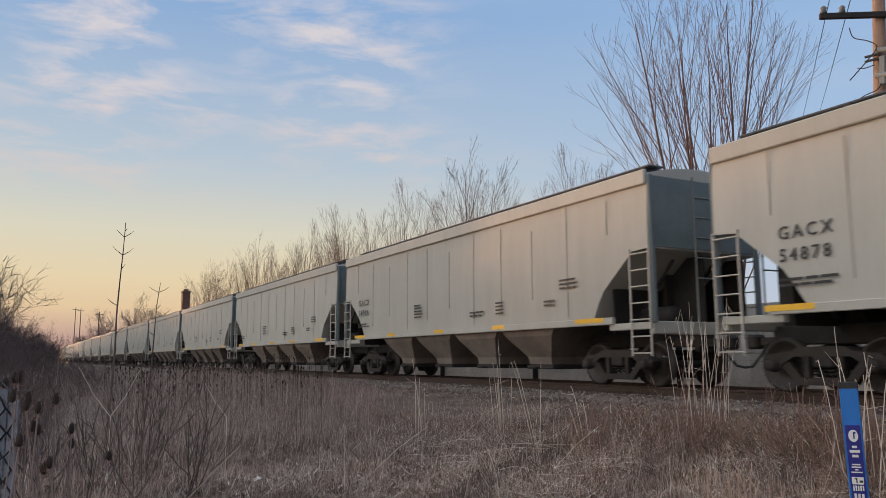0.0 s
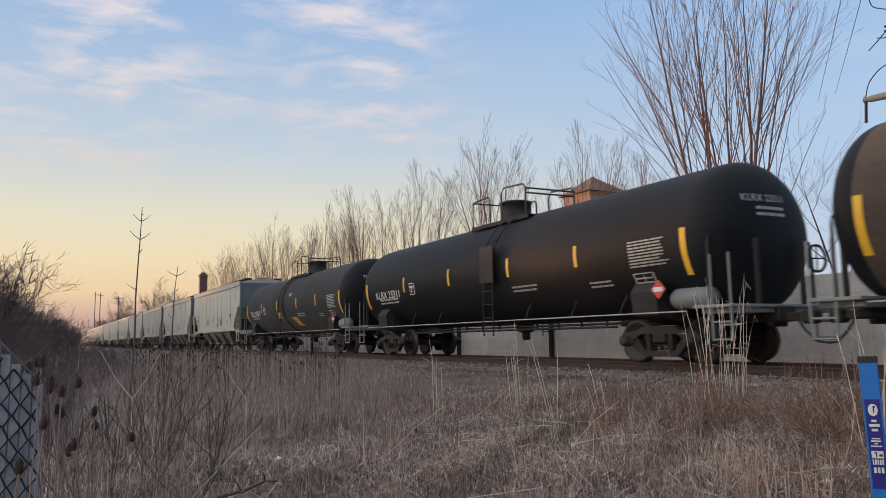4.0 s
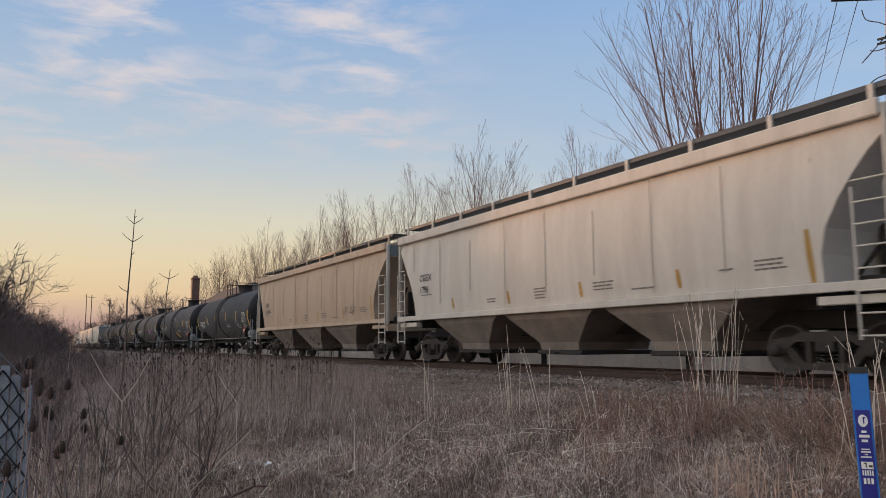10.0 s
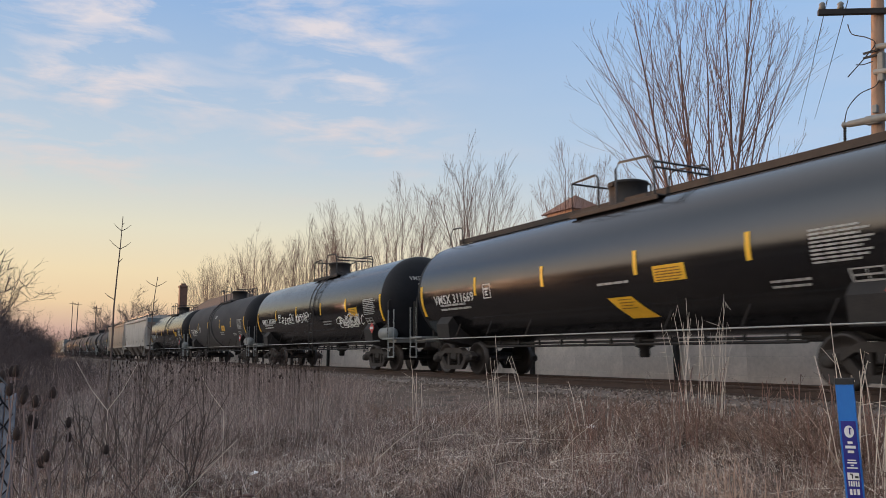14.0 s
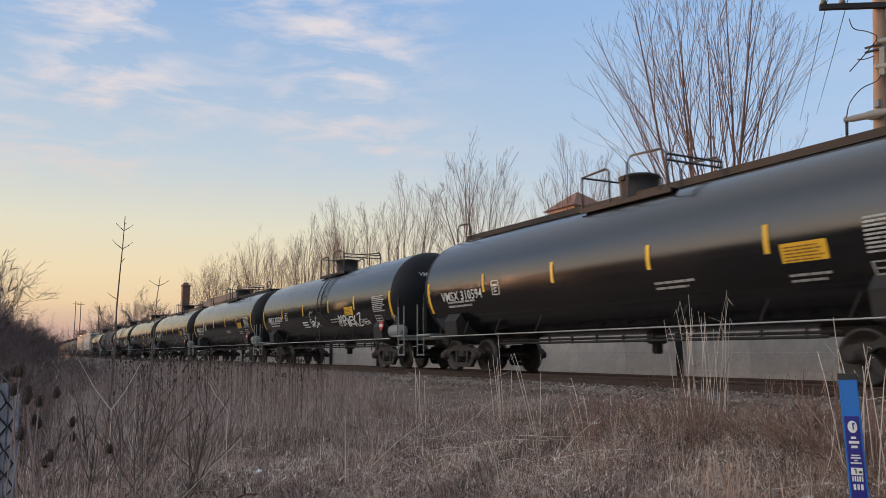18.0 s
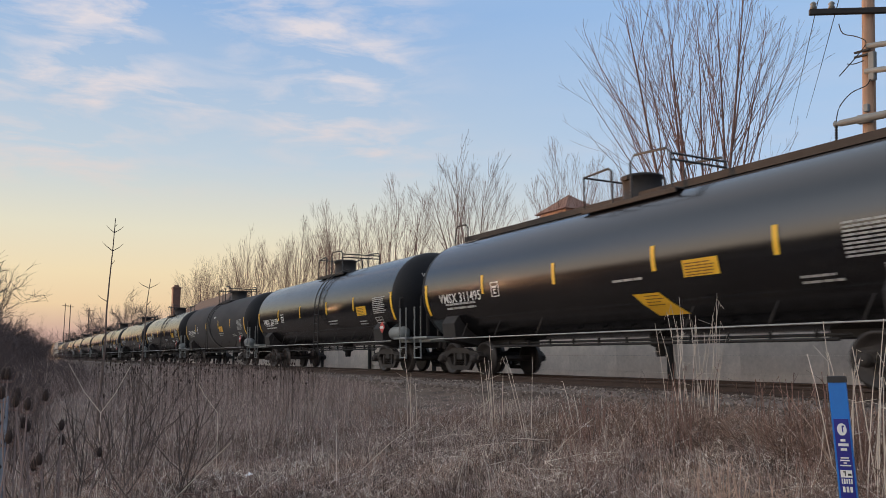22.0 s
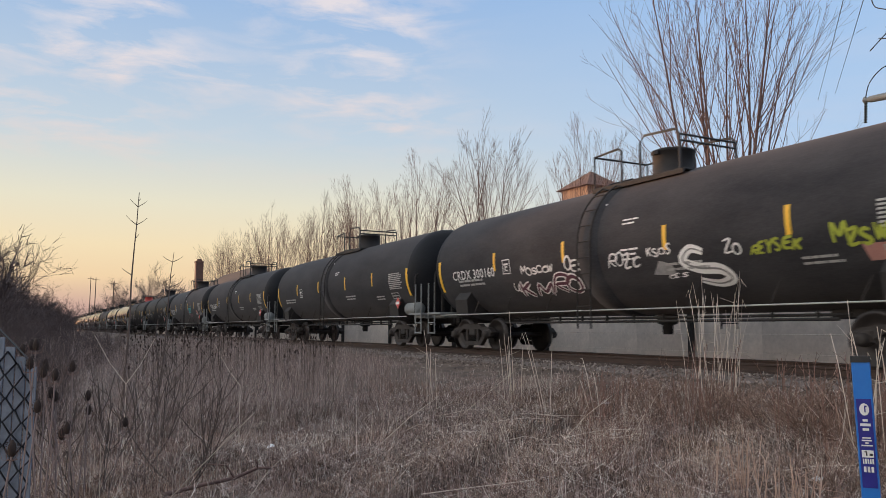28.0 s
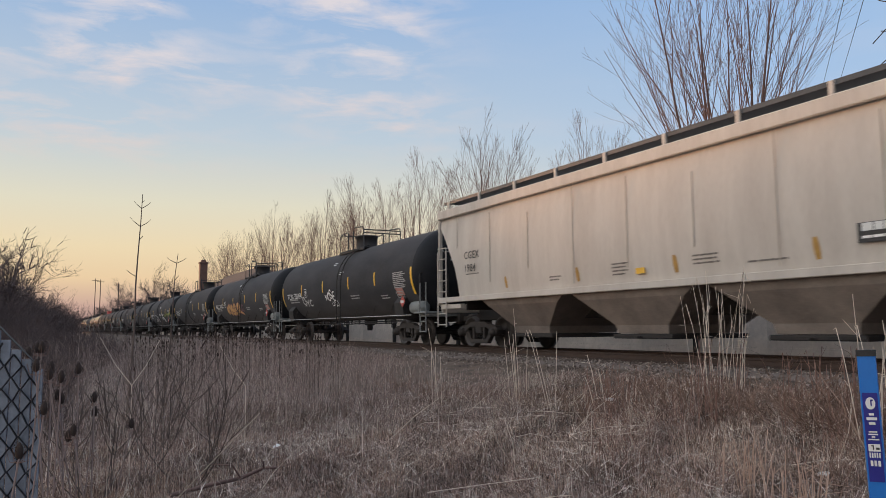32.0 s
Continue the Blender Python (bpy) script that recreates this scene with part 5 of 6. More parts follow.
def bare_tree(seed, height, stems, spread, r, mat, label, kids=(11, 7, 4), name="tree", ang=(0.28, 0.58), lift=(0.06, 0.30, 0.28, 0.2), reach=((0.50, 0.78), (0.42, 0.70), (0.35, 0.6))):
    rnd = random.Random(seed)
    t = thing(name, label, "tree")
    sh = (Shape(), Shape())
    for k in range(stems):
        a = 2.4 * k + rnd.uniform(-0.3, 0.3)
        lean = spread * math.sqrt((k + 0.3) / stems)
        d = Vector((math.cos(a) * math.sin(lean), math.sin(a) * math.sin(lean), math.cos(lean)))
        b = Vector((0.25 * math.cos(a), 0.25 * math.sin(a), -0.3)) if stems > 1 else Vector((0, 0, -0.3))
        limb(sh, b, d, height * rnd.uniform(0.92, 1.05) * (1.0 - 0.16 * (lean / max(spread, 0.01)) ** 2), r * rnd.uniform(0.75, 1.1), 0, rnd, (kids, ang, lift, reach))
    part("trunk", sh[0], mat, t, "smooth grey-brown stems")
    part("crown", sh[1], mat, t, "bare twigs")
    return t


def twig_mass(seed, height, width, count, tw=0.02, lean=0.5, sprays=((5, 0.25, 0.5), (5, 0.3, 0.6)), mat=None):
    """A thicket: stems from the ground with sprays of thin twigs, as narrow strips."""
    rg = np.random.default_rng(seed)
    vs, fs, cnt = [], [], 0

    def spray(p, d, ln, w):
        nonlocal cnt
        n = len(p)
        side = np.cross(d, rg.normal(0, 1, (n, 3)))
        side /= np.linalg.norm(side, axis=1)[:, None] + 1e-6
        mid = p + d * (ln * 0.5)[:, None] + rg.normal(0, 0.05, (n, 3)) * ln[:, None]
        end = p + d * ln[:, None] + rg.normal(0, 0.08, (n, 3)) * ln[:, None]
        w = w[:, None]
        v = np.stack([p - side * w, p + side * w, mid - side * w * 0.7, mid + side * w * 0.7, end - side * w * 0.3, end + side * w * 0.3], 1)
        b = cnt + (np.arange(n) * 6)[:, None, None]
        vs.append(v.reshape(-1, 3))
        fs.append((b + np.array([[0, 1, 3, 2], [2, 3, 5, 4]])[None]).reshape(-1, 4))
        cnt += n * 6
        return mid, end

    a, q = rg.uniform(0, 2 * np.pi, count), np.sqrt(rg.random(count))
    p = np.stack([width * 0.5 * q * np.cos(a), width * 0.5 * q * np.sin(a), np.zeros(count)], -1)
    d = np.stack([lean * q * np.cos(a) + rg.normal(0, 0.18, count), lean * q * np.sin(a) + rg.normal(0, 0.18, count), np.ones(count)], -1)
    d /= np.linalg.norm(d, axis=1)[:, None]
    ln = height * rg.uniform(0.45, 0.9, count) * (1 - 0.3 * q)
    spray(p, d, ln, np.full(count, tw))
    base, bd, bl = p, d, ln
    for lev, (kids, f0, f1) in enumerate(sprays):
        m = len(base) * kids
        i = np.repeat(np.arange(len(base)), kids)
        t = rg.uniform(0.15, 0.98, m)
        p = base[i] + bd[i] * (bl[i] * t)[:, None]
        d = bd[i] + rg.normal(0, 0.55, (m, 3)) + np.array([0, 0, 0.15])
        d /= np.linalg.norm(d, axis=1)[:, None]
        ln = bl[i] * rg.uniform(f0, f1, m)
        spray(p, d, ln, np.full(m, tw * (0.6, 0.42, 0.3)[lev]))
        base, bd, bl = p, d, ln
    return strips("bush", np.concatenate(vs), np.concatenate(fs), mat or BRUSH)


def build_trees():
    big = bare_tree(14, 16.2, 10, 0.205, 0.10, BARK, "tall bare tree of many spreading stems, lit reddish by low sun", (8, 6, 3), ang=(0.20, 0.50), lift=(0.05, 0.22, 0.25, 0.2), reach=((0.50, 0.80), (0.45, 0.75), (0.35, 0.6)))
    big.matrix_basis = pose(-22.1, 25, -0.5, 0, 0, 40)
    forms = [bare_tree(20 + k, 13.4, 6, 0.17, 0.075, BARK, "bare tree of upright stems beyond the track", (9, 6, 3), ang=(0.24, 0.5)) for k in range(3)]
    spots = [(-41.2, 25, 1.0), (-51.2, 25, 0.97), (-61.4, 25, 1.0), (-66.5, 26, 0.9), (-73.4, 25, 1.03), (-80, 25.5, 0.95), (-92.5, 25, 1.1), (-101, 26, 1.0), (-114, 25, 1.1), (-124, 25, 1.05), (-32.8, 26, 0.88), (-29.3, 27, 0.72), (-46.5, 28, 0.66), (-57, 28, 0.7), (-38.0, 27, 0.62)]
    rnd = random.Random(5)
    for i, (x, y, s) in enumerate(spots):
        m = pose(x, y, -0.5, 0, 0, rnd.uniform(0, 360)) @ Matrix.Diagonal((s * rnd.uniform(0.85, 1.1), s, s, 1))
        if i < 3:
            forms[i].matrix_basis = m
            tagged(forms[i], group="row of trees beyond the track")
        else:
            tagged(copy_thing(forms[i % 3], m), group="row of trees beyond the track")
    # round bare trees far off and behind
    rf = [bare_tree(40 + k, 9.5, 4, 0.6, 0.12, BARK_FAR, "bare round-crowned tree in the distance", (10, 7, 4), ang=(0.5, 0.95), lift=(0.15, 0.5, 0.4, 0.2)) for k in range(2)]
    far = [(-26, 40, 1.15), (-16, 38, 1.1), (-45, 42, 1.0), (-280, 32, 1.1), (-320, 26, 1.1)]
    for i, (x, y, s) in enumerate(far):
        m = pose(x, y, -0.6, 0, 0, rnd.uniform(0, 360)) @ Matrix.Diagonal((s, s, s, 1))
        if i < 2:
            rf[i].matrix_basis = m
            tagged(rf[i], group="distant trees")
        else:
            tagged(copy_thing(rf[i % 2], m), group="distant trees")
    # tall trees of the hedgerow on the camera's side
    fine = [twig_mass(80 + k, 13.0, 2.2, 10, 0.06, 1.0, ((9, 0.3, 0.55), (8, 0.3, 0.6), (7, 0.35, 0.7))) for k in range(2)]
    hedge = [(-80, -6.4, 0.95), (-86, -7.6, 1.0), (-92, -9.0, 1.0)]
    for i, (x, y, s) in enumerate(hedge):
        whole("tree", fine[i % 2], None, "bare round tree rising from the dark hedgerow", "tree", "hedgerow trees", pose(x, y, -1.0, 0, 0, rnd.uniform(0, 360)) @ Matrix.Diagonal((s, s, s * 0.95, 1)))
    # hedgerow carried on mostly out of view, added to screen off the low sun
    screen = [twig_mass(90 + k, 11.5, 2.4, 12, 0.13, 0.7, ((8, 0.3, 0.55), (7, 0.3, 0.6), (2, 0.35, 0.7))) for k in range(2)]
    for i in range(1, 22):
        x = -62 - 11 * i
        whole("tree", screen[i % 2], None, "bare tree added to the hedgerow to screen the low sun", "tree", "hedgerow trees", pose(x, -6.5 - 0.010 * i * i + rnd.uniform(-1, 1), -1.0, 0, 0, rnd.uniform(0, 360)) @ Matrix.Diagonal((1, 1, rnd.uniform(0.75, 1.05), 1)))
    mid = [(-287, 34, 1.75), (-243, 34, 1.3), (-330, 32, 1.3), (-394, 30, 1.3), (-268, 40, 1.3), (-225, 36, 1.1), (-450, 28, 1.3)]
    for i, (x, y, s) in enumerate(mid):
        whole("tree", fine[i % 2], None, "bare round-crowned tree far beyond the track", "tree", "distant trees", pose(x, y, -0.5, 0, 0, rnd.uniform(0, 360)) @ Matrix.Diagonal((s, s, s, 1)))


build_trees()


def build_hedge():
    forms = [twig_mass(60 + k, 6.0, 6.5, 125, 0.026, 0.5, ((5, 0.25, 0.5), (5, 0.3, 0.6), (3, 0.35, 0.7))) for k in range(3)]
    rnd = random.Random(8)
    spots = []
    for k in range(8):
        x = -52 - 9.0 * k
        edge = 0.024 * (-x)
        spots.append((x, edge - 2.6 + rnd.uniform(-0.3, 0.3), (0.45, 0.55, 0.7, 0.8, 0.85, 0.9, 1.0, 1.0)[k]))
        if k > 0:
            spots.append((x - 4, edge - 5.6 + rnd.uniform(-0.6, 0.6), rnd.uniform(0.9, 1.1)))
    low = [(d, b, f) for d, b, f in ((30, 0.5, 0.26), (33, 2.4, 0.24), (36, 4.0, 0.24), (40, 1.2, 0.36), (43, 3.2, 0.34), (27, -1.4, 0.30), (38, -0.8, 0.42), (12.5, -1.6, 0.2), (19, -0.6, 0.25))]
    for d, b, f in low:       # low thicket at the foot of the hedge
        spots.append((-d * math.cos(radians(b)), d * math.sin(radians(b)), f))
    for row in (-30.0, -36.0):        # unseen thicket rows added to block the low sun, lower at one gap
        shift = (10.7 - row) / math.tan(radians(SUN_AZ))
        x = -10.0
        while x > -250:
            # the gap is set to let a patch of sun onto the passing cars
            gap = any(abs(x - (g - shift)) < w for g, w in ((-14.8, 9.5),))
            spots.append((x, row + rnd.uniform(-0.8, 0.8), 0.7 if gap else rnd.uniform(1.3, 1.45)))
            x -= 4.6
    for k in range(4):
        spots.append((-190 - 55 * k, 3.5 + rnd.uniform(-1, 1), rnd.uniform(1.0, 1.3)))
        spots.append((-170 - 45 * k, 27 + rnd.uniform(-2, 3), rnd.uniform(1.3, 1.8)))
    for i, (x, y, s) in enumerate(spots):
        whole("bush", forms[i % 3], None, "dense leafless brown bush", "bush", "hedgerow bushes", pose(x, y, -1.0, 0, 0, rnd.uniform(0, 360)) @ Matrix.Diagonal((s, s, s, 1)))


build_hedge()


# ---- beyond the track ----
def build_far_side():
    w = thing("wall_far", "long pale grey panel wall beyond the track", "wall", kind="structure")
    pan = Shape()
    for k in range(5):
        pan.box(0, 0, -0.25 + 0.5 * k, 2.399, 0.10, 0.496, 0.003)
    pan = pan.mesh("panel", WALL_M)
    pst = Shape().box(0, 0, 0.85, 0.14, 0.16, 2.8, 0.015).mesh("post", UNDER)
    for k in range(60):
        part("panel", pan, None, w, "", pose(4 - 2.4 * k, 17.0, 0.0))
        if k % 3 == 0:
            part("post", pst, None, w, "", pose(5.2 - 2.4 * k, 16.86, 0.0))
    # low house with a long brown roof
    h = thing("house", "low house with a long brown shingle roof", "house", m=pose(-96, 22, -0.5))
    part("wall", Shape().box(0, 0, 2.4, 30, 8, 4.8, 0.02), BRICK_M, h)
    part("roof", Shape().add([(-16, -4.8, 4.8), (16, -4.8, 4.8), (16, 4.8, 4.8), (-16, 4.8, 4.8), (-9, 0, 8.3), (9, 0, 8.3)], [(0, 1, 5, 4), (1, 2, 5), (2, 3, 4, 5), (3, 0, 4), (3, 2, 1, 0)]), ROOFTILE, h)
    c = Shape().box(-14, -2.4, 6, 1.0, 1.0, 9, 0.02).box(-14, -2.4, 10.35, 1.15, 1.15, 0.25, 0.02).box(-14, -2.4, 10.6, 0.6, 0.6, 0.35)
    part("chimney", c, BRICK_M, h, "tall brick chimney")
    # house with a pointed tower roof
    t = thing("house", "tan house tower with a pointed brown roof", "house", m=pose(-61.8, 50, -0.5))
    part("wall", Shape().box(0, 0, 7.7, 4.3, 4.3, 15.8, 0.03), TAN_WALL, t)
    part("roof", Shape().add([(-2.6, -2.6, 15.5), (2.6, -2.6, 15.5), (2.6, 2.6, 15.5), (-2.6, 2.6, 15.5), (0, 0, 17.5)], [(0, 1, 4), (1, 2, 4), (2, 3, 4), (3, 0, 4), (3, 2, 1, 0)]), RED_ROOF, t)
    # utility pole
    p = thing("utility_pole", "weathered wooden utility pole with crossarms and insulators", "utility pole", m=pose(-11.72, 19, -0.5, 0, 4.2, 0))
    part("pole", Shape().tube([(0, 0, 0), (0, 0, 7), (0, 0, 14)], 0.175, 14, True, 0.14), POLE_M, p)
    arm = part("crossarm", Shape().box(0, 0, 0, 2.6, 0.12, 0.15, 0.012), UNDER, p, "dark wooden crossarm", pose(0.02, -0.28, 9.85, 0, 0, 52))
    for x in (-1.2, -0.75, 0.8, 1.2):
        part("insulator", Shape().lathe([(0, 0.03), (0.03, 0.09), (0.10, 0.06), (0.14, 0.085), (0.20, 0.03)], (x, 0, 0.075), "z", 10), END_STEEL, arm, "grey insulator")
    for z, x0, x1 in ((8.85, 0.1, 1.0), (8.20, 0.05, 1.0)):
        part("bracket_arm", Shape().tube([(x0, -0.22, z + 0.05), (x1, -0.26, z - 0.08)], 0.075, 8), END_STEEL, p, "grey bracket arm")
    low = part("bracket_arm", Shape().lathe([(-0.80, 0.06), (-0.76, 0.10), (-0.70, 0.06), (-0.62, 0.085), (0.1, 0.10), (0.75, 0.10)], (0, -0.26, 7.02), "x", 10), END_STEEL, p, "thick grey bracket arm")
    part("clamp", Shape().box(0.0, -0.2, 7.02, 0.36, 0.2, 0.22, 0.02).box(0.05, -0.2, 7.3, 0.12, 0.1, 0.2, 0.01), END_STEEL, low)
    part("insulator_string", Shape().lathe([(-0.02 - 0.07 * k - d, r) for k in range(8) for d, r in ((0.0, 0.022), (0.02, 0.045), (0.045, 0.045), (0.05, 0.022))][::-1], (-0.74, -0.26, 6.98), "z", 8), UNDER, p, "string of small dark insulators")
    part("transformer", Shape().lathe([(0, 0.16), (0.05, 0.2), (0.75, 0.2), (0.8, 0.15), (0.9, 0.05)], (0.78, -0.05, 8.0), "z", 14), BRICK_M, p, "rusty transformer can")
    part("equipment_box", Shape().box(0.22, -0.20, 8.35, 0.16, 0.14, 0.75, 0.02), END_STEEL, p, "narrow grey box on the pole")
    part("cable_bracket", Shape().box(-0.05, -0.2, 8.82, 0.42, 0.05, 0.05).box(-0.05, -0.2, 8.70, 0.42, 0.05, 0.05), WIRE, p)
    for pts in (((-0.62, 9.70), (-0.50, 9.40), (-0.12, 9.20), (0.12, 8.98), (-0.10, 8.72), (-0.62, 8.28)), ((0.22, 8.0), (0.10, 7.85), (-0.30, 7.75), (-0.62, 7.45), (-0.72, 7.08)), ((-0.40, 8.55), (-0.20, 8.50), (0.05, 8.52))):
        part("jumper_wire", Shape().tube([(u, -0.3, w) for u, w in rounded(list(pts))], 0.014, 5), WIRE, p, "drooping black jumper wire")
    for (x0, y0, z0), (x1, y1, z1) in (((-12.32, 19, 10.38), (-31.73, 45, 16.45)), ((-11.81, 19, 9.92), (-30.48, 45, 16.47))):
        dv = Vector((x1 - x0, y1 - y0, z1 - z0))
        a0 = Vector((x0, y0, z0)) - dv * 0.35
        whole("overhead_wire", Shape().tube([a0, a0 + dv * 0.7 - Vector((0, 0, 0.06)), a0 + dv * 1.6], 0.012, 4), WIRE, "thin overhead wire running past the pole", "wire", "overhead wires")
    # red brick house with a pale gable at the end of the row
    q = thing("house", "red brick house with a brown roof and a brick chimney", "house", m=pose(-21.5, 44, -0.5, 0, 0, 8))
    part("wall", Shape().box(0, 0, 3.6, 9, 8, 7.2, 0.02), BRICK_M, q)
    part("gable", Shape().prism([(-4.4, 7.2), (4.4, 7.2), (0, 12.4)], -4.05, -3.8), WALL_M, q, "pale gable board")
    part("roof", Shape().prism([(-5.0, 7.0), (0, 12.9), (5.0, 7.0), (4.7, 6.9), (0, 12.5), (-4.7, 6.9)], -4.4, 4.4), ROOFTILE, q)
    ch = part("chimney", Shape().box(-2.3, 0, 11.2, 0.9, 0.9, 5.2, 0.02), BRICK_M, q)
    part("chimney_cap", Shape().box(-2.3, 0, 13.9, 1.05, 1.05, 0.2, 0.02), WALL_M, ch)
    # two lesser poles far down the line, and one with a crossarm
    for x, y, hh in ((-372, 20, 24), (-337, 20, 21.5), (-277, 22, 17)):
        q = thing("utility_pole", "slim wooden utility pole far down the line", "utility pole", "distant poles", pose(x, y, -0.5))
        part("pole", Shape().tube([(0, 0, 0), (0, 0, hh)], 0.2, 6, True, 0.14), BARK_FAR, q)
        part("crossarm", Shape().box(0, 0, hh - 0.9, 0.15, 2.6, 0.16), BARK_FAR, q)
    # line marker post in the field
    b = thing("marker_post", "blue plastic utility marker post with a dark blue sticker", "marker post", m=pose(-2.352, 3.592, -0.93, 0, -1.4, 33) @ Matrix.Diagonal((0.72, 1, 1, 1)))
    part("post", Shape().prism([(-0.053, -0.018), (0.053, -0.018), (0.058, 0.0), (0.02, 0.045), (-0.02, 0.045), (-0.058, 0.0)], 0, 1.375, "z"), BLUE_M, b)
    part("cap", Shape().prism([(-0.055, -0.021), (0.055, -0.021), (0.061, 0.0), (0.022, 0.048), (-0.022, 0.048), (-0.061, 0.0)], 1.37, 1.40, "z"), WIRE, b, "black rubber cap")
    st = part("sticker", Shape().box(0, -0.020, 0.985, 0.090, 0.004, 0.42), NAVY_M, b, "dark blue sticker with white marks")
    yf = -0.0245
    part("emblem", Shape().lathe([(yf - 0.002, 0.029), (yf + 0.002, 0.029)], (0, 0, 1.145), "y", 24), WHITE_M, st, "white disc emblem")
    part("emblem_mark", Shape().box(0.004, yf - 0.003, 1.147, 0.008, 0.003, 0.030).box(0.009, yf - 0.003, 1.160, 0.014, 0.003, 0.007), NAVY_M, st)
    for zz, w, hh in ((1.093, 0.030, 0.011), (1.072, 0.062, 0.013), (1.050, 0.038, 0.012), (1.010, 0.050, 0.006), (0.998, 0.058, 0.006), (0.986, 0.020, 0.006), (0.974, 0.066, 0.006)):
        part("writing_line", Shape().box(0, yf, zz, w, 0.003, hh), WHITE_M, st)
    part("label_panel", Shape().box(0, yf, 0.935, 0.070, 0.003, 0.034), WHITE_M, st)
    part("label_mark", Shape().box(-0.006, yf - 0.003, 0.936, 0.007, 0.003, 0.022).box(-0.010, yf - 0.003, 0.945, 0.016, 0.003, 0.006).box(0.02, yf - 0.003, 0.932, 0.02, 0.003, 0.010), WIRE, st)
    for k in range(5):
        part("label_mark", Shape().box(-0.028 + 0.014 * k, yf, 0.900, 0.009, 0.003, 0.024), WHITE_M, st)
    for k in range(3):
        part("digit_bar", Shape().box(-0.022 + 0.022 * k, yf, 0.862, 0.015, 0.003, 0.026), WHITE_M, st)


build_far_side()


# ---- plants of the field ----
DRY_GRASS = straw("dry_grass_blades", [(0.143, 0.090, 0.070), (0.434, 0.291, 0.221), (0.821, 0.583, 0.458), (0.950, 0.900, 0.787)])
GREY_GRASS = straw("grey_grass_blades", [(0.089, 0.060, 0.053), (0.310, 0.215, 0.185), (0.633, 0.462, 0.396), (0.950, 0.900, 0.812)])
DRY_DARK = straw("dark_dry_stems", [(0.12, 0.088, 0.078), (0.30, 0.223, 0.198), (0.48, 0.365, 0.325), (0.70, 0.58, 0.51)])
RED_STEMS = straw("red_brown_stems", [(0.130, 0.073, 0.059), (0.293, 0.175, 0.140), (0.504, 0.319, 0.252)])
BROWN_STEMS = straw("brown_weed_stems", [(0.13, 0.085, 0.068), (0.30, 0.205, 0.16), (0.56, 0.41, 0.32)])
THATCH = straw("brown_thatch", [(0.05, 0.034, 0.028), (0.12, 0.083, 0.066), (0.22, 0.155, 0.122), (0.40, 0.29, 0.23)])
PALE_STRAW = straw("pale_flat_straw", [(0.34, 0.26, 0.20), (0.72, 0.58, 0.47), (0.94, 0.82, 0.69)])
PALE_STALK = straw("pale_dead_stalks", [(0.58, 0.48, 0.39), (0.76, 0.65, 0.54), (0.90, 0.80, 0.68)])
TEASEL_M = straw("teasel_heads", [(0.035, 0.025, 0.021), (0.085, 0.06, 0.05)])
RNG = np.random.default_rng(7)


def blades(x, y, hgt, width, lean, bend, nodes=3, z0=None):
    """Thin bent strips that stand at x, y: arrays of vertices and quads. hgt, width, lean are arrays."""
    n = len(x)
    az = RNG.uniform(0, 2 * np.pi, n)
    face = RNG.uniform(0, np.pi, n)
    z0 = ground_z(x, y) - 0.02 if z0 is None else z0
    v = np.zeros((n, nodes * 2, 3), dtype=np.float32)
    for k in range(nodes):
        t = k / (nodes - 1)
        off = hgt * (lean * t + bend * t * t)
        cx, cy = x + off * np.cos(az), y + off * np.sin(az)
        cz = z0 + hgt * (t - 0.35 * bend * t * t)
        w = width * (1 - 0.75 * t) / 2
        v[:, 2 * k] = np.stack([cx - w * np.cos(face), cy - w * np.sin(face), cz], -1)
        v[:, 2 * k + 1] = np.stack([cx + w * np.cos(face), cy + w * np.sin(face), cz], -1)
    base = (np.arange(n) * nodes * 2)[:, None, None]
    q = np.array([[2 * k, 2 * k + 1, 2 * k + 3, 2 * k + 2] for k in range(nodes - 1)])[None]
    return v.reshape(-1, 3), (base + q).reshape(-1, 4)


def wedge(n, d0, d1, b0, b1, power=1.0):
    """Random places on the ground between two distances and two bearings from the track's far end (degrees)."""
    d = d0 + (d1 - d0) * RNG.random(n) ** power
    b = np.radians(RNG.uniform(b0, b1, n))
    return -d * np.cos(b), d * np.sin(b)


def place(d, b):
    return -d * math.cos(radians(b)), d * math.sin(radians(b))


def patchy(x, y, s, ph):
    return 0.5 + 0.25 * np.sin(x * s + ph) * np.sin(y * s * 1.3 + 2 * ph) + 0.25 * np.sin(x * s * 2.7 + y * s * 1.9 + ph)


def stuff(name, v, f, mat, label, category):
    tagged(new(name, strips(name, v, f, mat)), label, category, kind="stuff")


def tufts(count, d0, d1, per, spread, h0, h1, w0, w1, mat, name, label, low, high, ph, power=1.2):
    """Grass in tufts where the field's patches lie between low and high."""
    cx, cy = wedge(count, d0, d1, -4, 70, power)
    p = 0.6 * patchy(cx, cy, 1.3, ph) + 0.4 * patchy(cx + 0.4 * cy, cy, 3.7, ph + 1.0)
    keep = (cy < 10.1) & (p > low) & (p < high)
    cx, cy = cx[keep], cy[keep]
    x, y = np.repeat(cx, per) + RNG.normal(0, spread, len(cx) * per), np.repeat(cy, per) + RNG.normal(0, spread, len(cx) * per)
    n = len(x)
    big = np.repeat(RNG.uniform(0.6, 1.25, len(cx)), per)
    v, f = blades(x, y, RNG.uniform(h0, h1, n) * big, RNG.uniform(w0, w1, n), RNG.normal(0, 0.45, n), np.abs(RNG.normal(0.3, 0.35, n)))
    stuff(name, v, f, mat, label, "grass")


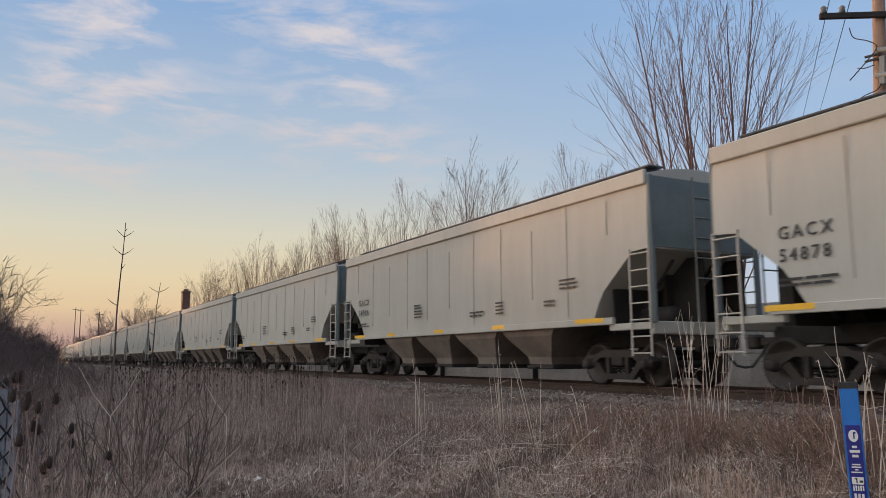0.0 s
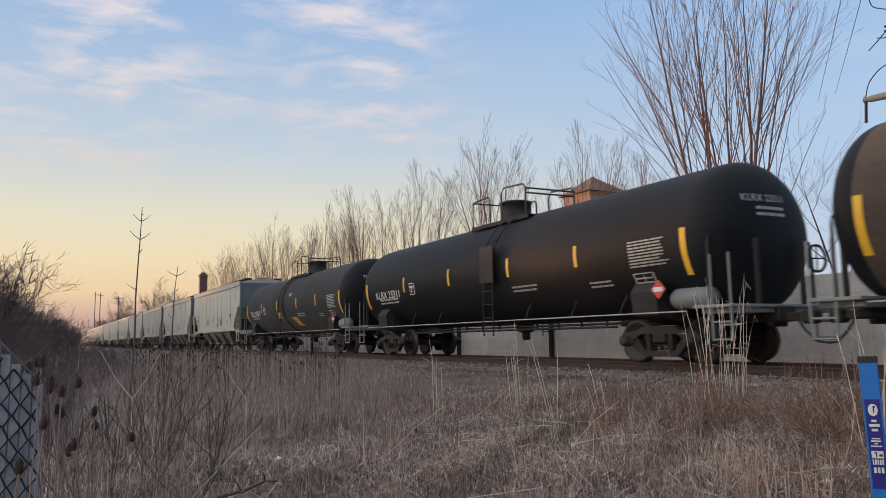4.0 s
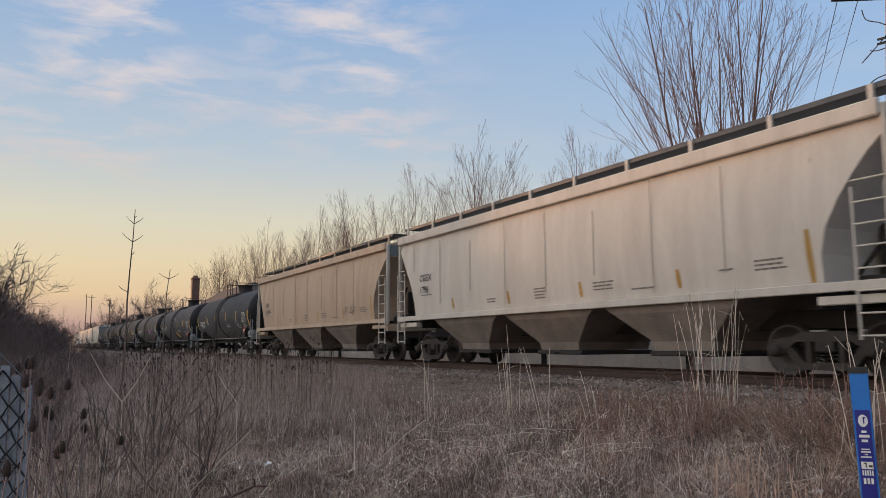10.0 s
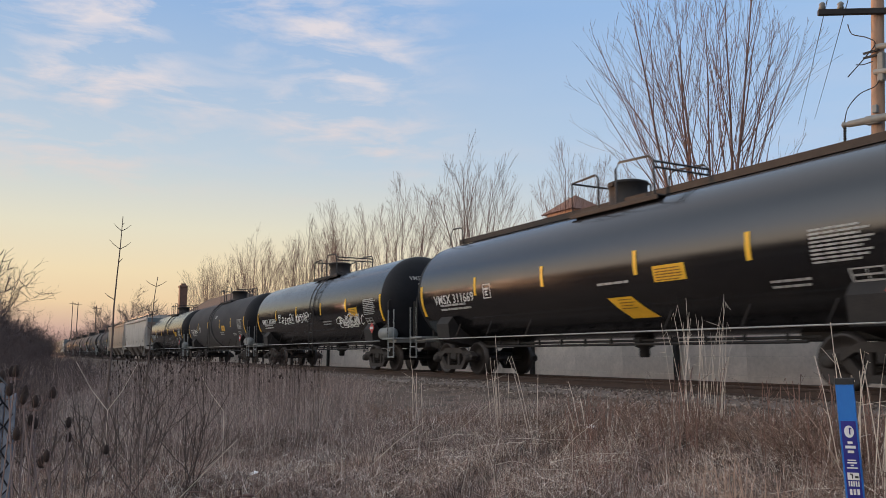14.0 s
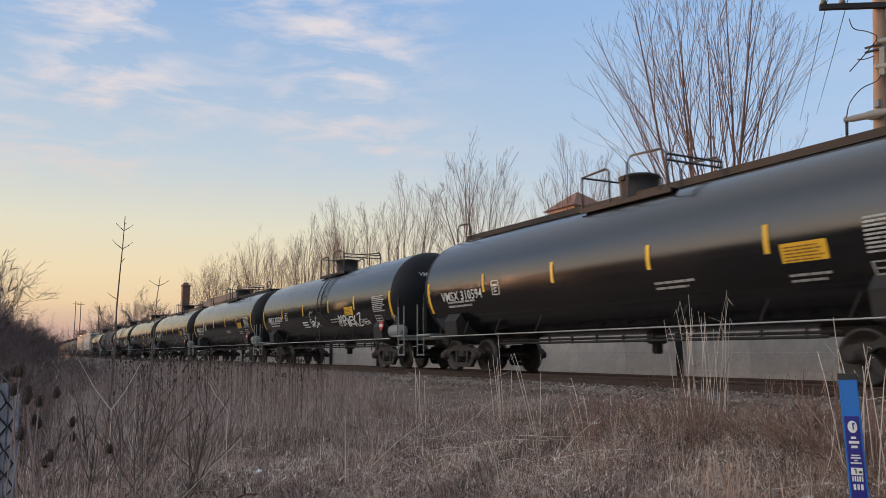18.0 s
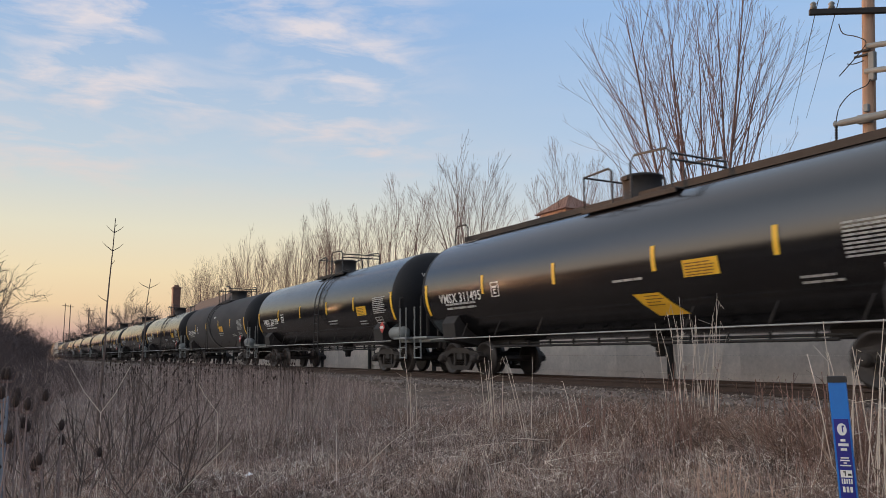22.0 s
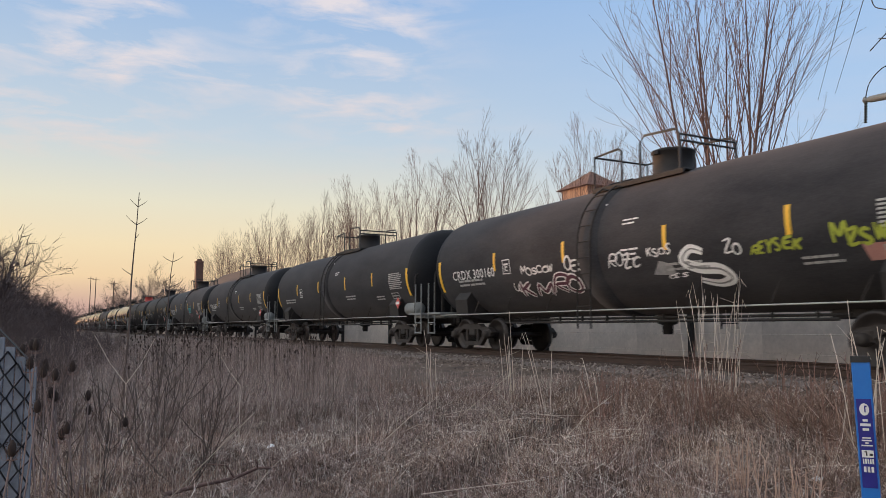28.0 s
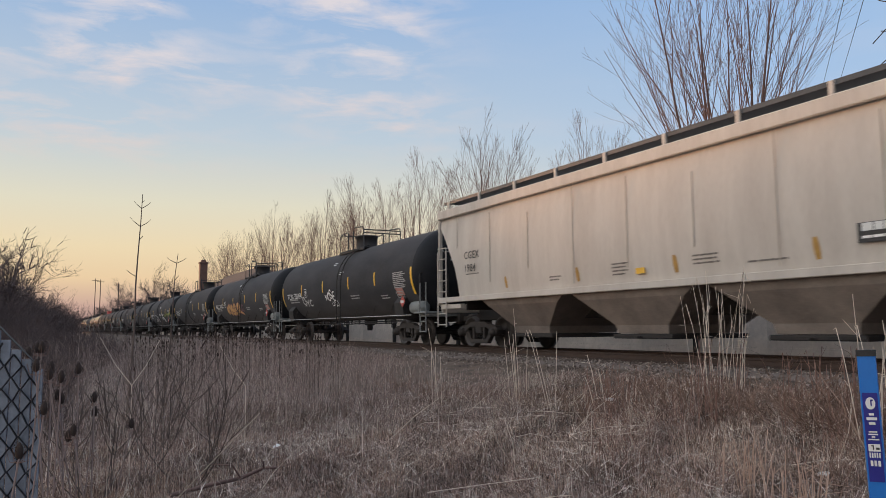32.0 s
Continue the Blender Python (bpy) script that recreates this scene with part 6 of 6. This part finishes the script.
def build_grass():
    tufts(24000, 4.2, 11.5, 10, 0.055, 0.045, 0.15, 0.0035, 0.0075, DRY_GRASS, "dry_grass", "short tawny dead grass over the field", 0.44, 2.0, 0.7)
    tufts(7000, 4.5, 17.0, 11, 0.05, 0.06, 0.22, 0.004, 0.008, GREY_GRASS, "grey_grass", "grey-brown dead grass over the field", -1.0, 0.62, 0.7, 1.0)
    tufts(8000, 7.0, 15.0, 9, 0.07, 0.05, 0.19, 0.005, 0.010, THATCH, "brown_thatch", "dark brown broken stems matted over the field", 0.30, 2.0, 3.3, 1.0)
    # the field goes on round the camera
    x, y = wedge(22000, 1.3, 20, 70, 356, 0.7)
    keep = y < 10
    x, y = x[keep], y[keep]
    n = len(x)
    v, f = blades(x, y, RNG.uniform(0.06, 0.22, n), RNG.uniform(0.005, 0.010, n), RNG.normal(0, 0.5, n), np.abs(RNG.normal(0.3, 0.3, n)))
    stuff("field_grass", v, f, DRY_GRASS, "thin dead grass over the rest of the field", "grass")
    # matted straw lying flat
    x, y = wedge(34000, 4.5, 17, -3, 66, 1.1)
    keep = (y < 10.6) & (patchy(x, y, 0.9, 2.2) > 0.35)
    x, y = x[keep], y[keep]
    n = len(x)
    ln = RNG.uniform(0.03, 0.14, n)
    v, f = blades(x, y, ln, RNG.uniform(0.004, 0.008, n), RNG.uniform(1.5, 4.5, n), RNG.uniform(0, 0.5, n), 3, ground_z(x, y) + RNG.uniform(0.02, 0.14, n))
    stuff("matted_straw", v, f, GREY_GRASS, "flattened straw lying in the grass", "straw")
    # long thin straws, blown flat in all directions over the middle of the field
    x, y = wedge(6500, 7.4, 12.6, 12, 58, 1.0)
    keep = (y < 10.2) & (patchy(x, y, 1.1, 4.0) > 0.42)
    x, y = x[keep], y[keep]
    n = len(x)
    v, f = blades(x, y, RNG.uniform(0.03, 0.06, n), RNG.uniform(0.005, 0.009, n), RNG.uniform(2.0, 7.0, n), RNG.uniform(0, 0.6, n), 3, ground_z(x, y) + RNG.uniform(0.08, 0.22, n))
    stuff("flattened_straw", v, f, PALE_STRAW, "long pale straws blown flat across the field", "straw")
    # long pale stalks, broken and lying across the grass
    rnd = random.Random(77)
    for k in range(30):
        bx, by = place(rnd.uniform(9.0, 12.2), rnd.uniform(26, 42)) if k < 18 else place(rnd.uniform(6, 11), rnd.uniform(10, 60))
        a, l, e = rnd.gauss(0.35, 0.5), rnd.uniform(0.4, 1.1), rnd.uniform(0.0, 0.25)
        if k % 6 == 0:
            e, l = rnd.uniform(0.5, 0.9), rnd.uniform(0.7, 1.2)
        z = float(ground_z(bx, by)) + 0.08
        p0 = Vector((-l / 2 * math.cos(a), -l / 2 * math.sin(a), 0))
        p1 = Vector((l / 2 * math.cos(a), l / 2 * math.sin(a), l * e))
        s = Shape().tube([p0, p0.lerp(p1, 0.5) + Vector((0, 0, rnd.uniform(0, 0.04))), p1], 0.0042, 4, True, 0.0025)
        whole("fallen_stalk", s, PALE_STALK, "pale broken stalk lying across the dead grass", "stalk", "fallen stalks", pose(bx, by, z))


def build_weeds():
    # tall dark stems on the far left of the field, lower ones towards the post
    def stems(n, d0, d1, b0, b1, h0, h1, w, mat, name, label, twigs, power=1.0, ymax=10.4):
        x, y = wedge(n, d0, d1, b0, b1, power)
        keep = (y < ymax) & (RNG.random(n) < np.clip(2.2 * patchy(x, y, 0.7, 1.1) - 0.55, 0.06, 1))
        x, y = x[keep], y[keep]
        n = len(x)
        h = RNG.uniform(h0, h1, n) * (0.7 + 0.45 * patchy(x, y, 0.45, 0.3))
        # the stand stays below the sight line to the track, and sinks towards the bank
        d, bear = np.hypot(x, y), np.degrees(np.arctan2(y, -x))
        most = EYE_Z - d * np.interp(bear, [0, 12, 20, 28, 60], [-0.004, 0.004, 0.022, 0.052, 0.068]) - ground_z(x, y)
        h = np.minimum(h, np.maximum(most, 0.12) * RNG.uniform(0.7, 1.08, n))
        ln = RNG.normal(0, 0.30, n)
        v, f = blades(x, y, h, RNG.uniform(0.7, 1.3, n) * w, ln, np.abs(RNG.normal(0, 0.18, n)), 3)
        vs, fs = [v], [f]
        cnt = len(v)
        for k in range(twigs):
            t = RNG.uniform(0.35, 0.95, n)
            zz = ground_z(x, y) + h * t
            a, g = blades(x + RNG.normal(0, 0.03, n), y + RNG.normal(0, 0.03, n), h * RNG.uniform(0.12, 0.30, n), np.full(n, w * 0.6), RNG.normal(0, 0.7, n), RNG.uniform(0, 0.3, n), 2, zz)
            vs.append(a)
            fs.append(g + cnt)
            cnt += len(a)
        stuff(name, np.concatenate(vs), np.concatenate(fs), mat, label, "weeds")
    stems(8500, 9.5, 46, -2, 24, 0.4, 1.35, 0.0055, DRY_DARK, "tall_weeds", "dense stand of tall grey-brown dead weeds", 10, 0.85)
    stems(2600, 7.5, 24, -2, 34, 0.3, 0.95, 0.008, DRY_DARK, "low_weeds", "thin brown dead weeds in the grass", 7, 0.9)
    stems(800, 6.5, 22, 2, 60, 0.4, 0.9, 0.007, PALE_STALK, "pale_weeds", "scattered pale dead stems", 4, 0.9)
    stems(1300, 7.0, 15, 38, 68, 0.2, 0.6, 0.007, RED_STEMS, "red_weeds", "red-brown dead weed stems", 7, 1.0)
    stems(2500, 16.0, 60, 9, 26, 0.5, 1.1, 0.010, DRY_DARK, "bank_weeds", "brown dead weeds along the track bank", 5, 1.0, 11.0)


def head_at(sh, p, size, rnd):
    """A teasel's egg-shaped head with bracts below it."""
    sh.lathe([(-size, size * 0.10), (-size * 0.75, size * 0.38), (-size * 0.2, size * 0.50), (size * 0.4, size * 0.44), (size * 0.85, size * 0.22), (size, 0.004)], p, "z", 8)


def build_teasels():
    sh = Shape()
    rnd = random.Random(31)
    x, y = wedge(420, 13, 30, 5, 20, 0.8)
    for a, b in zip(x, y):
        if b > 10:
            continue
        z = float(ground_z(a, b))
        top = rnd.uniform(0.9, 1.42)
        sh.tube([(a, b, z), (a + rnd.gauss(0, 0.04), b, z + top * 0.5), (a, b, z + top)], 0.0028, 3, False)
        head_at(sh, (a, b, z + top), rnd.uniform(0.022, 0.036), rnd)
    tagged(new("teasel_stand", sh.mesh("teasel_stand", TEASEL_M)), "stand of dead teasels with dark seed heads", "teasels", kind="stuff")
    # the near ones beside the fence
    for k, (px, py, z) in enumerate(((-4.40, -0.00, 0.51), (-4.10, -0.02, 0.43), (-4.60, 0.05, 0.40), (-4.29, 0.04, 0.38), (-4.19, 0.09, 0.37), (-4.59, 0.18, 0.39), (-4.88, 0.28, 0.21), (-4.97, 0.29, 0.12), (-4.37, 0.16, 0.09), (-4.47, 0.14, 0.05), (-3.37, -0.06, 0.14), (-3.98, 0.02, 0.24), (-4.78, 0.11, 0.22), (-4.89, 0.09, 0.23), (-5.14, 0.51, 0.02), (-4.80, -0.02, 0.50), (-4.60, -0.06, 0.48))):
        t = thing("teasel", "tall dead teasel with a dark brown spiny head", "teasel", "teasels by the fence")
        t.matrix_basis = pose(px, py, -0.95)
        rnd = random.Random(300 + k)
        bx, by = rnd.uniform(-0.25, 0.1), rnd.uniform(-0.2, 0.2)
        part("stem", Shape().tube([(bx, by, 0), (bx * 0.4, by * 0.5, (z + 0.95) * 0.5), (0, 0, z + 0.92)], 0.0042, 5), DRY_DARK, t)
        h = Shape()
        head_at(h, (0, 0, z + 0.95), 0.031, rnd)
        for q in range(60):
            a1, u = rnd.uniform(0, 6.283), rnd.uniform(-0.8, 0.85)
            rr = 0.0185 * math.sqrt(max(1 - u * u * 0.9, 0.05))
            p0 = Vector((rr * math.cos(a1), rr * math.sin(a1), z + 0.95 + u * 0.037))
            h.tube([p0, p0 + Vector((math.cos(a1), math.sin(a1), 0.5)) * 0.007], 0.0016, 3, False, 0.0004)
        part("seed_head", h, TEASEL_M, t, "dark spiny seed head")
        for q in range(6):
            a1 = q * 1.05 + k
            br = Shape().tube([(0, 0, z + 0.905), (0.03 * math.cos(a1), 0.03 * math.sin(a1), z + 0.91), (0.045 * math.cos(a1), 0.045 * math.sin(a1), z + 0.96)], 0.0016, 3, False, 0.0006)
            part("bract", br, RED_STEMS, t)


def stalk_clump(name, label, x, y, count, h0, h1, spread, mat, seed, r=0.006, lean=(0, 0)):
    """A clump of tall dead stalks, each one a part."""
    rnd = random.Random(seed)
    z = float(ground_z(x, y))
    c = thing(name, label, "weed clump", "clumps of tall stalks", pose(x, y, z - 0.03))
    for k in range(count):
        a, q = rnd.uniform(0, 6.283), spread * rnd.random()
        h = rnd.uniform(h0, h1)
        px, py = q * 0.5 * math.cos(a), q * 0.5 * math.sin(a)
        dx, dy = rnd.gauss(lean[0], 0.10) * h, rnd.gauss(lean[1], 0.10) * h
        droop = rnd.uniform(-0.06, 0.12)
        s = Shape().tube([(px, py, 0), (px + dx * 0.35, py + dy * 0.35, h * 0.4), (px + dx * 0.7, py + dy * 0.7, h * 0.75), (px + dx * 1.05, py + dy, h * (1 - droop * 0.2)), (px + dx * (1.15 + droop * 2), py + dy, h * (1 - droop))], r, 4, False, r * 0.5)
        for j in range(1):
            t = rnd.uniform(0.4, 0.9)
            p = Vector((px + dx * t, py + dy * t, h * t))
            s.tube([p, p + Vector((rnd.gauss(0, 0.10), rnd.gauss(0, 0.10), rnd.uniform(-0.05, 0.16)))], r * 0.6, 3, False, r * 0.3)
        part("stalk", s, mat, c)


def build_stalks():
    for k, (d, b, n, h0, h1, sp, mat, lean) in enumerate((
            (12.6, 46.6, 12, 1.2, 2.0, 0.6, PALE_STALK, (0, 0)), (13.2, 48.2, 10, 1.3, 2.1, 0.5, PALE_STALK, (0.05, 0)), (12.9, 33.0, 6, 1.0, 1.55, 0.35, PALE_STALK, (0, 0)),
            (12.2, 35.6, 3, 1.1, 1.6, 0.2, PALE_STALK, (-0.12, 0)), (8.6, 56.8, 9, 1.0, 1.7, 0.5, PALE_STALK, (0, 0)), (8.0, 58.6, 8, 1.0, 1.6, 0.5, PALE_STALK, (0.03, 0)),
            (13.5, 27.2, 4, 0.8, 1.3, 0.3, PALE_STALK, (0.02, 0)), (11.5, 39.2, 3, 0.6, 0.95, 0.2, PALE_STALK, (-0.35, 0.1)), (10.6, 46.8, 26, 0.6, 1.2, 0.8, RED_STEMS, (0, 0)),
            (11.8, 39.6, 40, 0.45, 0.8, 0.9, RED_STEMS, (0, 0)), (9.6, 53.4, 34, 0.5, 1.0, 1.0, RED_STEMS, (0, 0)), (9.3, 57.5, 24, 0.5, 0.9, 0.8, RED_STEMS, (0, 0)), (7.2, 49.0, 22, 0.3, 0.6, 0.6, DRY_GRASS, (0, 0)), (6.6, 52.5, 20, 0.3, 0.55, 0.6, DRY_GRASS, (0, 0)))):
        x, y = place(d, b)
        stalk_clump("weed_clump", "clump of tall pale dead stalks" if mat is PALE_STALK else "clump of red-brown dead stems" if mat is RED_STEMS else "tuft of dry tan grass", x, y, n, h0, h1, sp, mat, 500 + k, 0.0065 if mat is PALE_STALK else 0.006, lean)


def build_thickets():
    """Low red-brown weed thickets in the grass and along the bank."""
    forms = [twig_mass(700 + k, 0.75, 0.8, 30, 0.006, 0.85, ((6, 0.3, 0.6), (3, 0.35, 0.7)), BROWN_STEMS) for k in range(3)]
    rnd = random.Random(21)
    for k, (d, b, sc) in enumerate(((12.2, 33.4, 0.7), (12.5, 35.6, 0.8), (11.6, 39.0, 1.0), (11.2, 44.2, 1.2), (11.6, 46.0, 1.3), (10.9, 47.6, 1.2), (10.2, 51.6, 1.1), (9.9, 53.0, 1.3), (9.6, 55.0, 1.2), (9.2, 56.8, 1.3), (8.4, 58.2, 1.0), (8.0, 50.0, 0.6), (7.6, 54.0, 0.7), (13.4, 30.0, 0.7), (14.6, 26.6, 0.8), (16.2, 24.0, 0.9))):
        x, y = place(d, b)
        whole("weed_thicket", forms[k % 3], None, "low thicket of red-brown dead weeds in the grass", "weeds", "weed thickets", pose(x, y, float(ground_z(x, y)) - 0.02, 0, 0, rnd.uniform(0, 360)) @ Matrix.Diagonal((sc, sc, sc * 0.9, 1)))


def sapling(x, y, z, top, lean, twigs, r=0.022):
    """A slender sapling: twigs are (height, length, rise, side), side 0 for a pair."""
    t = thing("sapling", "slender leafless sapling with opposite twigs", "sapling", "saplings", pose(x, y, z - 0.05))
    h = top - z
    rnd = random.Random(int(h * 100))
    pts = [Vector((rnd.gauss(0, 0.008), lean * k / 8 + rnd.gauss(0, 0.012), h * k / 8)) for k in range(9)]
    part("trunk", Shape().tube(pts, r, 6, False, r * 0.22), BARK_FAR, t)
    for u, l, zz, sd in twigs:
        i = min(int(u * 8), 7)
        p = pts[i].lerp(pts[i + 1], u * 8 - i)
        for sgn in ((-1, 1) if sd == 0 else (sd,)):
            dv = Vector((rnd.gauss(0, 0.25), sgn, zz))
            part("twig", Shape().tube([p, p + dv * l * 0.6, p + dv * l + Vector((0, 0, 0.12 * l))], r * 0.28, 4, False, r * 0.12), BARK_FAR, t)


def build_shrubs():
    sapling(-11.85, 1.10, -0.95, 2.63, 0.12, ((0.965, 0.03, 1.0, 1), (0.94, 0.12, 0.65, 0), (0.865, 0.15, 0.7, 0), (0.81, 0.05, 1.2, 1), (0.66, 0.13, 0.6, -1), (0.55, 0.1, 0.8, 1)))
    sapling(-12.82, 1.72, -0.95, 1.86, 0.16, ((0.945, 0.15, 0.5, 0), (0.85, 0.06, 1.0, 1), (0.80, 0.19, 0.45, 0), (0.70, 0.08, 0.9, -1)), 0.020)
    # dead forked stems
    for k, (d, b, top) in enumerate(((9.0, 5.6, 0.62), (11.0, 9.6, 0.58), (10.0, 13.2, 0.42), (11.5, 12.0, 0.5))):
        x, y = place(d, b)
        z = float(ground_z(x, y))
        h = top - z
        rnd = random.Random(70 + k)
        t = thing("dead_stem", "pale dead forked stem among the weeds", "stem", "dead forked stems", pose(x, y, z - 0.03))
        q = Vector((0, 0, h * 0.62))
        part("stem", Shape().tube([(0, 0, 0), q * 0.5 + Vector((0.02, 0, 0)), q], 0.006, 5, False, 0.004), PALE_STALK if k % 2 == 0 else DRY_DARK, t)
        for sgn in ((-1, 1) if k == 0 else (rnd.choice((-1, 1)),)):
            e = q + Vector((sgn * 0.1, sgn * rnd.uniform(0.2, 0.34), h * rnd.uniform(0.3, 0.42)))
            part("fork", Shape().tube([q, q.lerp(e, 0.5) + Vector((0, 0, -0.04)), e], 0.004, 4, False, 0.002), PALE_STALK if k % 2 == 0 else DRY_DARK, t)
    # low sprawling shrub with curved branches
    for k, (d, b, n, hh) in enumerate(((8.7, 6.3, 5, 1.25), (8.0, 9.6, 4, 1.2), (7.4, 3.9, 4, 0.95))):
        x, y = place(d, b)
        rnd = random.Random(90 + k)
        t = thing("shrub", "leafless shrub with thin curved branches", "shrub", "low shrubs", pose(x, y, float(ground_z(x, y)) - 0.03))
        for j in range(n):
            s = Shape()
            a = rnd.uniform(0, 6.283)
            d0 = Vector((math.cos(a), math.sin(a), 0.45)).normalized()
            limb((s, s), Vector((0, 0, 0)), d0, hh * rnd.uniform(0.7, 1.15), 0.006, 1, rnd, ((0, 3, 2), (0.35, 0.8), (0.3, 1.5, 0.9, 0.4), ((0.5, 0.7), (0.35, 0.55), (0.3, 0.5))))
            part("branch", s, BARK_FAR, t)
    # fallen branch
    x, y = place(7.4, 13.0)
    z = float(ground_z(x, y))
    t = thing("fallen_branch", "fallen crooked grey branch lying in the grass", "branch", m=pose(x, y, z, 0, 0, 20))
    part("limb", Shape().tube([(-0.25, -0.55, 0.10), (-0.12, -0.25, 0.16), (0.0, 0.0, 0.20), (0.10, 0.18, 0.28), (0.12, 0.32, 0.26)], 0.022, 6, True, 0.012), BARK, t)
    part("twig", Shape().tube([(0.0, 0.0, 0.20), (0.02, -0.1, 0.33), (-0.05, -0.3, 0.36)], 0.010, 5, False, 0.005), BARK, t)
    part("twig", Shape().tube([(0.10, 0.18, 0.28), (0.2, 0.1, 0.36), (0.2, -0.06, 0.35)], 0.009, 5, False, 0.004), BARK, t)
    # scraps of litter
    lit = surf("white_scrap", (0.7, 0.7, 0.7), (0.85, 0.85, 0.84), 10, 0.6, 0, 0.1, 60)
    for x, y, s in ((-9.58, 7.94, 0.10), (-9.4, 2.6, 0.07), (-4.6, 6.2, 0.06)):
        q = Shape().add([(-s, -s * 0.5, 0), (s, -s * 0.6, 0.01), (s * 0.9, s * 0.5, 0.03), (-s * 0.8, s * 0.6, 0.02), (0.0, 0.0, s * 0.6), (-s, -s * 0.5, -0.01), (s, -s * 0.6, 0), (s * 0.9, s * 0.5, 0.02), (-s * 0.8, s * 0.6, 0.01)], [(0, 1, 4), (1, 2, 4), (2, 3, 4), (3, 0, 4), (8, 7, 6, 5)])
        whole("litter", q, lit, "crumpled white scrap of litter in the grass", "litter", "", pose(x, y, float(ground_z(x, y)) + 0.10))


def build_fence():
    t = thing("chain_link_fence", "end of a sagging chain-link fence with pale blue-grey slats", "fence", m=pose(-4.49, 0.0, -0.95, 0, 0, 222))

    def top_at(u):
        return 1.34 + 0.22 * min(u / 0.33, 1.0) + 0.05 * min(u, 2.0)
    slat_m = surf("pale_blue_grey_plastic", (0.12, 0.145, 0.19), (0.20, 0.235, 0.295), 5, 0.6, 0, 0.05, 40, 0.1)
    for k in range(34):
        x0 = 0.035 + 0.07 * k
        part("slat", Shape().box(x0, -0.020 + 0.03 * math.sin(x0 * 4), (0.05 + top_at(x0) - 0.02) / 2, 0.069, 0.006, top_at(x0) - 0.07, 0.002), slat_m, t, "pale blue-grey privacy slat")
    step = 0.06
    for k in range(40):
        x0 = k * step
        pts, j = [], 0
        while 0.04 + j * step < top_at(x0):
            pts.append((x0 + (step if (j + k) % 2 else 0.0), 0.006 * (-1) ** (j // 2) + 0.03 * math.sin(x0 * 4), 0.04 + j * step))
            j += 1
        part("wire", Shape().tube(pts, 0.006, 3, False), GALV, t)
    part("top_wire", Shape().tube([(u * 0.1, 0, top_at(u * 0.1) + 0.01) for u in range(25)], 0.005, 5), GALV, t)
    for x in (0.9, 2.4):
        part("post", Shape().tube([(x, -0.06, 0), (x, -0.06, top_at(x) + 0.02)], 0.024, 8), GALV, t)


def build_stones():
    n = 26000
    x = -42 + 52 * RNG.random(n) ** 0.75
    y = RNG.uniform(9.9, 12.9, n)
    keep = RNG.random(n) < np.interp(y, [9.9, 10.5, 11], [0.15, 0.8, 1.0])
    x, y = x[keep], y[keep]
    n = len(x)
    z = np.where(y > 10.15, np.interp(y, [10.1, 10.8, 11.0, 13], [-0.60, -0.22, -0.19, -0.19]), ground_z(x, y))
    z = np.maximum(z, ground_z(x, y))
    s = RNG.uniform(0.016, 0.036, n)
    oc = np.array([(1, 0, 0), (-1, 0, 0), (0, 1, 0), (0, -1, 0), (0, 0, 1), (0, 0, -1)], dtype=float)
    v = oc[None] * RNG.uniform(0.7, 1.3, (n, 6, 1)) * s[:, None, None] + RNG.normal(0, 0.25, (n, 6, 3)) * s[:, None, None]
    v += np.stack([x, y, z + 0.2 * s], -1)[:, None]
    tri = np.array([(0, 2, 4), (2, 1, 4), (1, 3, 4), (3, 0, 4), (2, 0, 5), (1, 2, 5), (3, 1, 5), (0, 3, 5)])
    f = (np.arange(n) * 6)[:, None, None] + tri[None]
    stuff("ballast_stones", v.reshape(-1, 3), f.reshape(-1, 3), STONE, "loose grey crushed stones of the track bed", "gravel")


build_grass()
build_weeds()
build_teasels()
build_stalks()
build_thickets()
build_shrubs()
build_fence()
build_stones()


def motions():
    for car, x in TRAIN:
        walk(car, [(0, pose(x, TRACK_Y, 0)), (16, pose(x - SPEED * 16, TRACK_Y, 0)), (32, pose(x - SPEED * 32, TRACK_Y, 0))])
    # the wheels roll: all that stand alike on their trucks turn alike
    turns, step = {}, math.degrees(SPEED / FPS / 0.457)
    for o in [q for car, x in TRAIN for q in car.children_recursive if q.name.split(".")[0] == "wheelset"]:
        key = round(o.location.x, 2)
        if key not in turns:
            x = o.location.x
            walk(o, [(k / FPS, pose(x, 0, 0.457, 0, -step * k, 0)) for k in range(32 * FPS + 1)])
            turns[key] = o.animation_data
        else:
            o.rotation_mode = "QUATERNION"
            o.animation_data_create()
            o.animation_data.action = turns[key].action
            o.animation_data.action_slot = turns[key].action_slot


motions()
